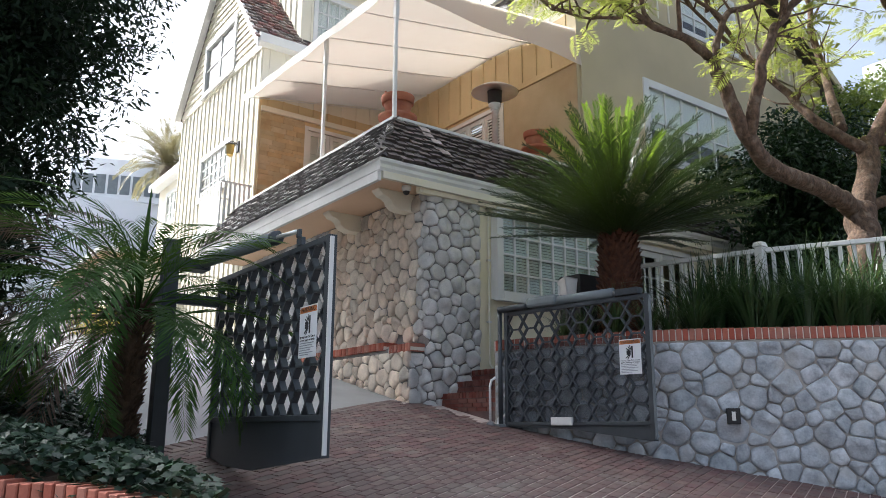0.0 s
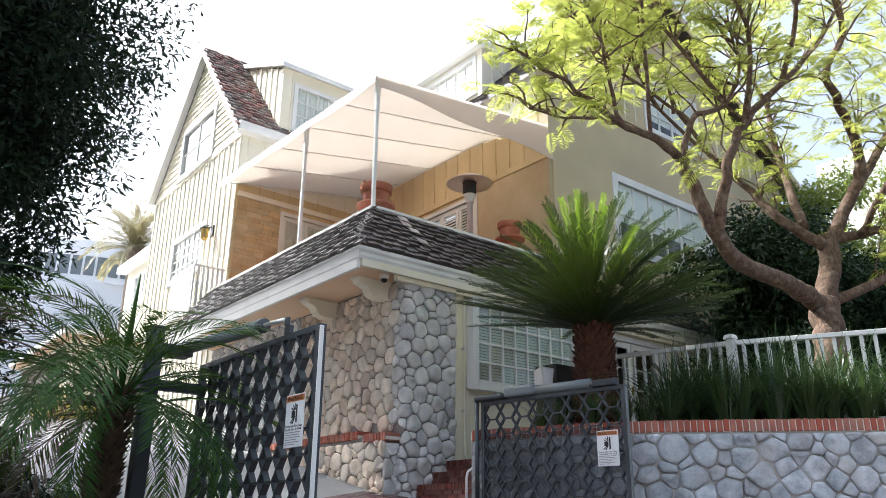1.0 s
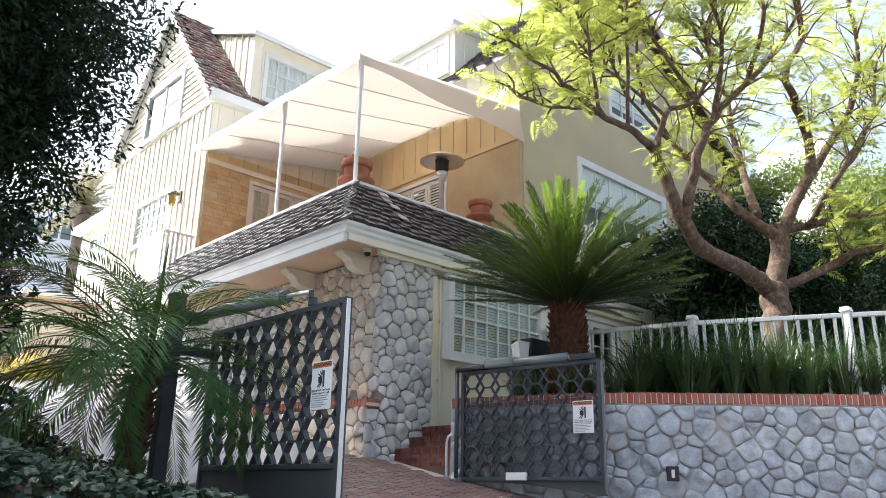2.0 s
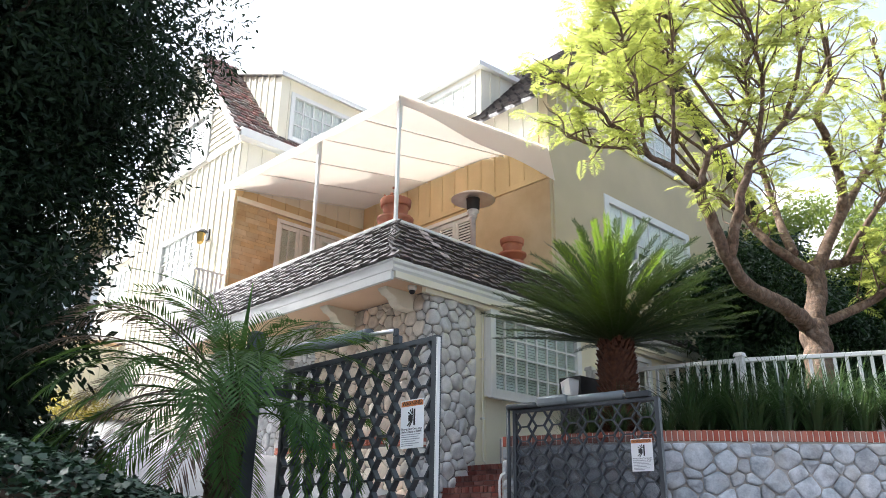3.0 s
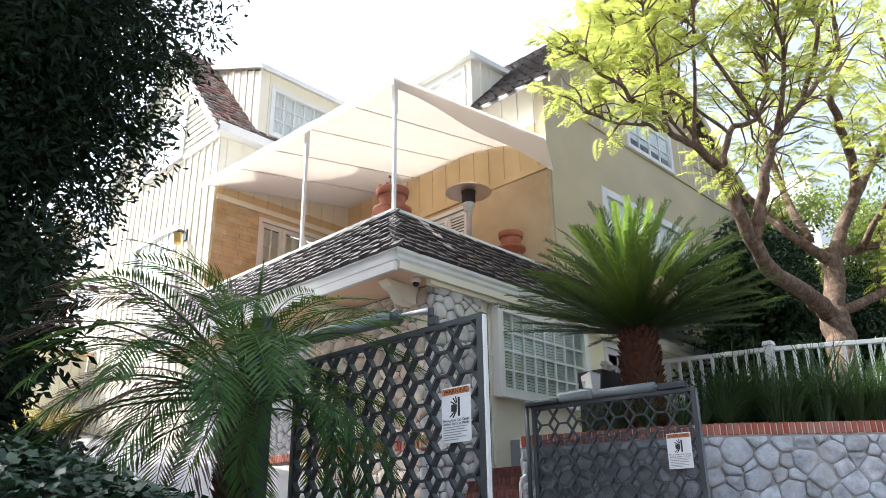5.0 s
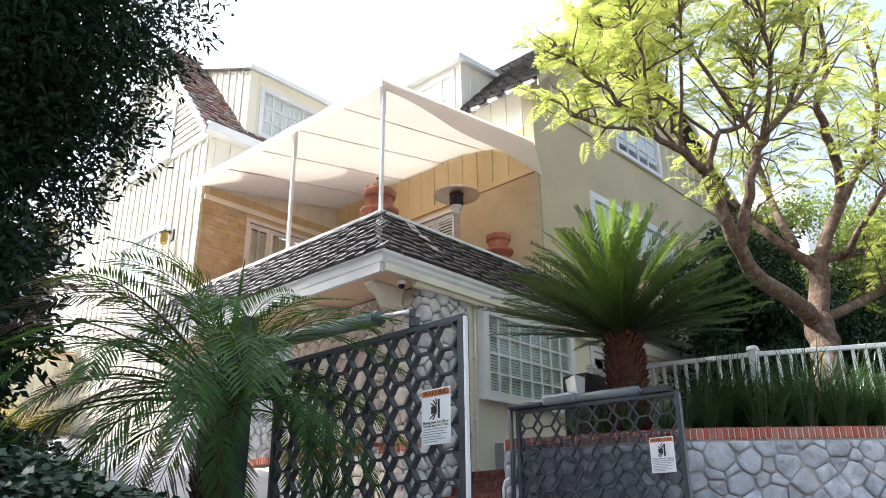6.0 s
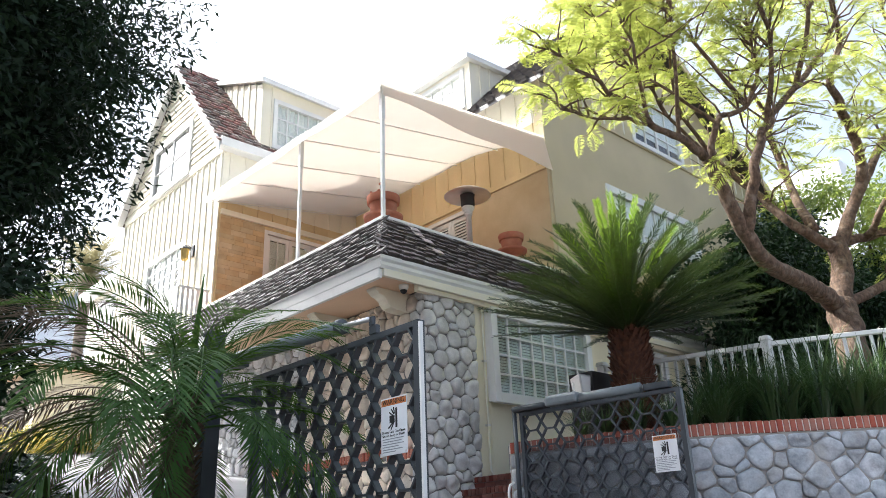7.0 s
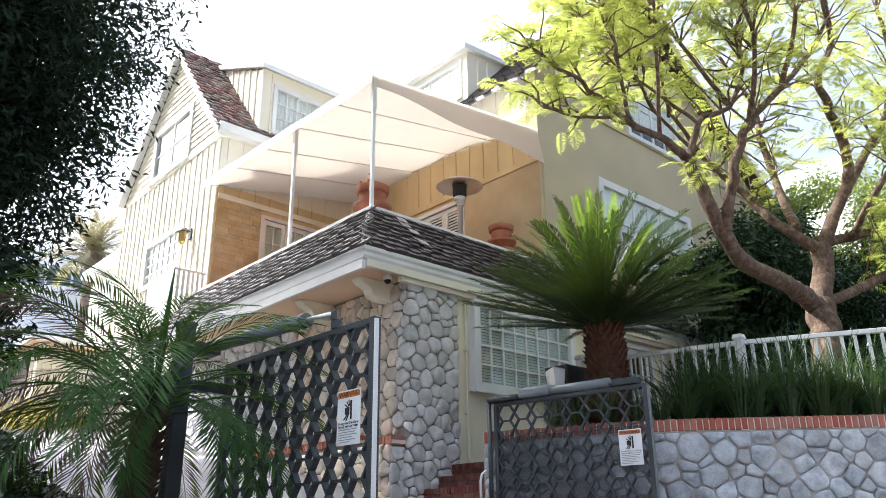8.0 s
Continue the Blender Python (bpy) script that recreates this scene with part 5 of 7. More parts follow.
fl = thing("planter_box", (7.9, 7.45, 2.66), "black planter box beside the sago palm", "box")
part("case", Geo().box(7.66, 8.15, 7.3, 7.7, 2.67, 3.64), DARK_IRON, fl, bevel=0.01)
lamp = thing("flood_lamp", (7.5, 7.35, 3.2), "bright polished lamp head beside the black box", "lamp")
head = part("housing", Geo().prism([(7.38, 7.28, 3.3), (7.56, 7.28, 3.3), (7.6, 7.28, 3.56), (7.34, 7.28, 3.56)], [(7.44, 7.48, 3.34), (7.52, 7.48, 3.34), (7.54, 7.48, 3.52), (7.4, 7.48, 3.52)]), STEEL, lamp, "polished tapering lamp housing", bevel=0.008)
part("lens", Geo().prism([(7.4, 7.272, 3.32), (7.54, 7.272, 3.32), (7.575, 7.272, 3.535), (7.365, 7.272, 3.535)], [(7.4, 7.278, 3.32), (7.54, 7.278, 3.32), (7.575, 7.278, 3.535), (7.365, 7.278, 3.535)]), PLASTIC_WHITE, head, "bright flat lens")
part("yoke", Geo().tube([(7.33, 7.38, 3.44), (7.33, 7.38, 3.28), (7.47, 7.38, 3.24), (7.62, 7.38, 3.28), (7.62, 7.38, 3.44)], 0.014, 6), STEEL, lamp, smooth=True)
part("stake", Geo().tube([(7.5, 7.38, 2.66), (7.5, 7.38, 3.3)], 0.015, 6), DARK_IRON, lamp, smooth=True)

# ---- plants ----
def blades(roots, ways, sides, length, width, droop=0.25, fold=0.15):
    """Many leaf blades as two quads each: arrays of roots, directions and side vectors; length and width per blade."""
    roots, ways, sides = np.asarray(roots, float), np.asarray(ways, float), np.asarray(sides, float)
    length, width = np.broadcast_to(length, len(roots))[:, None], np.broadcast_to(width, len(roots))[:, None]
    down = np.array([0, 0, -1.0])
    mid = roots + ways * length * 0.5 + down * length * droop * 0.25
    tip = roots + ways * length + down * length * droop
    k = len(roots)
    verts = np.concatenate([roots, mid + sides * width * 0.5, tip, mid - sides * width * 0.5])
    i = np.arange(k)
    return verts, np.stack([i, i + k, i + 2 * k, i + 3 * k], 1)


def unit(v):
    return v / np.maximum(np.linalg.norm(v, axis=-1, keepdims=True), 1e-9)


def frond_mesh(name, material, length, pairs, leaflet, width, rise, bend, vee, rng, curl=0.0, bare=0.12, sweep=0.0, hang=0.0, scatter=0.07):
    """A feather frond along +x from the origin: a bent rachis with pairs of narrow leaflets."""
    t = np.linspace(0, 1, 14)

    def spine(s):
        s = np.asarray(s)
        return np.stack([length * s * (1 - 0.15 * bend * s), curl * length * s * s * 0.3, length * (rise * s - bend * 0.62 * s ** 2.2)], -1)

    s = np.linspace(bare, 0.985, pairs)
    p = spine(s)
    d = unit(spine(s + 0.01) - spine(s - 0.01))
    side = unit(np.cross(d, np.array([0, 0, 1.0])))
    up = np.cross(side, d)
    shape = np.sin(np.pi * np.clip(0.14 + 0.76 * s, 0, 1)) ** 0.5
    roots, ways, across, lens = [], [], [], []
    for sign in (-1, 1):
        w = unit(d * (0.55 + sweep + 0.5 * s[:, None]) + sign * side + up * vee + rng.normal(0, scatter, p.shape))
        roots.append(p), ways.append(w), across.append(unit(np.cross(w, up)))
        lens.append(leaflet * shape * rng.uniform(0.85, 1.1, pairs))
    lens = np.concatenate(lens)
    v, f = blades(np.concatenate(roots), np.concatenate(ways), np.concatenate(across), lens, width, 0.08 + hang + 0.34 * max(0.0, bend - 0.5))
    geo = Geo()
    geo.tube([tuple(q) for q in spine(t)], list(np.linspace(0.0062, 0.0015, 14) * max(length, 0.8)), 5, caps=False)
    k = len(v)
    faces = f.tolist() + [[i + k for i in q] for q in geo.f]
    return array_mesh(name, np.concatenate([v, np.array(geo.v)]), faces, material)


def place_frond(name, me, parent, offset, yaw, tilt, roll, scale=1.0):
    ob = new(name, me)
    ob.parent = parent
    ob.matrix_basis = Matrix.Translation(offset) @ Euler((roll, 0, 0)).to_matrix().to_4x4().inverted() @ Matrix.Rotation(yaw, 4, "Z") @ Matrix.Rotation(-tilt, 4, "Y") @ Matrix.Scale(scale, 4)
    return ob


# sago palm in the raised bed
rng = np.random.default_rng(5)
SX, SY, SZ = 7.95, 6.85, 4.1
sago = thing("sago_palm", (SX, SY, 2.66), "sago palm with a thick shaggy trunk and stiff dark fronds", "palm")
g = Geo()
g.lathe((SX, SY, 2.6), [(0.3, 0), (0.27, 0.4), (0.25, 0.9), (0.24, 1.3), (0.18, 1.65)], 24)
part("trunk", g, SAGO_BARK, sago, "shaggy reddish-brown trunk", smooth=True)
g = Geo()
for j in range(26):
    for k in range(20):
        a = 2 * math.pi * (k + 0.5 * (j % 2)) / 20 + rng.normal(0, 0.06)
        z = 2.66 + 0.062 * j + rng.normal(0, 0.012)
        r = 0.275 - 0.045 * j / 26
        out, w = 0.035 + 0.05 * rng.random(), 0.04
        c, s = math.cos(a), math.sin(a)
        g.add([(SX + r * c - w * s, SY + r * s + w * c, z - 0.03), (SX + r * c + w * s, SY + r * s - w * c, z - 0.03), (SX + (r + out) * c, SY + (r + out) * s, z + 0.045 + 0.04 * rng.random()), (SX + (r - 0.02) * c, SY + (r - 0.02) * s, z + 0.03)],
              [(0, 1, 2), (1, 3, 2), (3, 0, 2)])
part("trunk_fibre", g, SAGO_BARK, sago, "rows of old leaf bases", kind="stuff")
# a flat old ring below, a rising newer flush above
old = [frond_mesh("frond", SAGO_LEAF, 1.9, 104, 0.14, 0.012, r, b, 0.34, rng, c, 0.08, 0.4, 0.05, 0.26) for r, b, c in ((0.1, 0.14, 0.08), (0.08, 0.1, -0.12), (0.06, 0.12, 0.03), (0.12, 0.18, -0.05), (0.1, 0.08, 0.14))]
rising = [frond_mesh("frond", SAGO_LEAF, 1.85, 100, 0.14, 0.0125, r, b, 0.26, rng, c, 0.08, 0.4, 0.02, 0.28) for r, b, c in ((0.24, 0.44, 0.1), (0.26, 0.52, -0.12), (0.2, 0.38, 0.05), (0.28, 0.6, -0.04))]
young = [frond_mesh("frond", SAGO_NEW, 1.75, 96, 0.135, 0.0125, r, b, 0.4, rng, c, 0.08, 0.4, 0.0, 0.2) for r, b, c in ((0.22, 0.22, 0.1), (0.26, 0.34, -0.12), (0.2, 0.4, 0.05))]
for k in range(100):
    yaw = k * 2.39996 + rng.normal(0, 0.1)
    tilt = math.radians(5 + 14 * k / 100 + 5 * max(0.0, math.sin(yaw)) + rng.normal(0, 2.5))
    place_frond("frond", old[k % 5], sago, Vector((0.07 * math.cos(yaw), 0.07 * math.sin(yaw), SZ - 2.68 + 0.06 * k / 100)), yaw, tilt, 0, rng.uniform(0.88, 1.06))
for k in range(122):
    ring = k / 122
    yaw = k * 2.39996 + 1.0 + rng.normal(0, 0.12)
    tilt = math.radians(24 + 52 * ring ** 1.15 + rng.normal(0, 4.0))
    fresh = ring > 0.45 and math.cos(yaw - 2.6) > -0.2 and k % 4 > 0
    place_frond("frond", (young if fresh else rising)[k % (3 if fresh else 4)], sago, Vector((0.08 * math.cos(yaw), 0.08 * math.sin(yaw), SZ - 2.62 + 0.14 * ring)), yaw, tilt, rng.normal(0, 0.05), rng.uniform(0.88, 1.08) * (1.04 - 0.08 * ring))


def seed_head(c, s):
    """A woolly tuft of curled pale scales."""
    g = Geo()
    for _ in range(26):
        way = Vector((rng.normal(0, 1), rng.normal(0, 1), rng.normal(0.5, 0.7))).normalized()
        side = way.cross(Vector((rng.normal(0, 1), rng.normal(0, 1), 1.0))).normalized() * 0.022 * s
        tip = c + way * 0.13 * s + Vector((0, 0, -0.03 * s))
        mid = c + way * 0.08 * s
        g.add([c, mid + side, tip, mid - side], [(0, 1, 2, 3)])
    g.lathe(c, [(0.02 * s, -0.04 * s), (0.06 * s, 0.0), (0.045 * s, 0.04 * s), (0.01 * s, 0.06 * s)], 8)
    part("seed_head", g, WOOL, sago, "pale woolly seed head")


for k in range(15):
    a, r = rng.uniform(-2.7, 0.2), rng.uniform(0.5, 0.72)
    seed_head(Vector((SX + r * math.cos(a), SY + r * math.sin(a), SZ + rng.uniform(0.3, 0.6))), rng.uniform(0.95, 1.5))
# a small sago beside it
small = thing("sago_palm", (8.85, 6.0, 2.66), "small dark sago palm behind the wall coping", "palm")
part("trunk", Geo().lathe((8.85, 6.0, 2.6), [(0.14, 0), (0.12, 0.2), (0.08, 0.28)], 12), SAGO_BARK, small, smooth=True)
for k in range(26):
    place_frond("frond", old[k % 4], small, Vector((0, 0, 0.2)), k * 2.4, math.radians(5 + 60 * (k / 26)), 0, 0.5)

# pygmy date palm by the gate post
PX, PY, PZ = 1.74, 6.75, 2.5
pygmy = thing("date_palm", (PX, PY, 1.2), "slender date palm with arching feathery fronds in the ivy", "palm")
pts, radii = [], []
for k in range(16):
    z = 1.0 + (PZ - 1.0) * k / 15
    pts.append((PX - 0.08 * (1 - k / 15) + 0.025 * math.sin(k * 0.8), PY + 0.02 * math.cos(k), z))
    radii.append(0.095 + 0.012 * (k % 2) - 0.05 * (k > 12) * (k - 12) / 3)
part("trunk", Geo().tube(pts, radii, 14), PALM_BARK, pygmy, "rough brown trunk with leaf stubs", smooth=True)
g = Geo()
for k in range(420):
    a, z = rng.uniform(0, 6.28), rng.uniform(1.15, PZ + 0.1)
    r = 0.1 - 0.04 * max(0, (z - 2.3) / 0.3)
    c, s, w = math.cos(a), math.sin(a), 0.022
    x = PX - 0.08 * (PZ - z) / (PZ - 1.0)
    g.add([(x + r * c - w * s, PY + r * s + w * c, z), (x + r * c + w * s, PY + r * s - w * c, z), (x + (r + 0.07) * c, PY + (r + 0.07) * s, z + rng.uniform(0.03, 0.16)), (x + (r - 0.02) * c, PY + (r - 0.02) * s, z + 0.04)], [(0, 1, 2), (1, 3, 2), (3, 0, 2)])
part("trunk_fibre", g, PALM_BARK, pygmy, kind="stuff")
SHAPES = ((0.75, 1.05, 0.5), (0.65, 1.15, -0.5), (0.8, 0.95, 0.3), (0.6, 1.2, -0.3), (0.7, 1.0, -0.7), (0.5, 0.85, 0.6))
arch = [frond_mesh("frond", PALM_LEAF, 1.5, 42, 0.27, 0.0145, r, b, 0.08, rng, c, 0.2, 0.25, -0.08) for r, b, c in SHAPES]
perky = [frond_mesh("frond", PALM_LEAF, 1.4, 40, 0.25, 0.0135, r, b, 0.12, rng, c, 0.2, 0.25, -0.12) for r, b, c in ((0.5, 1.15, 0.5), (0.4, 1.0, -0.6), (0.55, 1.35, 0.3), (0.45, 1.2, -0.4))]
worn = [frond_mesh("frond", PALM_OLD, 1.5, 42, 0.27, 0.011, r, b, 0.02, rng, c, 0.2, 0.15, -0.06) for r, b, c in SHAPES[:3]]
for k in range(34):
    ring = k / 34
    yaw = k * 2.39996 + rng.normal(0, 0.2)
    tilt = math.radians(-38 + 90 * ring ** 0.9 + rng.normal(0, 9))
    kind = worn if 0.05 < ring < 0.8 and math.cos(yaw - 2.6) > 0.75 else arch if ring < 0.55 else perky
    place_frond("frond", kind[k % len(kind)], pygmy, Vector((0.05 * math.cos(yaw), 0.05 * math.sin(yaw), PZ - 1.2 - 0.14 + 0.2 * ring)), yaw, tilt, rng.normal(0, 0.12), rng.uniform(0.95, 1.25) * (1.12 if math.cos(yaw - 2.9) > 0.3 else 1.0))
# fronds that hang before the trunk and over the gate
for k in range(9):
    yaw = math.radians(-125 + 17 * k + rng.normal(0, 5))
    place_frond("frond", arch[k % len(arch)], pygmy, Vector((0.06 * math.cos(yaw), 0.06 * math.sin(yaw), PZ - 1.25 + 0.02 * k)), yaw, math.radians(-56 + 44 * (k * 0.618 % 1.0)), rng.normal(0, 0.12), rng.uniform(0.9, 1.15))
# and a thick skirt over the bank
for k in range(14):
    yaw = math.radians(118 + 9 * k + rng.normal(0, 5))
    place_frond("frond", (worn if k % 6 == 1 else arch)[k % 3], pygmy, Vector((0.05 * math.cos(yaw), 0.05 * math.sin(yaw), PZ - 1.3 + 0.02 * k)), yaw, math.radians(-46 + 48 * (k * 0.618 % 1.0)), rng.normal(0, 0.12), rng.uniform(1.05, 1.3))
spear = Geo().tube([(PX, PY, PZ), (PX - 0.02, PY - 0.1, PZ + 0.5), (PX - 0.02, PY - 0.17, PZ + 1.05)], [0.03, 0.03, 0.004], 7, 0.5)
part("spear_leaf", spear, PALM_LEAF, pygmy, "unopened upright spear leaf", smooth=True)


def smooth_line(points, n=5):
    pts = [Vector(p) for p in points]
    out = []
    for i in range(len(pts) - 1):
        p0, p1, p2, p3 = pts[max(i - 1, 0)], pts[i], pts[i + 1], pts[min(i + 2, len(pts) - 1)]
        for k in range(n):
            t = k / n
            out.append(0.5 * ((2 * p1) + (p2 - p0) * t + (2 * p0 - 5 * p1 + 4 * p2 - p3) * t * t + (3 * p1 - p0 - 3 * p2 + p3) * t ** 3))
    return out + [pts[-1]]


# jacaranda behind the fence
jaca = thing("tree", (11.7, 5.35, 2.66), "spreading feathery-leaved tree with a forked brown trunk", "tree")
BOUGHS = [
    ([(11.55, 5.3, 2.6), (11.62, 5.35, 3.6), (11.78, 5.4, 4.3), (11.98, 5.5, 4.88)], 0.27, 0.23),
    ([(11.96, 5.5, 4.85), (11.3, 5.5, 4.97), (10.74, 5.5, 5.02), (9.52, 5.5, 5.1), (9.03, 5.5, 5.48), (8.73, 5.55, 6.0), (8.5, 5.6, 6.45)], 0.17, 0.085),
    ([(8.5, 5.6, 6.45), (8.03, 5.7, 6.62), (7.53, 5.8, 6.69), (6.96, 5.9, 6.92), (6.31, 6.0, 7.14), (5.87, 6.2, 7.39)], 0.07, 0.014),
    ([(8.6, 5.58, 6.3), (8.61, 5.4, 6.94), (9.23, 5.2, 7.37), (9.38, 5.0, 8.0), (8.9, 4.8, 8.32)], 0.06, 0.015),
    ([(7.53, 5.8, 6.69), (7.14, 6.0, 6.73), (6.7, 6.2, 6.68), (6.3, 6.4, 6.8)], 0.035, 0.008),
    ([(9.1, 5.5, 5.4), (9.01, 5.3, 5.86), (9.01, 5.1, 6.4), (9.37, 5.0, 7.03), (10.26, 4.8, 7.94), (11.1, 4.6, 8.81), (11.62, 4.4, 9.6)], 0.1, 0.03),
    ([(12.0, 5.5, 4.8), (12.37, 5.5, 5.5), (12.62, 5.5, 6.15)], 0.19, 0.16),
    ([(12.5, 5.5, 5.95), (11.89, 5.9, 6.4), (11.75, 6.3, 7.01), (11.43, 6.8, 7.81), (10.68, 7.0, 8.63)], 0.11, 0.03),
    ([(12.1, 5.7, 6.3), (12.72, 6.1, 7.32), (12.78, 6.3, 8.39), (12.84, 6.4, 9.35), (11.98, 6.5, 10.09)], 0.1, 0.03),
    ([(12.62, 5.5, 6.1), (13.2, 5.2, 7.1), (13.14, 5.0, 7.69), (12.48, 4.9, 8.38), (11.9, 4.8, 8.75), (12.6, 4.7, 9.8), (12.4, 4.6, 10.6)], 0.13, 0.04),
    ([(13.2, 5.2, 7.1), (14.1, 4.9, 8.2), (14.35, 4.5, 9.0), (14.45, 4.3, 10.1), (14.1, 4.2, 11.2)], 0.1, 0.03),
    ([(12.6, 5.5, 6.1), (13.2, 5.2, 6.3), (13.8, 4.5, 6.45), (14.9, 4.1, 6.7)], 0.1, 0.04),
    ([(13.1, 5.2, 6.25), (12.7, 4.4, 6.92), (13.6, 4.0, 8.2), (14.0, 3.9, 9.5)], 0.07, 0.025),
    ([(9.37, 5.0, 7.03), (9.0, 4.6, 7.9), (8.2, 4.4, 8.7), (7.2, 4.6, 9.3)], 0.05, 0.012),
    ([(10.26, 4.8, 7.94), (10.0, 4.3, 8.9), (9.3, 4.2, 9.8), (8.6, 4.5, 10.6)], 0.05, 0.012),
    ([(11.43, 6.8, 7.81), (10.3, 7.0, 8.4), (9.2, 6.8, 8.9), (8.2, 6.9, 9.2)], 0.04, 0.012),
    ([(9.23, 5.2, 7.37), (8.4, 5.4, 8.2), (7.8, 5.6, 9.0), (7.4, 5.6, 9.9)], 0.04, 0.012),
    ([(10.68, 7.0, 8.5), (9.9, 6.6, 9.4), (9.4, 6.2, 10.4)], 0.035, 0.012),
    ([(9.38, 5.0, 8.0), (9.9, 5.2, 9.0), (10.4, 5.2, 10.2)], 0.035, 0.012),
    ([(12.6, 4.7, 9.8), (11.6, 4.4, 10.4), (10.8, 4.3, 11.2)], 0.04, 0.012),
    ([(14.1, 4.9, 8.2), (14.8, 4.3, 8.9), (15.2, 3.8, 9.9)], 0.04, 0.012),
    ([(7.53, 5.8, 6.69), (7.0, 5.6, 7.4), (6.4, 5.4, 8.0), (5.95, 5.3, 8.7)], 0.035, 0.008),
    ([(8.03, 5.7, 6.62), (7.5, 5.3, 7.5), (7.1, 5.0, 8.4), (6.5, 4.8, 9.4)], 0.035, 0.008),
    ([(8.61, 5.4, 6.94), (8.1, 5.9, 7.6), (7.7, 6.3, 8.2), (7.2, 6.4, 9.0)], 0.03, 0.01),
    ([(12.1, 5.5, 4.9), (13.1, 4.9, 5.42), (13.3, 4.5, 5.65), (14.5, 4.1, 5.9)], 0.1, 0.05),
]
tips = []
wood = Geo()
twigs = Geo()
trng = random.Random(11)
for pts, r0, r1 in BOUGHS:
    line = smooth_line(pts, 4)
    n = len(line)
    line = [p + Vector((trng.gauss(0, 0.012), trng.gauss(0, 0.012), trng.gauss(0, 0.012))) for p in line]
    fine = smooth_line(line, 4)
    first, m = len(wood.v), len(fine)
    wood.tube(fine, [0.97 * (r0 + (r1 - r0) * (i / (m - 1)) ** 0.8) for i in range(m)], 14)
    for i in range(first, len(wood.v)):
        q = Vector(wood.v[i])
        wood.v[i] = tuple(q + noise.noise_vector(q * 3.5) * 0.16 * r0 * (0.4 + 0.6 * r1 / r0) + noise.noise_vector(q * 16) * 0.05 * min(r0, 0.16) * (0.4 + 0.6 * r1 / r0))
    if r1 < 0.06:
        for i in range(n // 3, n, 2 if r0 > 0.09 else 1):
            tips.append((line[i], (line[min(i + 1, n - 1)] - line[max(i - 1, 0)]).normalized(), 1.0 + 0.8 * (1 - i / n)))
leaf_seats = []
for p, way, reach in tips:
    for _ in range(3 if p.x > 9.0 or p.z > 7.5 else 2 if p.x < 7.4 else 1):
        out = (way * 0.5 + Vector((trng.gauss(0, 0.6), trng.gauss(0, 0.6), trng.gauss(0.45, 0.45)))).normalized()
        length = trng.uniform(0.45, 1.2) * reach * (1.0 if p.x > 7.6 else 0.5)
        q, line = p.copy(), [p.copy()]
        for k in range(4):
            out = (out + Vector((trng.gauss(0, 0.34), trng.gauss(0, 0.34), trng.gauss(0.03, 0.3)))).normalized()
            q = q + out * length / 4
            line.append(q.copy())
            if k > 0:
                for _ in range(3):
                    leaf_seats.append((q + Vector((trng.gauss(0, 0.06), trng.gauss(0, 0.06), trng.gauss(0, 0.05))), out.copy()))
        twigs.tube(line, [0.018, 0.015, 0.011, 0.008, 0.004], 5, caps=False)
part("trunk", wood, BARK, jaca, "forked brown trunk and limbs", smooth=True)
part("twig_work", twigs, BARK, jaca, kind="stuff")
leaf_seats = [s for s in leaf_seats if s[0].x > 5.4 and s[0].z > (6.5 if s[0].x < 8.2 else 0) and trng.random() < (0.8 if s[0].x > 9.6 or s[0].z > 8.6 else 0.64 if s[0].z > 7.3 else 0.42)]
# feathery leaves: a rachis with pairs of short pinnae
lr = np.random.default_rng(3)
n = len(leaf_seats)
seats = np.array([s[0] for s in leaf_seats])
aim = np.array([s[1] for s in leaf_seats])
yaw = lr.uniform(0, 2 * np.pi, n)
d = unit(aim * 0.4 + np.stack([np.cos(yaw), np.sin(yaw), lr.normal(0.12, 0.25, n)], -1))
L = lr.uniform(0.22, 0.42, n)
side = unit(np.cross(d, np.array([0, 0, 1.0])) + lr.normal(0, 0.25, (n, 3)))
vs, fs, base = [], [], 0
for k in range(17):
    s = 0.12 + 0.88 * k / 16
    root = seats + d * (L * s)[:, None] + np.array([0, 0, -1.0]) * (L * 0.35 * s * s)[:, None]
    for sign in ((-1, 1) if k < 16 else (0,)):
        w = unit(side * sign + d * (0.45 if sign else 1.0) + lr.normal(0, 0.12, (n, 3)))
        v, f = blades(root, w, unit(np.cross(w, np.cross(side, d))), 0.1 * np.sin(np.pi * (0.2 + 0.7 * s)) * L / 0.3, 0.0145 * L / 0.3, 0.2)
        vs.append(v), fs.append(f + base)
        base += len(v)
crown = new("crown", array_mesh("crown", np.concatenate(vs) - np.array(jaca.location), np.concatenate(fs), JACARANDA_LEAF))
crown.parent = jaca
tagged(crown, "backlit yellow-green feathery leaves", kind="stuff")


def leaf_mass(name, parent, material, centres, per, spread, length, width, rng, droop=0.3, flat=1.0):
    """Clumps of simple pointed leaves about given centres (world metres)."""
    centres = np.asarray(centres)
    k = len(centres) * per
    c = np.repeat(centres, per, 0)
    off = rng.normal(0, 1, (k, 3))
    off = unit(off) * (rng.random((k, 1)) ** 0.5) * spread
    off[:, 2] *= flat
    p = c + off
    w = unit(unit(off) * 0.8 + rng.normal(0, 0.6, (k, 3)))
    sd = unit(np.cross(w, rng.normal(0, 1, (k, 3))))
    v, f = blades(p, w, sd, length * rng.uniform(0.6, 1.3, k), width * rng.uniform(0.7, 1.3, k), droop)
    ob = new(name, array_mesh(name, v - np.array(ORIGIN[parent.name]), f, material))
    ob.parent = parent
    return ob


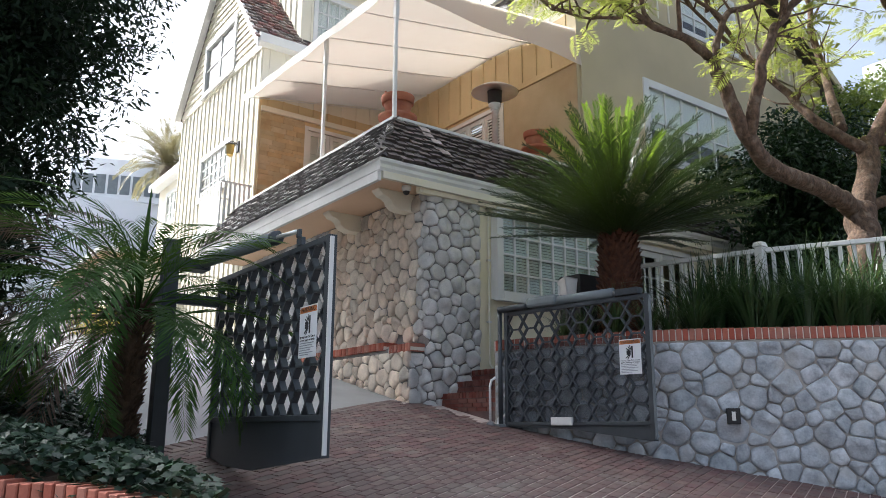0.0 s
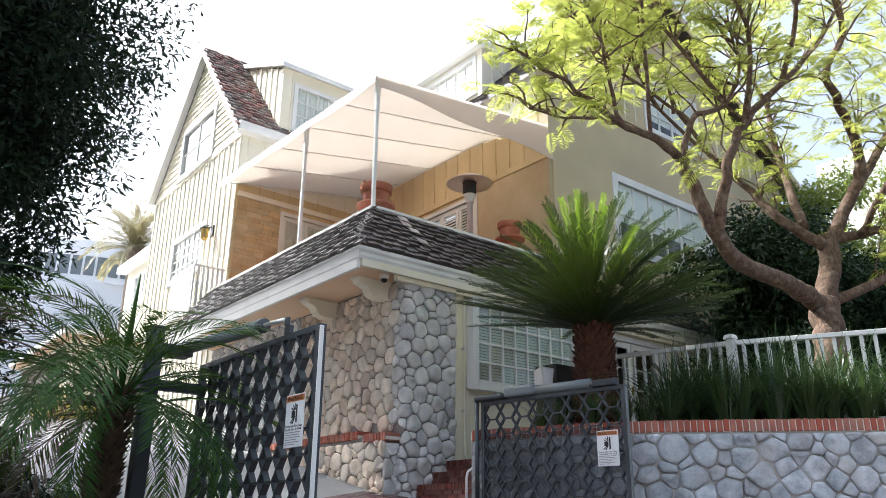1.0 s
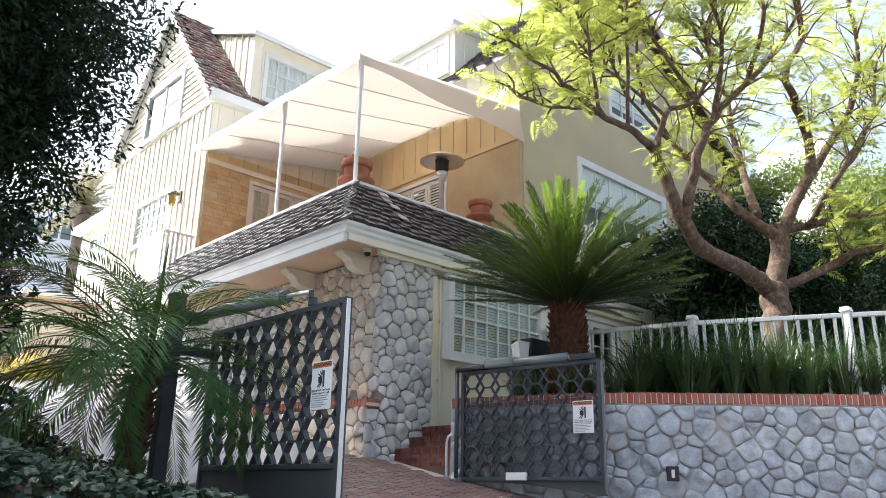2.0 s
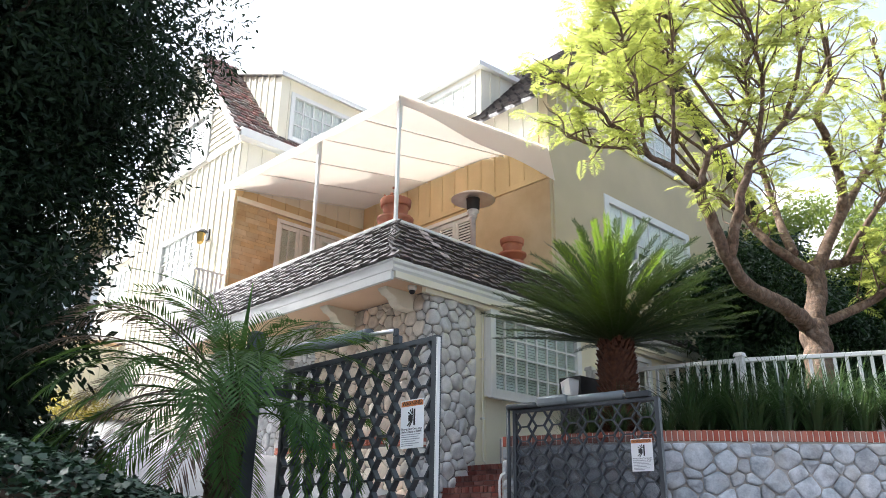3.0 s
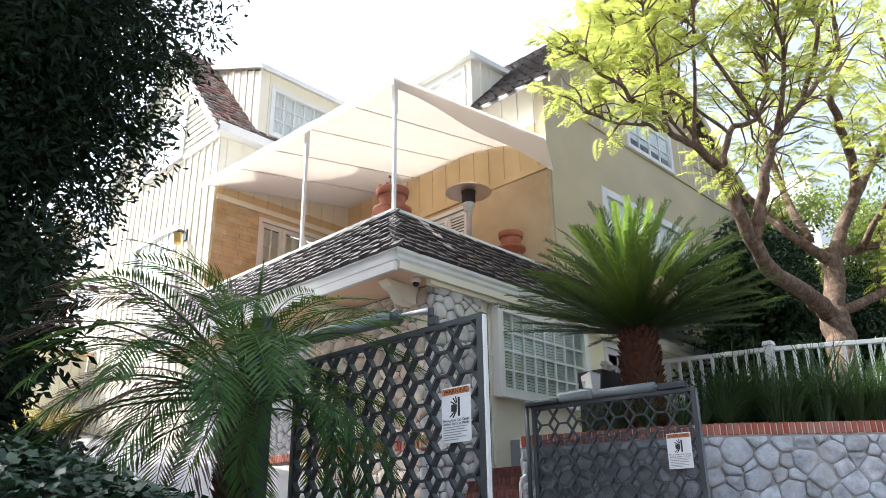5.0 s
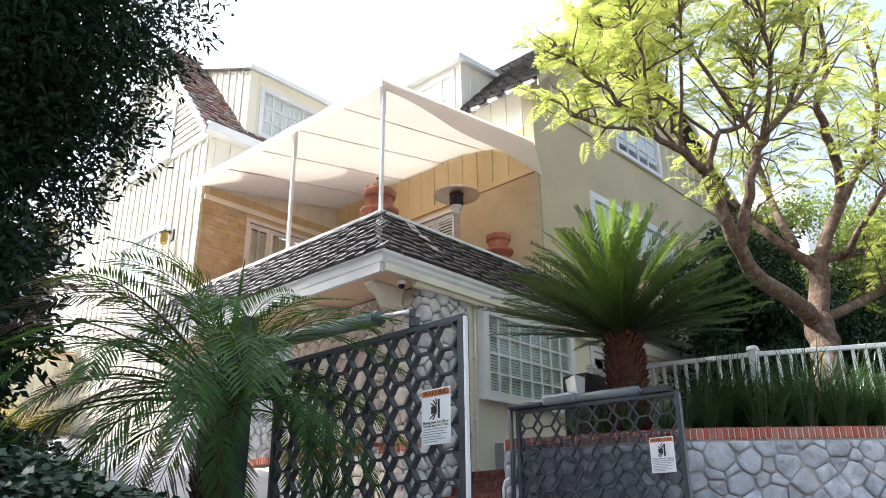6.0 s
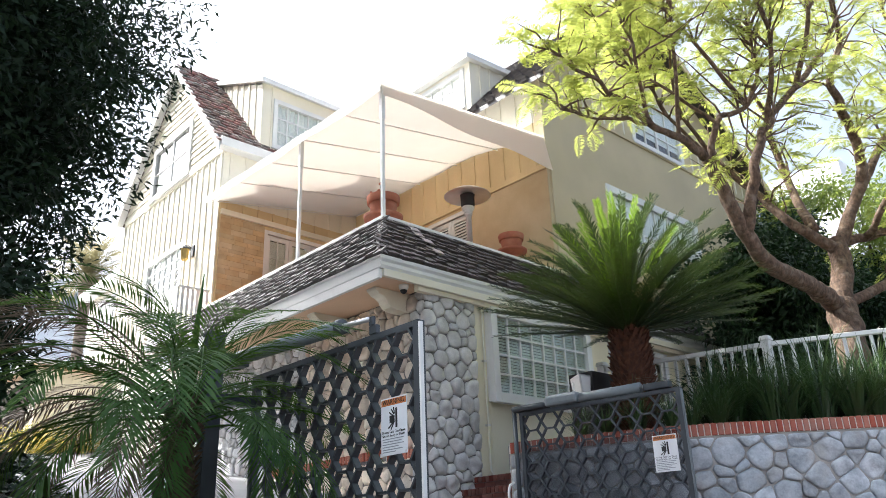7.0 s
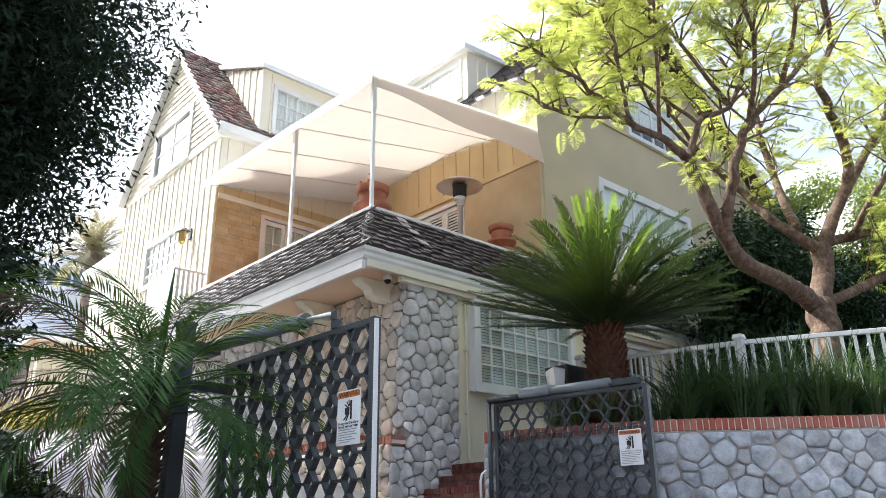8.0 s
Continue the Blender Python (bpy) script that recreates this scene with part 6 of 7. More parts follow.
# dark evergreen over the drive
dark = thing("tree", (-0.6, 11.2, 2.2), "dense dark evergreen tree overhanging the ivy bank", "tree")
g = Geo()
g.tube(smooth_line([(-0.7, 11.3, 1.6), (-0.6, 11.2, 4.0), (-0.4, 11.2, 7.0), (-0.2, 11.3, 10.5)], 4), list(np.linspace(0.3, 0.08, 13)), 10)
drng = np.random.default_rng(21)


def crown_reach(z):
    return float(np.interp(z, [2.2, 2.8, 3.2, 3.6, 4.0, 5.0, 6.0, 8.0, 11.0, 14.0], [0.5, 0.95, 1.3, 1.4, 1.4, 1.8, 2.3, 2.65, 2.7, 1.2]))


clumps = []
for k in range(1150):
    th, z = drng.uniform(0, 2 * np.pi), drng.uniform(2.2, 13.6)
    rad = crown_reach(z) * (0.2 + 0.78 * drng.random() ** 0.6) * (1 + 0.1 * math.sin(3 * th + 1.7 * z))
    p = np.array([-0.52 + rad * math.cos(th), 10.8 + 1.15 * rad * math.sin(th), z])
    clumps.append(p)
    if k % 5 == 0:
        inner = Vector((-0.4, 11.2, z - 0.7))
        g.tube([inner, inner.lerp(Vector(p), 0.5) + Vector((0, 0, 0.1)), Vector(p)], [0.06, 0.04, 0.012], 5, caps=False)
for k in range(34):
    p = np.array([drng.uniform(-0.5, 0.6), drng.uniform(7.7, 9.8), drng.uniform(2.1, 3.7)])
    clumps.append(p)
    if k % 4 == 0:
        g.tube([(-0.5, 11.2, 4.4), (-0.2, 10.0, 4.0), tuple(p)], [0.06, 0.04, 0.012], 5, caps=False)
part("trunk", g, DARK_BARK, dark, "dark trunk and boughs", smooth=True)
tagged(leaf_mass("crown", dark, DARK_LEAF, clumps, 270, 0.55, 0.13, 0.045, drng, 0.15, 0.8), "dense dark green pointed leaves", kind="stuff")
sprays = []
for k in range(260):
    z = drng.uniform(2.4, 9.5)
    th = drng.uniform(-2.2, 1.0)
    rad = (crown_reach(z) + 0.3) * drng.uniform(0.95, 1.12)
    sprays.append([-0.5 + rad * math.cos(th), 10.8 + 1.15 * rad * math.sin(th), z])
tagged(leaf_mass("outer_sprays", dark, DARK_LEAF, sprays, 85, 0.42, 0.115, 0.034, drng, 0.15, 0.7), kind="stuff")

# unseen tree, added so that its crown shades the drive and front roof
behind = thing("tree", (-2.6, 20.5, 3.2), "unseen taller dark evergreen tree added to shade the drive and roof", "tree")
g = Geo().tube(smooth_line([(-2.6, 20.6, 2.4), (-2.9, 20.5, 8.0), (-1.5, 20.0, 14.0), (0.2, 19.5, 19.6)], 4), list(np.linspace(0.4, 0.07, 13)), 10)
clumps = []
for k in range(700):
    th, z = drng.uniform(0, 2 * np.pi), drng.uniform(7.5, 20.5)
    rad = float(np.interp(z, [7.5, 10.0, 13.0, 16.0, 18.0, 20.5], [2.4, 4.3, 4.3, 3.5, 2.9, 1.4])) * (0.3 + 0.7 * drng.random() ** 0.5)
    clumps.append([-2.8 + 0.32 * (z - 10) + rad * math.cos(th), 20.5 - 0.1 * (z - 9) + rad * math.sin(th), z])
    if k % 6 == 0:
        g.tube([(-2.85 + 0.32 * (z - 10), 20.5 - 0.1 * (z - 9), z - 0.8), tuple(clumps[-1])], [0.06, 0.015], 5, caps=False)
part("trunk", g, DARK_BARK, behind, "dark trunk and boughs", smooth=True)
tagged(leaf_mass("crown", behind, DARK_LEAF, clumps, 170, 0.75, 0.16, 0.06, drng, 0.35, 0.85), "dense dark green pointed leaves", kind="stuff")

# ivy bank with its brick kerb
BANK = [(-7, 5.2), (-1.2, 4.9), (0.0, 4.75), (0.62, 4.3), (0.98, 3.6), (1.12, 2.95), (1.3, 3.1), (1.45, 4.2), (1.6, 5.2), (1.85, 6.4), (2.12, 7.3), (2.2, 9.5), (1.8, 14.0), (-7, 15)]


def in_bank(x, y):
    hit = False
    for (x0, y0), (x1, y1) in zip(BANK, BANK[1:] + BANK[:1]):
        if (y0 > y) != (y1 > y) and x < x0 + (y - y0) * (x1 - x0) / (y1 - y0):
            hit = not hit
    return hit


def bank_edge(x, y):
    best = 99.0
    for (x0, y0), (x1, y1) in zip(BANK, BANK[1:] + BANK[:1]):
        dx, dy = x1 - x0, y1 - y0
        t = max(0.0, min(1.0, ((x - x0) * dx + (y - y0) * dy) / (dx * dx + dy * dy)))
        best = min(best, math.hypot(x - x0 - t * dx, y - y0 - t * dy))
    return best


def bank_z(x, y):
    rise = 1.0 - math.exp(-bank_edge(x, y) / 0.4)
    base = 1.27 + 0.05 * (y - 4.5)
    top = float(np.interp(x, [-2.0, -0.4, 0.0, 0.3, 0.6, 1.0, 1.4, 2.0], [2.0, 1.91, 1.83, 1.7, 1.57, 1.43, 1.34, 1.34]))
    return base + max(0.0, top - base) * rise + min(0.85, (0.36 if x < 1.5 else 0.12) * max(0.0, y - 7))


bank = thing("ivy_bank", (-0.5, 6.0, 0.6), "low planted bank smothered in dark ivy", "ground cover", kind="stuff")
g = Geo()
xs, ys = np.arange(-7, 2.4, 0.25), np.arange(2.9, 15, 0.25)
index = {}
for i, x in enumerate(xs):
    for j, y in enumerate(ys):
        if in_bank(x, y):
            index[i, j] = len(g.v)
            g.v.append((x, y, bank_z(x, y) - 0.05))
for (i, j) in list(index):
    q = [(i, j), (i + 1, j), (i + 1, j + 1), (i, j + 1)]
    if all(k in index for k in q):
        g.f.append(tuple(index[k] for k in q))
part("soil", g, SOIL, bank)
irng = random.Random(4)
pts = []
while len(pts) < 34000:
    x, y = irng.uniform(-2.6, 2.3), 2.9 + 7.4 * irng.random() ** 1.25
    if in_bank(x, y):
        pts.append((x, y, bank_z(x, y) + irng.uniform(-0.05, 0.1) - (0.25 * irng.random() if bank_edge(x, y) < 0.1 else 0)))
# each ivy leaf: a five-lobed plate
k = len(pts)
nr = np.random.default_rng(9)
p = np.array(pts)
yaw = nr.uniform(0, 2 * np.pi, k)
ax = np.stack([np.cos(yaw), np.sin(yaw), nr.normal(0, 0.35, k)], -1)
ax = unit(ax)
nz = unit(np.stack([nr.normal(0, 0.6, k), nr.normal(-0.3, 0.6, k), np.ones(k)], -1))
ay = unit(np.cross(nz, ax))
size = nr.uniform(0.022, 0.05, k)[:, None]
shape = [(-0.35, 0.0), (-0.5, 0.55), (0.1, 0.45), (0.35, 0.75), (1.0, 0.0), (0.35, -0.75), (0.1, -0.45), (-0.5, -0.55)]
vs = [p + ax * size * u + ay * size * v - nz * size * 0.25 * (abs(v)) for u, v in shape]
f = np.stack([np.arange(k) + q * k for q in range(8)], 1)
ivy = new("ivy_leaves", array_mesh("ivy_leaves", np.concatenate(vs) - np.array(bank.location), f, IVY_LEAF))
ivy.parent = bank
kerb = thing("brick_kerb", (0.6, 4.2, 0.4), "low curved red brick planter kerb", "kerb")
K = [Vector(q) for q in BANK[0:7]]


def curve_at(s, line=smooth_line([(*q, 0) for q in K], 8)):
    total = 0.0
    for a, b in zip(line, line[1:]):
        l = (b - a).length
        if total + l >= s:
            d = (b - a).normalized()
            return a.lerp(b, (s - total) / l), d
        total += l
    return None


g = Geo()
ring, s = [], 3.0
while curve_at(s):
    q, d = curve_at(s)
    ring.append((q.x, q.y, d.x, d.y))
    s += 0.15
for x, y, dx, dy in ring:
    nx, ny = dy, -dx
    zt = bank_z(x, y) - 0.045
    g.v += [(x, y, float(ground_z(x, y)) - 0.2), (x, y, zt), (x - nx * 0.2, y - ny * 0.2, zt), (x - nx * 0.2, y - ny * 0.2, float(ground_z(x, y)) - 0.2)]
for i in range(len(ring) - 1):
    for k in range(4):
        a, b = 4 * i + k, 4 * i + (k + 1) % 4
        g.f.append((a, b, b + 4, a + 4))
kerb_core = part("core", g, PAVER_JOINED, kerb)

# strap-leaved clumps along the bed
srng = np.random.default_rng(13)


def strap_mesh(n_leaves, height):
    a = srng.uniform(0, 2 * np.pi, n_leaves)
    lean = 0.12 + 0.95 * srng.random(n_leaves) ** 0.9
    ln = height * srng.uniform(0.6, 1.25, n_leaves)
    vs, fs = [], []
    side = np.stack([-np.sin(a), np.cos(a), np.zeros(n_leaves)], -1)
    out = np.stack([np.cos(a), np.sin(a), np.zeros(n_leaves)], -1)
    root = srng.uniform(0.01, 0.14, n_leaves)
    stations = np.linspace(0, 1, 7)
    for t in stations:
        c = out * (root + ln * lean * (0.25 * t + 0.6 * t ** 2.2))[:, None] + np.array([0, 0, 1.0]) * (ln * (t - 0.5 * lean * t ** 2.6))[:, None]
        w = 0.0095 * (1 - 0.9 * t ** 3)
        vs += [c + side * w, c - side * w]
    i = np.arange(n_leaves)
    for j in range(6):
        q = 2 * j * n_leaves
        fs.append(np.stack([i + q, i + q + n_leaves, i + q + 3 * n_leaves, i + q + 2 * n_leaves], 1))
    return array_mesh("leaves", np.concatenate(vs), np.concatenate(fs), STRAP_LEAF)


straps = [strap_mesh(n, h) for n, h in ((140, 1.15), (120, 1.4), (150, 1.0), (130, 1.25))]
k = 0
for s, back in [(s, b) for s in np.arange(3.35, 8.6, 0.36) for b in (0.5, 1.0)] + [(2.7, 0.95), (3.05, 0.8)]:
    p, n = on_wall(s + srng.normal(0, 0.06))
    q = p - n * (back + srng.normal(0, 0.05))
    plant = thing("strap_leaf_plant", (q.x, q.y, 2.64), "clump of long arching strap leaves in the raised bed", "plant", "strap-leaf clumps")
    ob = new("leaves", straps[k % 4])
    ob.parent = plant
    ob.matrix_basis = Matrix.Rotation(srng.uniform(0, 6.28), 4, "Z") @ Matrix.Scale(srng.uniform(0.8, 1.15), 4)
    k += 1

# low tufts round the foot of the sago palm
for x, y, scale in ((7.5, 7.05, 0.5), (7.56, 6.62, 0.55), (7.66, 6.2, 0.55), (7.95, 6.1, 0.5), (8.15, 5.85, 0.6), (7.42, 7.4, 0.42)):
    plant = thing("strap_leaf_plant", (x, y, 2.64), "low dark tuft of strap leaves at the sago palm's foot", "plant", "strap-leaf clumps")
    ob = new("leaves", straps[k % 4])
    ob.parent = plant
    ob.matrix_basis = Matrix.Rotation(srng.uniform(0, 6.28), 4, "Z") @ Matrix.Scale(scale, 4)
    k += 1


# hedges and far greenery
def hedge(name, place, size, count, label, material, leaf, per=200, seed=1):
    r = np.random.default_rng(seed)
    x, y, z = place
    ob = thing(name, (x, y, z), label, "bush" if name == "bush" else "hedge", kind="")
    c = r.uniform(-1, 1, (count, 3))
    c[:, 2] = r.uniform(0, 1, count)
    lump = 1 + 0.1 * np.sin(5 * c[:, 0] + 3 * c[:, 1])
    cs = np.stack([x + c[:, 0] * size[0], y + c[:, 1] * size[1], z + c[:, 2] * size[2] * lump], -1)
    tagged(leaf_mass("foliage", ob, material, cs, per, 0.5, leaf, leaf * 0.38, r, 0.3), kind="stuff")
    for k in range(5):
        bx, by = x + r.uniform(-0.7, 0.7) * size[0], y + r.uniform(-0.7, 0.7) * size[1]
        part("stem", Geo().tube([(bx, by, z - 0.3), (bx + 0.1, by, z + 0.5 * size[2]), (bx, by + 0.1, z + 0.85 * size[2])], [0.07, 0.05, 0.02], 6), DARK_BARK, ob)
    return ob


hedge("hedge", (17.0, 7.9, 2.6), (3.6, 1.2, 4.75), 430, "tall dark green hedge behind the tree", HEDGE_LEAF, 0.14, 300, 2)
hedge("hedge", (18.6, 4.8, 2.6), (2.0, 2.8, 4.1), 330, "loose green shrubbery at the garden end", HEDGE_LEAF, 0.13, 220, 3)
hedge("bush", (5.3, 22.3, 4.0), (1.0, 0.4, 0.6), 26, "yellow-leaved flowering bush by the drive", YELLOW_LEAF, 0.09, 160, 4)
hedge("hedge", (21.4, 7.0, 4.0), (2.0, 3.2, 6.4), 420, "bright yellow-green foliage beyond the hedge", GARDEN_LEAF, 0.15, 210, 5)

# ---- distance ----
garage = thing("outbuilding", (6.0, 25.0, 4.2), "cream flat-roofed garage with vertical boards at the head of the drive", "building")
part("wall", Geo().box(5.15, 6.88, 23.3, 23.5, 3.6, 6.38), CREAM, garage)
part("wall", Geo().box(5.15, 5.35, 23.5, 29.6, 3.6, 6.38), CREAM, garage)
for x in np.arange(5.3, 6.85, 0.24):
    part("batten", Geo().box(x - 0.02, x + 0.02, 23.27, 23.3, 3.8, 6.36), CREAM, garage)
part("door", Geo().box(5.1, 5.148, 23.95, 29.2, 4.0, 6.2), DARK_BARK, garage, "dark brown timber garage door")
for y in np.arange(23.6, 23.9, 0.24):
    part("batten", Geo().box(5.12, 5.15, y - 0.02, y + 0.02, 3.8, 6.36), CREAM, garage)
part("soffit", Geo().box(4.85, 6.88, 22.95, 29.9, 6.385, 6.42), PEACH, garage, "tan boarded soffit")
part("roof", Geo().box(4.8, 6.88, 22.9, 30.0, 6.425, 6.58), WHITE, garage, "flat roof with a white fascia", bevel=0.02)
back = thing("rear_wing", (8.2, 25.5, 4.2), "cream rear wing with a small paned window", "building")
rear_wall = part("wall", wall_slab("w", 7.7, 23.24, 28.0, 6.4, 10.0, 0.2, ((25.5, 27.0, 8.5, 9.5),)), CREAM, back)
window(back, "w", 7.7, 25.5, 27.0, 8.5, 9.5, 4, 3, 0.12, (2,), "white paned window", shade=1.0)
part("roof", Geo().prism([(7.4, 23.24, 9.95), (9.5, 23.24, 11.6), (9.5, 28.2, 11.6), (7.4, 28.2, 9.95)], [(7.4, 23.24, 10.1), (9.5, 23.24, 11.75), (9.5, 28.2, 11.75), (7.4, 28.2, 10.1)]), SHINGLE_JOINED, back)
part("fascia", Geo().box(7.35, 7.395, 23.24, 28.2, 9.88, 10.12), WHITE, back)
part("soffit", Geo().box(7.41, 7.69, 23.24, 28.2, 9.9, 9.94), WHITE, back)

modern = thing("modern_building", (14, 66, 5), "white modern building with a curved ribbon of windows", "building")
part("body", Geo().box(2, 30, 64, 80, 4, 19.5), FAR_WHITE, modern)
g = Geo()
arc = [(x, 66 - 3.0 * math.sin(math.pi * (x - 11) / 20)) for x in np.linspace(11, 31, 24)]
g.prism([(x, y, 19.5) for x, y in arc] + [(31, 80, 19.5), (11, 80, 19.5)], [(x, y, 23.0) for x, y in arc] + [(31, 80, 23.0), (11, 80, 23.0)])
ribbon = part("upper_floor", g, FAR_WHITE, modern)
for (x0, y0), (x1, y1) in zip(arc, arc[1:]):
    d = Vector((x1 - x0, y1 - y0))
    n = Vector((d.y, -d.x)).normalized() * 0.06
    a, b = Vector((x0, y0)) + d * 0.1, Vector((x0, y0)) + d * 0.9
    part("window", Geo().prism([(a.x + n.x, a.y + n.y, 20.0), (b.x + n.x, b.y + n.y, 20.0), (b.x + n.x, b.y + n.y, 21.6), (a.x + n.x, a.y + n.y, 21.6)],
                               [(a.x, a.y, 20.0), (b.x, b.y, 20.0), (b.x, b.y, 21.6), (a.x, a.y, 21.6)]), GREY_ENAMEL, ribbon, "dark blue-grey window")
part("low_block", Geo().box(-6, 7, 50, 60, 4, 12.5), FAR_WHITE, modern)
right_block = thing("distant_building", (49, 17.5, 4), "pale distant building beyond the garden", "building")
part("body", Geo().box(46, 52, 15.5, 20, 4, 23), FAR_WHITE, right_block)
for k in range(2):
    for j in range(3):
        part("window", Geo().box(45.9, 46, 16.3 + 2.1 * k, 17.0 + 2.1 * k, 13.4 + 3.6 * j, 14.4 + 3.6 * j), SLAT, right_block)

# tall date palm behind the house
prng = np.random.default_rng(31)
tall = thing("date_palm", (11.8, 42.0, 5.5), "tall sunlit date palm behind the house", "palm")
part("trunk", Geo().tube([(11.8, 42.0, 5.0), (11.8, 42.0, 11.0), (11.85, 42.0, 14.2), (11.85, 42.0, 15.6)], [0.28, 0.26, 0.3, 0.5], 12), PALM_HAZE_BARK, tall, smooth=True)
big_frond = [frond_mesh("frond", PALM_DRY, 3.9, 60, 0.6, 0.04, r, b, 0.25, prng, c) for r, b, c in ((0.45, 0.8, 0.1), (0.4, 0.95, -0.1), (0.5, 0.65, 0.0))]
for k in range(54):
    place_frond("frond", big_frond[k % 3], tall, Vector((0.05, 0, 10.0)), k * 2.4, math.radians(-30 + 100 * k / 54), 0, prng.uniform(0.68, 0.9))

# ---- stones, bricks, pavers and shingles ----
def cells(u0, u1, v0, v1, size, rng, tall=1.0):
    """Polygons that fill a rectangle like laid fieldstones of mixed sizes."""
    pts, radii = [], []
    for share, r in ((0.55, 0.62), (0.5, 0.5), (0.6, 0.38), (0.9, 0.25)):
        r *= size
        tries = int(60 * share * (u1 - u0) * (v1 - v0) / (r * r))
        for _ in range(min(tries, 9000)):
            u, v = rng.uniform(u0, u1), rng.uniform(v0, v1)
            if all(((u - p[0]) / 1.15) ** 2 + ((v - p[1]) / tall / 0.92) ** 2 > (0.88 * (r + q)) ** 2 for p, q in zip(pts, radii)):
                pts.append((u, v))
                radii.append(r)
                if share < 0.9 and rng.random() > 0.985:
                    break
    polys = []
    P = np.array(pts)
    for i, p in enumerate(pts):
        poly = [(u0, v0), (u1, v0), (u1, v1), (u0, v1)]
        near = np.argsort(((P - P[i]) ** 2).sum(1))[1:26]
        for j in near:
            q = pts[j]
            nx, ny = q[0] - p[0], q[1] - p[1]
            share = 0.5 + 0.5 * (radii[i] ** 2 - radii[j] ** 2) / (nx * nx + ny * ny)
            mx, my = p[0] + share * nx, p[1] + share * ny
            cut = []
            for a, b in zip(poly, poly[1:] + poly[:1]):
                da, db = (a[0] - mx) * nx + (a[1] - my) * ny, (b[0] - mx) * nx + (b[1] - my) * ny
                if da <= 0:
                    cut.append(a)
                if da * db < 0:
                    t = da / (da - db)
                    cut.append((a[0] + t * (b[0] - a[0]), a[1] + t * (b[1] - a[1])))
            poly = cut
            if len(poly) < 3:
                break
        if len(poly) >= 3:
            polys.append(poly)
    return polys


def stone(geo, poly, where, gap, deep, rng):
    """One bulging stone: poly in wall coordinates, where(u, v, d) gives the world."""
    c = np.mean(poly, 0)
    area = 0.5 * abs(sum(a[0] * b[1] - b[0] * a[1] for a, b in zip(poly, poly[1:] + poly[:1])))
    r = math.sqrt(area)
    if r < 0.035:
        return False
    ring = []
    for a, b in zip(poly, poly[1:] + poly[:1]):
        l = math.hypot(b[0] - a[0], b[1] - a[1])
        if l > 0.3 * r:
            ring += [(a[0] * (1 - s) + b[0] * s, a[1] * (1 - s) + b[1] * s) for s in (0.15, 0.85)]
        else:
            ring.append(((a[0] + b[0]) / 2, (a[1] + b[1]) / 2))
    ring = [q for a, b in zip(ring, ring[1:] + ring[:1]) for q in ((a[0] * 0.75 + b[0] * 0.25, a[1] * 0.75 + b[1] * 0.25), (a[0] * 0.25 + b[0] * 0.75, a[1] * 0.25 + b[1] * 0.75))]
    ring = [(x + rng.gauss(0, 0.012 * r), y + rng.gauss(0, 0.012 * r)) for x, y in ring]
    ring = [((a[0] + b[0]) / 2, (a[1] + b[1]) / 2) for a, b in zip(ring, ring[1:] + ring[:1])]
    ring = [(c[0] + (p[0] - c[0]) * (1 - gap / r), c[1] + (p[1] - c[1]) * (1 - gap / r)) for p in ring]
    n = len(ring)
    tu, tv = rng.gauss(0, 0.09), rng.gauss(0, 0.09)
    k = len(geo.v)
    for scale, d in ((1.0, -0.01), (0.98, deep * 0.42), (0.92, deep * 0.74), (0.8, deep * 0.92), (0.5, deep), (0.2, deep * 1.02)):
        for p in ring:
            u, v = c[0] + (p[0] - c[0]) * scale, c[1] + (p[1] - c[1]) * scale
            dd = d + (tu * (p[0] - c[0]) + tv * (p[1] - c[1])) * (scale < 1) + rng.gauss(0, deep * 0.025)
            geo.v.append(where(u, v, dd))
    for j in range(5):
        for i in range(n):
            a, b = k + j * n + i, k + j * n + (i + 1) % n
            geo.f.append((a, b, b + n, a + n))
    geo.f.append(tuple(k + 5 * n + i for i in range(n)))
    return True


def stonework(parent, where, u0, u1, v0, v1, size, seed, gap=0.007, deep=0.034, limit=300, tall=1.0, keep=None, material=STONE):
    rng = random.Random(seed)
    rest, made = Geo(), 0
    for poly in cells(u0, u1, v0, v1, size, rng, tall):
        c = np.mean(poly, 0)
        if keep and not keep(*c):
            continue
        if made < limit:
            g = Geo()
            if stone(g, poly, where, gap, deep * rng.uniform(0.8, 1.25), rng):
                part("stone", g, material(c[0]) if callable(material) else material, parent, smooth=True)
                made += 1
        else:
            stone(rest, poly, where, gap, deep, rng)
    if rest.f:
        part("stonework", rest, STONE_JOINED if material is STONE else STONE_BOUNCE_LIT if callable(material) else material, parent, smooth=True, kind="stuff")


def west_face(u, v, d):
    return (W_STONE - d, u, v)


def corner_face(u, v, d, r=0.05):
    """Both faces unrolled: u < 0 runs along the west wall, u > 0 along the south wall, round a soft corner."""
    arc = r * math.pi / 4
    if u < -arc:
        return (W_STONE - d, S_STONE + r - u - arc, v)
    if u > arc:
        return (W_STONE + r + u - arc, S_STONE - d, v)
    a = (u + arc) / (2 * arc) * math.pi / 2
    return (W_STONE + r - math.cos(a) * (r + d), S_STONE + r - math.sin(a) * (r + d), v)


# bounce-tinted stones on the west side, neutral ones round the corner
stonework(west_core, corner_face, -3.24, 0.97, 1.75, 5.18, 0.2, 3, 0.009, 0.05, limit=300, tall=1.25, keep=lambda u, v: u > -0.14 or v > 2.84, material=lambda u: STONE_BOUNCE_LIT if u < -0.3 else STONE_CORNER)
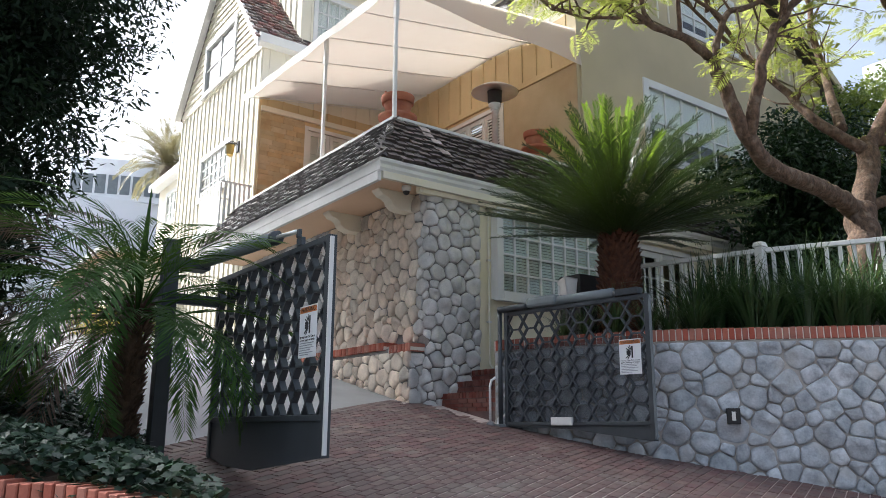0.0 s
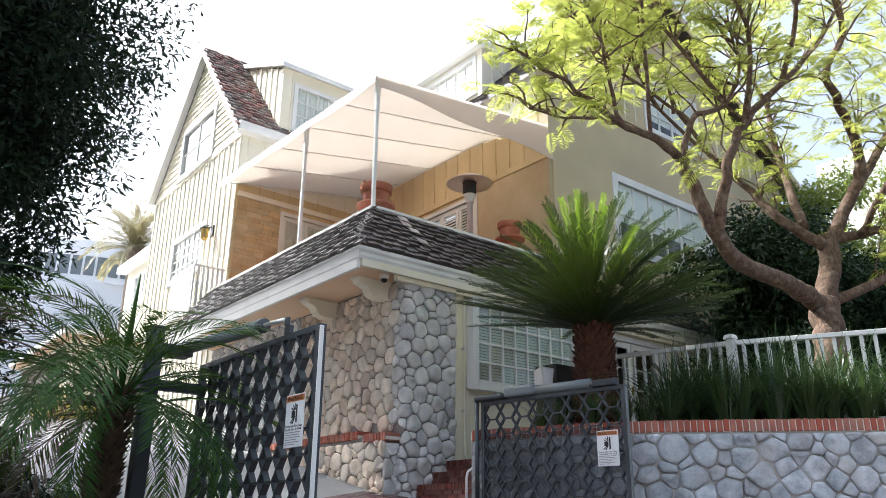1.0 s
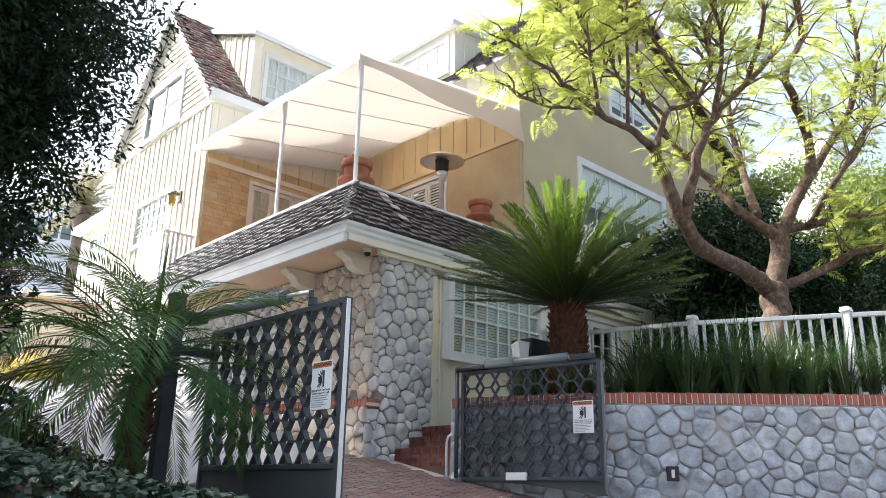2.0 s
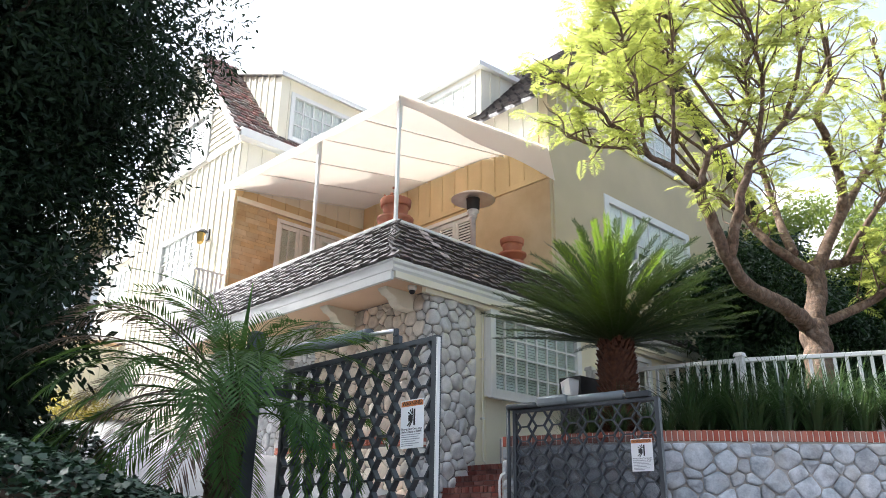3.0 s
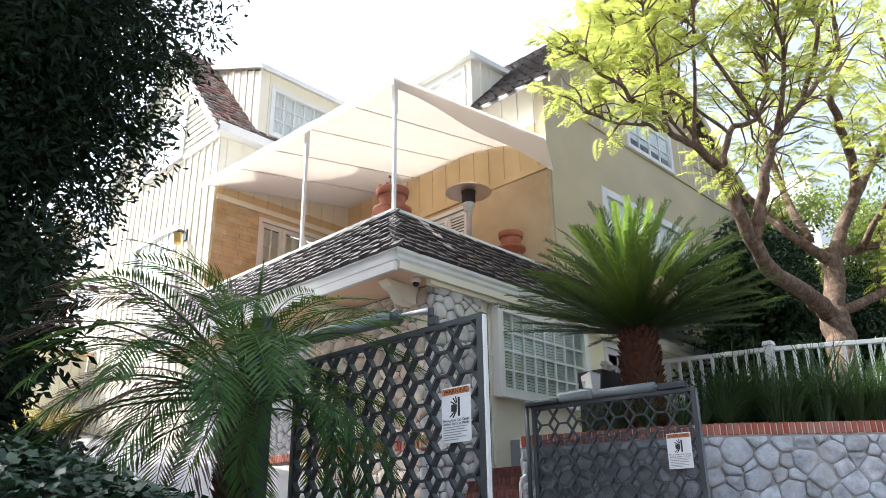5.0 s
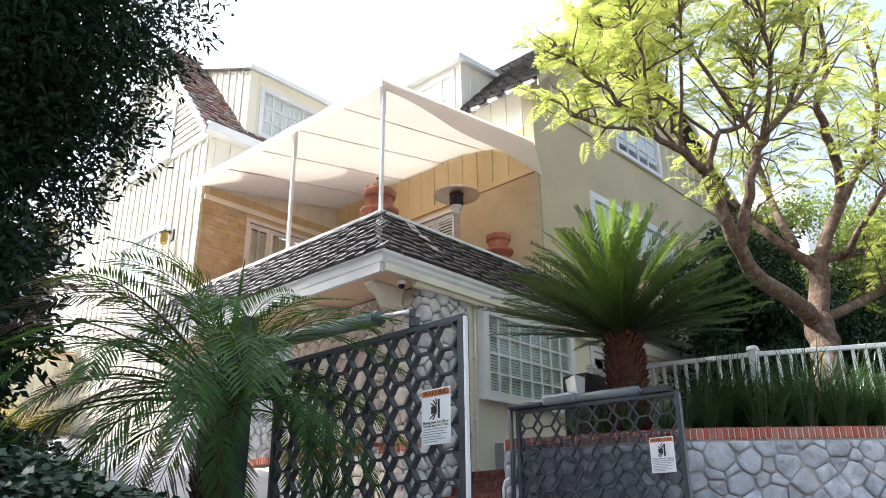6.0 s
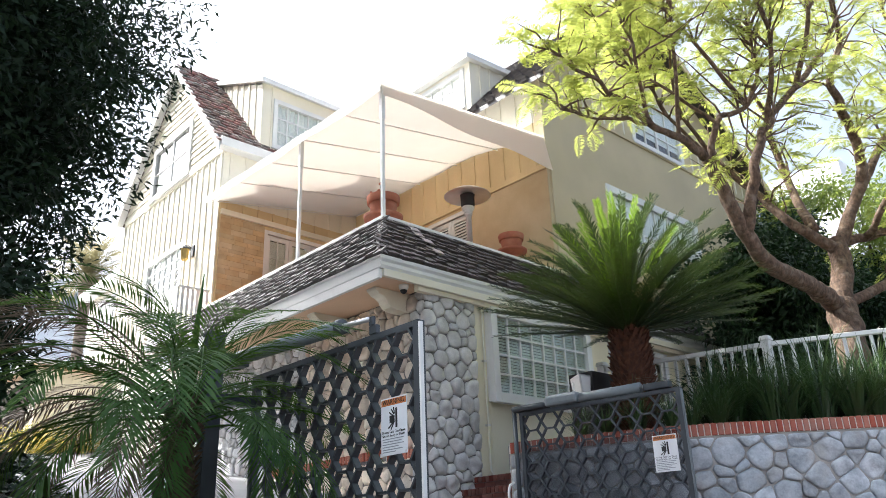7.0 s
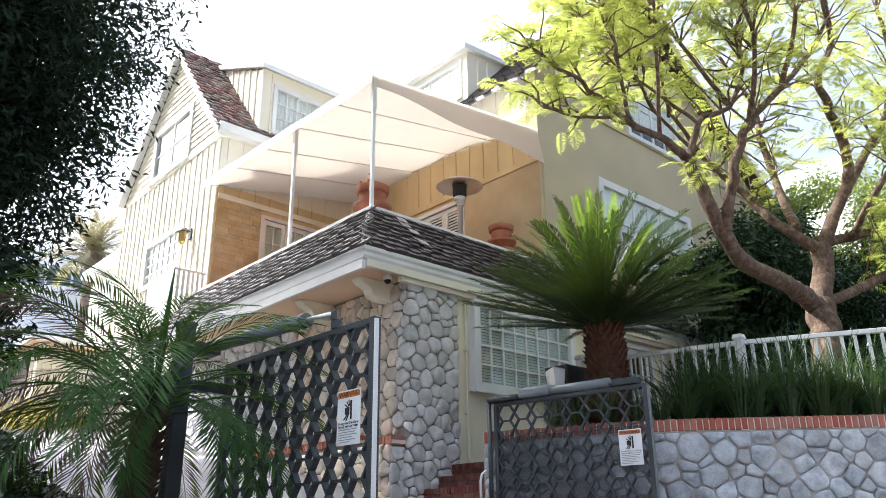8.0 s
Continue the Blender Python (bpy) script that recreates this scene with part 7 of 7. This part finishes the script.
stonework(west_core, west_face, 12.7, 16.9, 2.2, 5.2, 0.26, 4, limit=0)
# thicker base under the brick ledge
base_core = part("stone_base_core", Geo().box(6.44, 6.66, 9.62, 10.2, 1.4, 2.695).box(6.44, 6.66, 10.2, 13.5, 1.4, 2.755), MORTAR, house)
stonework(base_core, lambda u, v, d: (6.44 - d, u, v), 9.6, 13.5, 1.85, 2.7, 0.24, 6, 0.008, 0.04, 80, material=STONE_BOUNCE_LIT)
stonework(base_core, lambda u, v, d: (u, 9.62 - d, v), 6.42, 6.68, 1.85, 2.66, 0.25, 7, 0.008, 0.034, 20, material=STONE_CORNER)
ledge_a = part("brick_ledge", Geo().box(6.4, 6.7, 9.55, 10.16, 2.69, 2.74), BRICK_MORTAR, house, "red brick ledge on the stone base")
ledge_b = part("brick_ledge", Geo().box(6.4, 6.7, 10.3, 13.5, 2.75, 2.8), BRICK_MORTAR, house, "red brick ledge on the stone base")
brick_mesh = {}


def brick_piece(name, parent, centre, axes, size, material):
    """One brick with softened edges; axes: its three directions. Alike sizes share a mesh."""
    key = (tuple(round(s, 3) for s in size), material.name)
    if key not in brick_mesh:
        a, b, c = (s / 2 for s in size)
        e = min(size) * 0.1
        g = Geo()
        low = [(-a, -b, -c), (a, -b, -c), (a, b, -c), (-a, b, -c)]
        mid = [(-a, -b, c - e), (a, -b, c - e), (a, b, c - e), (-a, b, c - e)]
        top = [(-a + e, -b + e, c), (a - e, -b + e, c), (a - e, b - e, c), (-a + e, b - e, c)]
        g.v = low + mid + top
        g.f = [(3, 2, 1, 0), (8, 9, 10, 11)] + [(i, (i + 1) % 4, 4 + (i + 1) % 4, 4 + i) for i in range(4)] + [(4 + i, 4 + (i + 1) % 4, 8 + (i + 1) % 4, 8 + i) for i in range(4)]
        brick_mesh[key] = mesh_from(name, g, material)
    ob = new(name, brick_mesh[key])
    ob.parent = parent
    u, v, w = (Vector(q).normalized() for q in axes)
    m = Matrix((u, v, w)).transposed().to_4x4()
    m.translation = Vector(centre) - ORIGIN[parent.name]
    ob.matrix_basis = m
    return ob


brng = random.Random(17)
X, Y, ZU = Vector((1, 0, 0)), Vector((0, 1, 0)), Vector((0, 0, 1))
for y0, y1, z, par in ((9.55, 10.16, 2.735, ledge_a), (10.3, 13.5, 2.8, ledge_b)):
    y = y0 + 0.035
    while y < y1 - 0.02:
        brick_piece("brick", par, (6.54, y, z), (ZU, Y, -X), (0.12, 0.062, 0.3 + brng.choice((0, 0.006))), BRICK)
        y += 0.074
# stacked tan veneer beside the terrace doors
z, row = 6.32, 0
while z < 9.16:
    h = brng.choice((0.085, 0.115, 0.14))
    h = min(h, 9.175 - z)
    x = 6.93
    while x < 8.1:
        w = min(brng.uniform(0.2, 0.42), 8.12 - x)
        if w > 0.05 and h > 0.03:
            brick_piece("veneer_stone", veneer, (x + w / 2, S_TERR - 0.02, z + h / 2), (X, ZU, -Y), (w - 0.003, h - 0.003, 0.03 + 0.01 * brng.random()), VENEER)
        x += w
    z += h
# coping of the garden wall: bricks on edge
s = 0.02
while s < LENGTHS[-1] - 0.1:
    p, n = on_wall(s + 0.033)
    d = Vector((-n.y, n.x, 0))
    n3 = Vector((n.x, n.y, 0))
    c = p - n * 0.16
    brick_piece("brick", coping, (c.x, c.y, (WALL_TOP + CAP_TOP) / 2 + 0.004 + brng.gauss(0, 0.002)), (d, ZU, n3), (0.062, CAP_TOP - WALL_TOP, 0.36 + brng.choice((0.0, 0.008))), BRICK)
    s += 0.0745
# garden wall stones
stonework(wall_core, lambda u, v, d: (lambda pn: (pn[0].x + pn[1].x * d, pn[0].y + pn[1].y * d, v))(on_wall(u)), 0.02, 6.6, 0.75, WALL_TOP - 0.015, 0.275, 8, 0.009, 0.042, 300,
          keep=lambda u, v: v > float(ground_z(*on_wall(u)[0])) - 0.12)
stonework(wall_core, lambda u, v, d: (6.84 + u, 8.12 + d, v), 0.0, 0.36, 1.5, WALL_TOP - 0.015, 0.22, 9, 0.008, 0.036, 20)
# step bricks: a nosing course on edge and risers, in the shade-darkened brick
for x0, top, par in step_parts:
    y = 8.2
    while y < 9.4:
        brick_piece("brick", par, (x0 + 0.1, y, top - 0.04), (X, Y, ZU), (0.21, 0.064, 0.08), SHADED_STEP_BRICK)
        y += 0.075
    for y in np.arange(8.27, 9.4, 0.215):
        brick_piece("brick", par, (x0 + 0.03, y, top - 0.118), (X, Y, ZU), (0.06, 0.2, 0.055), SHADED_STEP_BRICK)
        brick_piece("brick", par, (x0 + 0.03, y, top - 0.238), (X, Y, ZU), (0.06, 0.2, 0.055), SHADED_STEP_BRICK)
        brick_piece("brick", par, (x0 + 0.03, y + 0.1, top - 0.178), (X, Y, ZU), (0.06, 0.2, 0.055), SHADED_STEP_BRICK)
# brick kerb of the ivy bank
s = 3.02
while curve_at(s):
    q, d = curve_at(s)
    n = Vector((d.y, -d.x, 0))
    zt = bank_z(q.x, q.y) + 0.01
    c = q - n * 0.06
    brick_piece("brick", kerb_core, (c.x, c.y, zt - 0.09), (d, ZU, n), (0.063, 0.2, 0.16), BRICK)
    for j in (1, 2):
        c2 = q - n * 0.05
        brick_piece("brick", kerb_core, (c2.x, c2.y, zt - 0.09 - 0.212 * j), (d, ZU, n), (0.063, 0.2, 0.14), BRICK)
    s += 0.0745

# pavers in running bond along the drive's edge
PL, PW = 0.212, 0.108
rest = Geo()
made = 0
row = 0
v = -0.14
while v > -8.6:
    u = -1.4 + (PL / 2 if row % 2 else 0)
    while u < 10.0:
        c = EDGE_A + ALONG * u + ACROSS * v
        inside = not in_bank(c.x, c.y) and not (c.x > 6.65 and c.y > 8.0) and not (c.y > 9.6 and c.x > 6.3)
        if inside:
            for j, l in enumerate(LENGTHS[:-1]):
                a, b = WALL_LINE[j], WALL_LINE[j + 1]
                if (b - a).cross(c - a) > 0 and -0.1 < (c - a).dot((b - a).normalized()) < (b - a).length:
                    inside = False
        if inside:
            z = float(ground_z(c.x, c.y))
            gx = (float(ground_z(c.x + 0.1, c.y)) - z) / 0.1
            gy = (float(ground_z(c.x, c.y + 0.1)) - z) / 0.1
            up = Vector((-gx + brng.gauss(0, 0.003), -gy + brng.gauss(0, 0.003), 1)).normalized()
            a3 = Vector((ALONG.x, ALONG.y, 0))
            a3 = (a3 - up * a3.dot(up)).normalized()
            b3 = up.cross(a3)
            near_stretch = 3.2 < c.x < 5.9 and 4.4 < c.y < 6.6
            jitter = brng.gauss(0, 0.0012)
            centre = Vector((c.x, c.y, z - 0.022 + jitter))
            if near_stretch and made < 300:
                brick_piece("paver", brick_bed, centre, (a3, b3, up), (PL - 0.011, PW - 0.011, 0.06), PAVER)
                made += 1
            else:
                h, e, f = (PL - 0.011) / 2, (PW - 0.011) / 2, 0.03
                rest.add([centre + a3 * i * h + b3 * j * e + up * k * f for k in (-1, 1) for i, j in ((-1, -1), (1, -1), (1, 1), (-1, 1))],
                         [(4, 5, 6, 7), (0, 1, 5, 4), (1, 2, 6, 5), (2, 3, 7, 6), (3, 0, 4, 7)])
        u += PL
    v -= PW
    row += 1
part("pavers", rest, PAVER_JOINED, brick_bed, kind="stuff")
# soldier course against the concrete
u = -1.0
while u < 4.6:
    c = EDGE_A + ALONG * u + ACROSS * -0.005
    z = float(ground_z(c.x, c.y))
    brick_piece("paver", brick_bed, (c.x, c.y, z - 0.018), (Vector((ALONG.x, ALONG.y, 0.1)), Vector((ACROSS.x, ACROSS.y, 0.15)), Vector((-0.06, -0.16, 1))), (0.1, 0.2, 0.06), PAVER)
    u += 0.112


# shingles
def shingles(parent, origin, along, up, length, height, rows, width, seed, limit, skip=None, joined=None, clip=None):
    """Rows of thick butt-edged shingles on a slope."""
    rng = random.Random(seed)
    along, up = Vector(along).normalized(), Vector(up).normalized()
    out = along.cross(up).normalized()
    if out.z < 0:
        out = -out
    rest, made = Geo(), 0
    meshes = []
    step = height / rows
    for k in range(4):
        w, t = width * rng.uniform(0.86, 0.94), 0.04 + 0.012 * k / 3
        g = Geo()
        skew = rng.uniform(-0.012, 0.012)
        g.v = [(-w / 2, -0.012 + skew, 0.0), (w / 2, -0.012 - skew, 0.0), (w / 2, step * 1.2, -0.012), (-w / 2, step * 1.2, -0.012), (-w / 2 + 0.004, skew, t), (w / 2 - 0.004, -skew, t), (w / 2 - 0.004, step * 1.15, 0.004), (-w / 2 + 0.004, step * 1.15, 0.004)]
        g.f = [(4, 5, 6, 7), (0, 1, 5, 4), (1, 2, 6, 5), (3, 0, 4, 7)]
        meshes.append((g, mesh_from("shingle", g, SHINGLE)))
    basis = Matrix((along, up, out)).transposed().to_4x4()
    for r in range(rows):
        x = 0.5 * width * (r % 2) + rng.uniform(0, 0.1) * width
        while x < length:
            y = r * step + (0.026 if (round(x / width) + r) % 2 else -0.026) + rng.gauss(0, 0.006)
            if clip is None or clip(x, y):
                g, me = meshes[rng.randrange(4)]
                m = Matrix.Translation(Vector(origin) + along * x + up * y + out * (0.012 + 0.006 * rng.random())) @ basis @ Matrix.Rotation(rng.gauss(0, 0.012), 4, "Z")
                if made < limit:
                    ob = new("shingle", me)
                    ob.parent = parent
                    ob.matrix_basis = Matrix.Translation(-ORIGIN[parent.name]) @ m
                    made += 1
                else:
                    rest.add([m @ Vector(q) for q in g.v], g.f)
            x += width
    if rest.f:
        part("shingles", rest, joined or SHINGLE_JOINED, parent, kind="stuff")


up_w = Vector((TOP_W - EAVE_W, 0, TOP_Z - EAVE_Z))
up_s = Vector((0, TOP_S - EAVE_S, TOP_Z - EAVE_Z))
hip = (TOP_S - EAVE_S) / up_w.length
hip_s = (TOP_W - EAVE_W) / up_s.length
shingles(mansard, (EAVE_W, EAVE_S, EAVE_Z), (0, 1, 0), up_w, 17.0 - EAVE_S, up_w.length - 0.02, 9, 0.23, 41, 300, clip=lambda x, y: x > hip * y + 0.04)
shingles(mansard_south, (EAVE_W, EAVE_S, EAVE_Z), (1, 0, 0), up_s, 15.1 - EAVE_W, up_s.length - 0.02, 9, 0.23, 42, 300, clip=lambda x, y: x > hip_s * y + 0.04)
a, b = Vector((EAVE_W, EAVE_S, EAVE_Z)), Vector((TOP_W, TOP_S, TOP_Z))
for k in range(10):
    p, q = a.lerp(b, k / 10), a.lerp(b, (k + 1.25) / 10)
    g = Geo().prism([p + Vector((-0.03, 0.1, 0.01)), p + Vector((-0.01, -0.01, 0.06)), p + Vector((0.1, -0.03, 0.01))], [q + Vector((-0.03, 0.1, -0.005)), q + Vector((-0.01, -0.01, 0.035)), q + Vector((0.1, -0.03, -0.005))])
    part("hip_cap", g, SHINGLE, mansard)
y_e = S_TERR - 0.22
z_e = APEX_Z + 0.12 - slope * abs(y_e - APEX_Y)
up_g = Vector((0, APEX_Y - y_e, APEX_Z + 0.12 - z_e))
shingles(gable_roof, (W_GABLE - over, y_e, z_e), (1, 0, 0), up_g, 3.2, up_g.length, 26, 0.22, 43, 0, joined=ROOF_RED)
# roof of the stucco wing beside the dormer
up_b = Vector((apex_x - 10.55, 0, apex_z + 0.1 - 11.0))
shingles(wing_roof, (10.55, 9.87, 11.0), (0, 1, 0), up_b, 6.0, 4.2, 22, 0.26, 44, 0)
# a few pale shingles near the hip
for x, y in ((1.36, 1.28), (1.34, 1.1), (1.43, 0.92), (1.44, 0.58)):
    basis = Matrix((Vector((1, 0, 0)), up_s.normalized(), Vector((1, 0, 0)).cross(up_s.normalized()))).transposed().to_4x4()
    g = Geo()
    g.v = [(-0.1, -0.075, 0.0), (0.1, -0.075, 0.0), (0.1, 0.075, -0.006), (-0.1, 0.075, -0.006), (-0.097, -0.072, 0.008), (0.097, -0.072, 0.008), (0.097, 0.072, 0.002), (-0.097, 0.072, 0.002)]
    g.f = [(4, 5, 6, 7), (0, 1, 5, 4), (1, 2, 6, 5), (3, 0, 4, 7), (2, 3, 7, 6)]
    ob = new("shingle", mesh_from("shingle", g, SHINGLE_PALE))
    ob.parent = mansard_south
    ob.matrix_basis = Matrix.Translation(Vector((EAVE_W, EAVE_S, EAVE_Z)) - ORIGIN[mansard_south.name]) @ basis @ Matrix.Translation((x, y, 0.06))
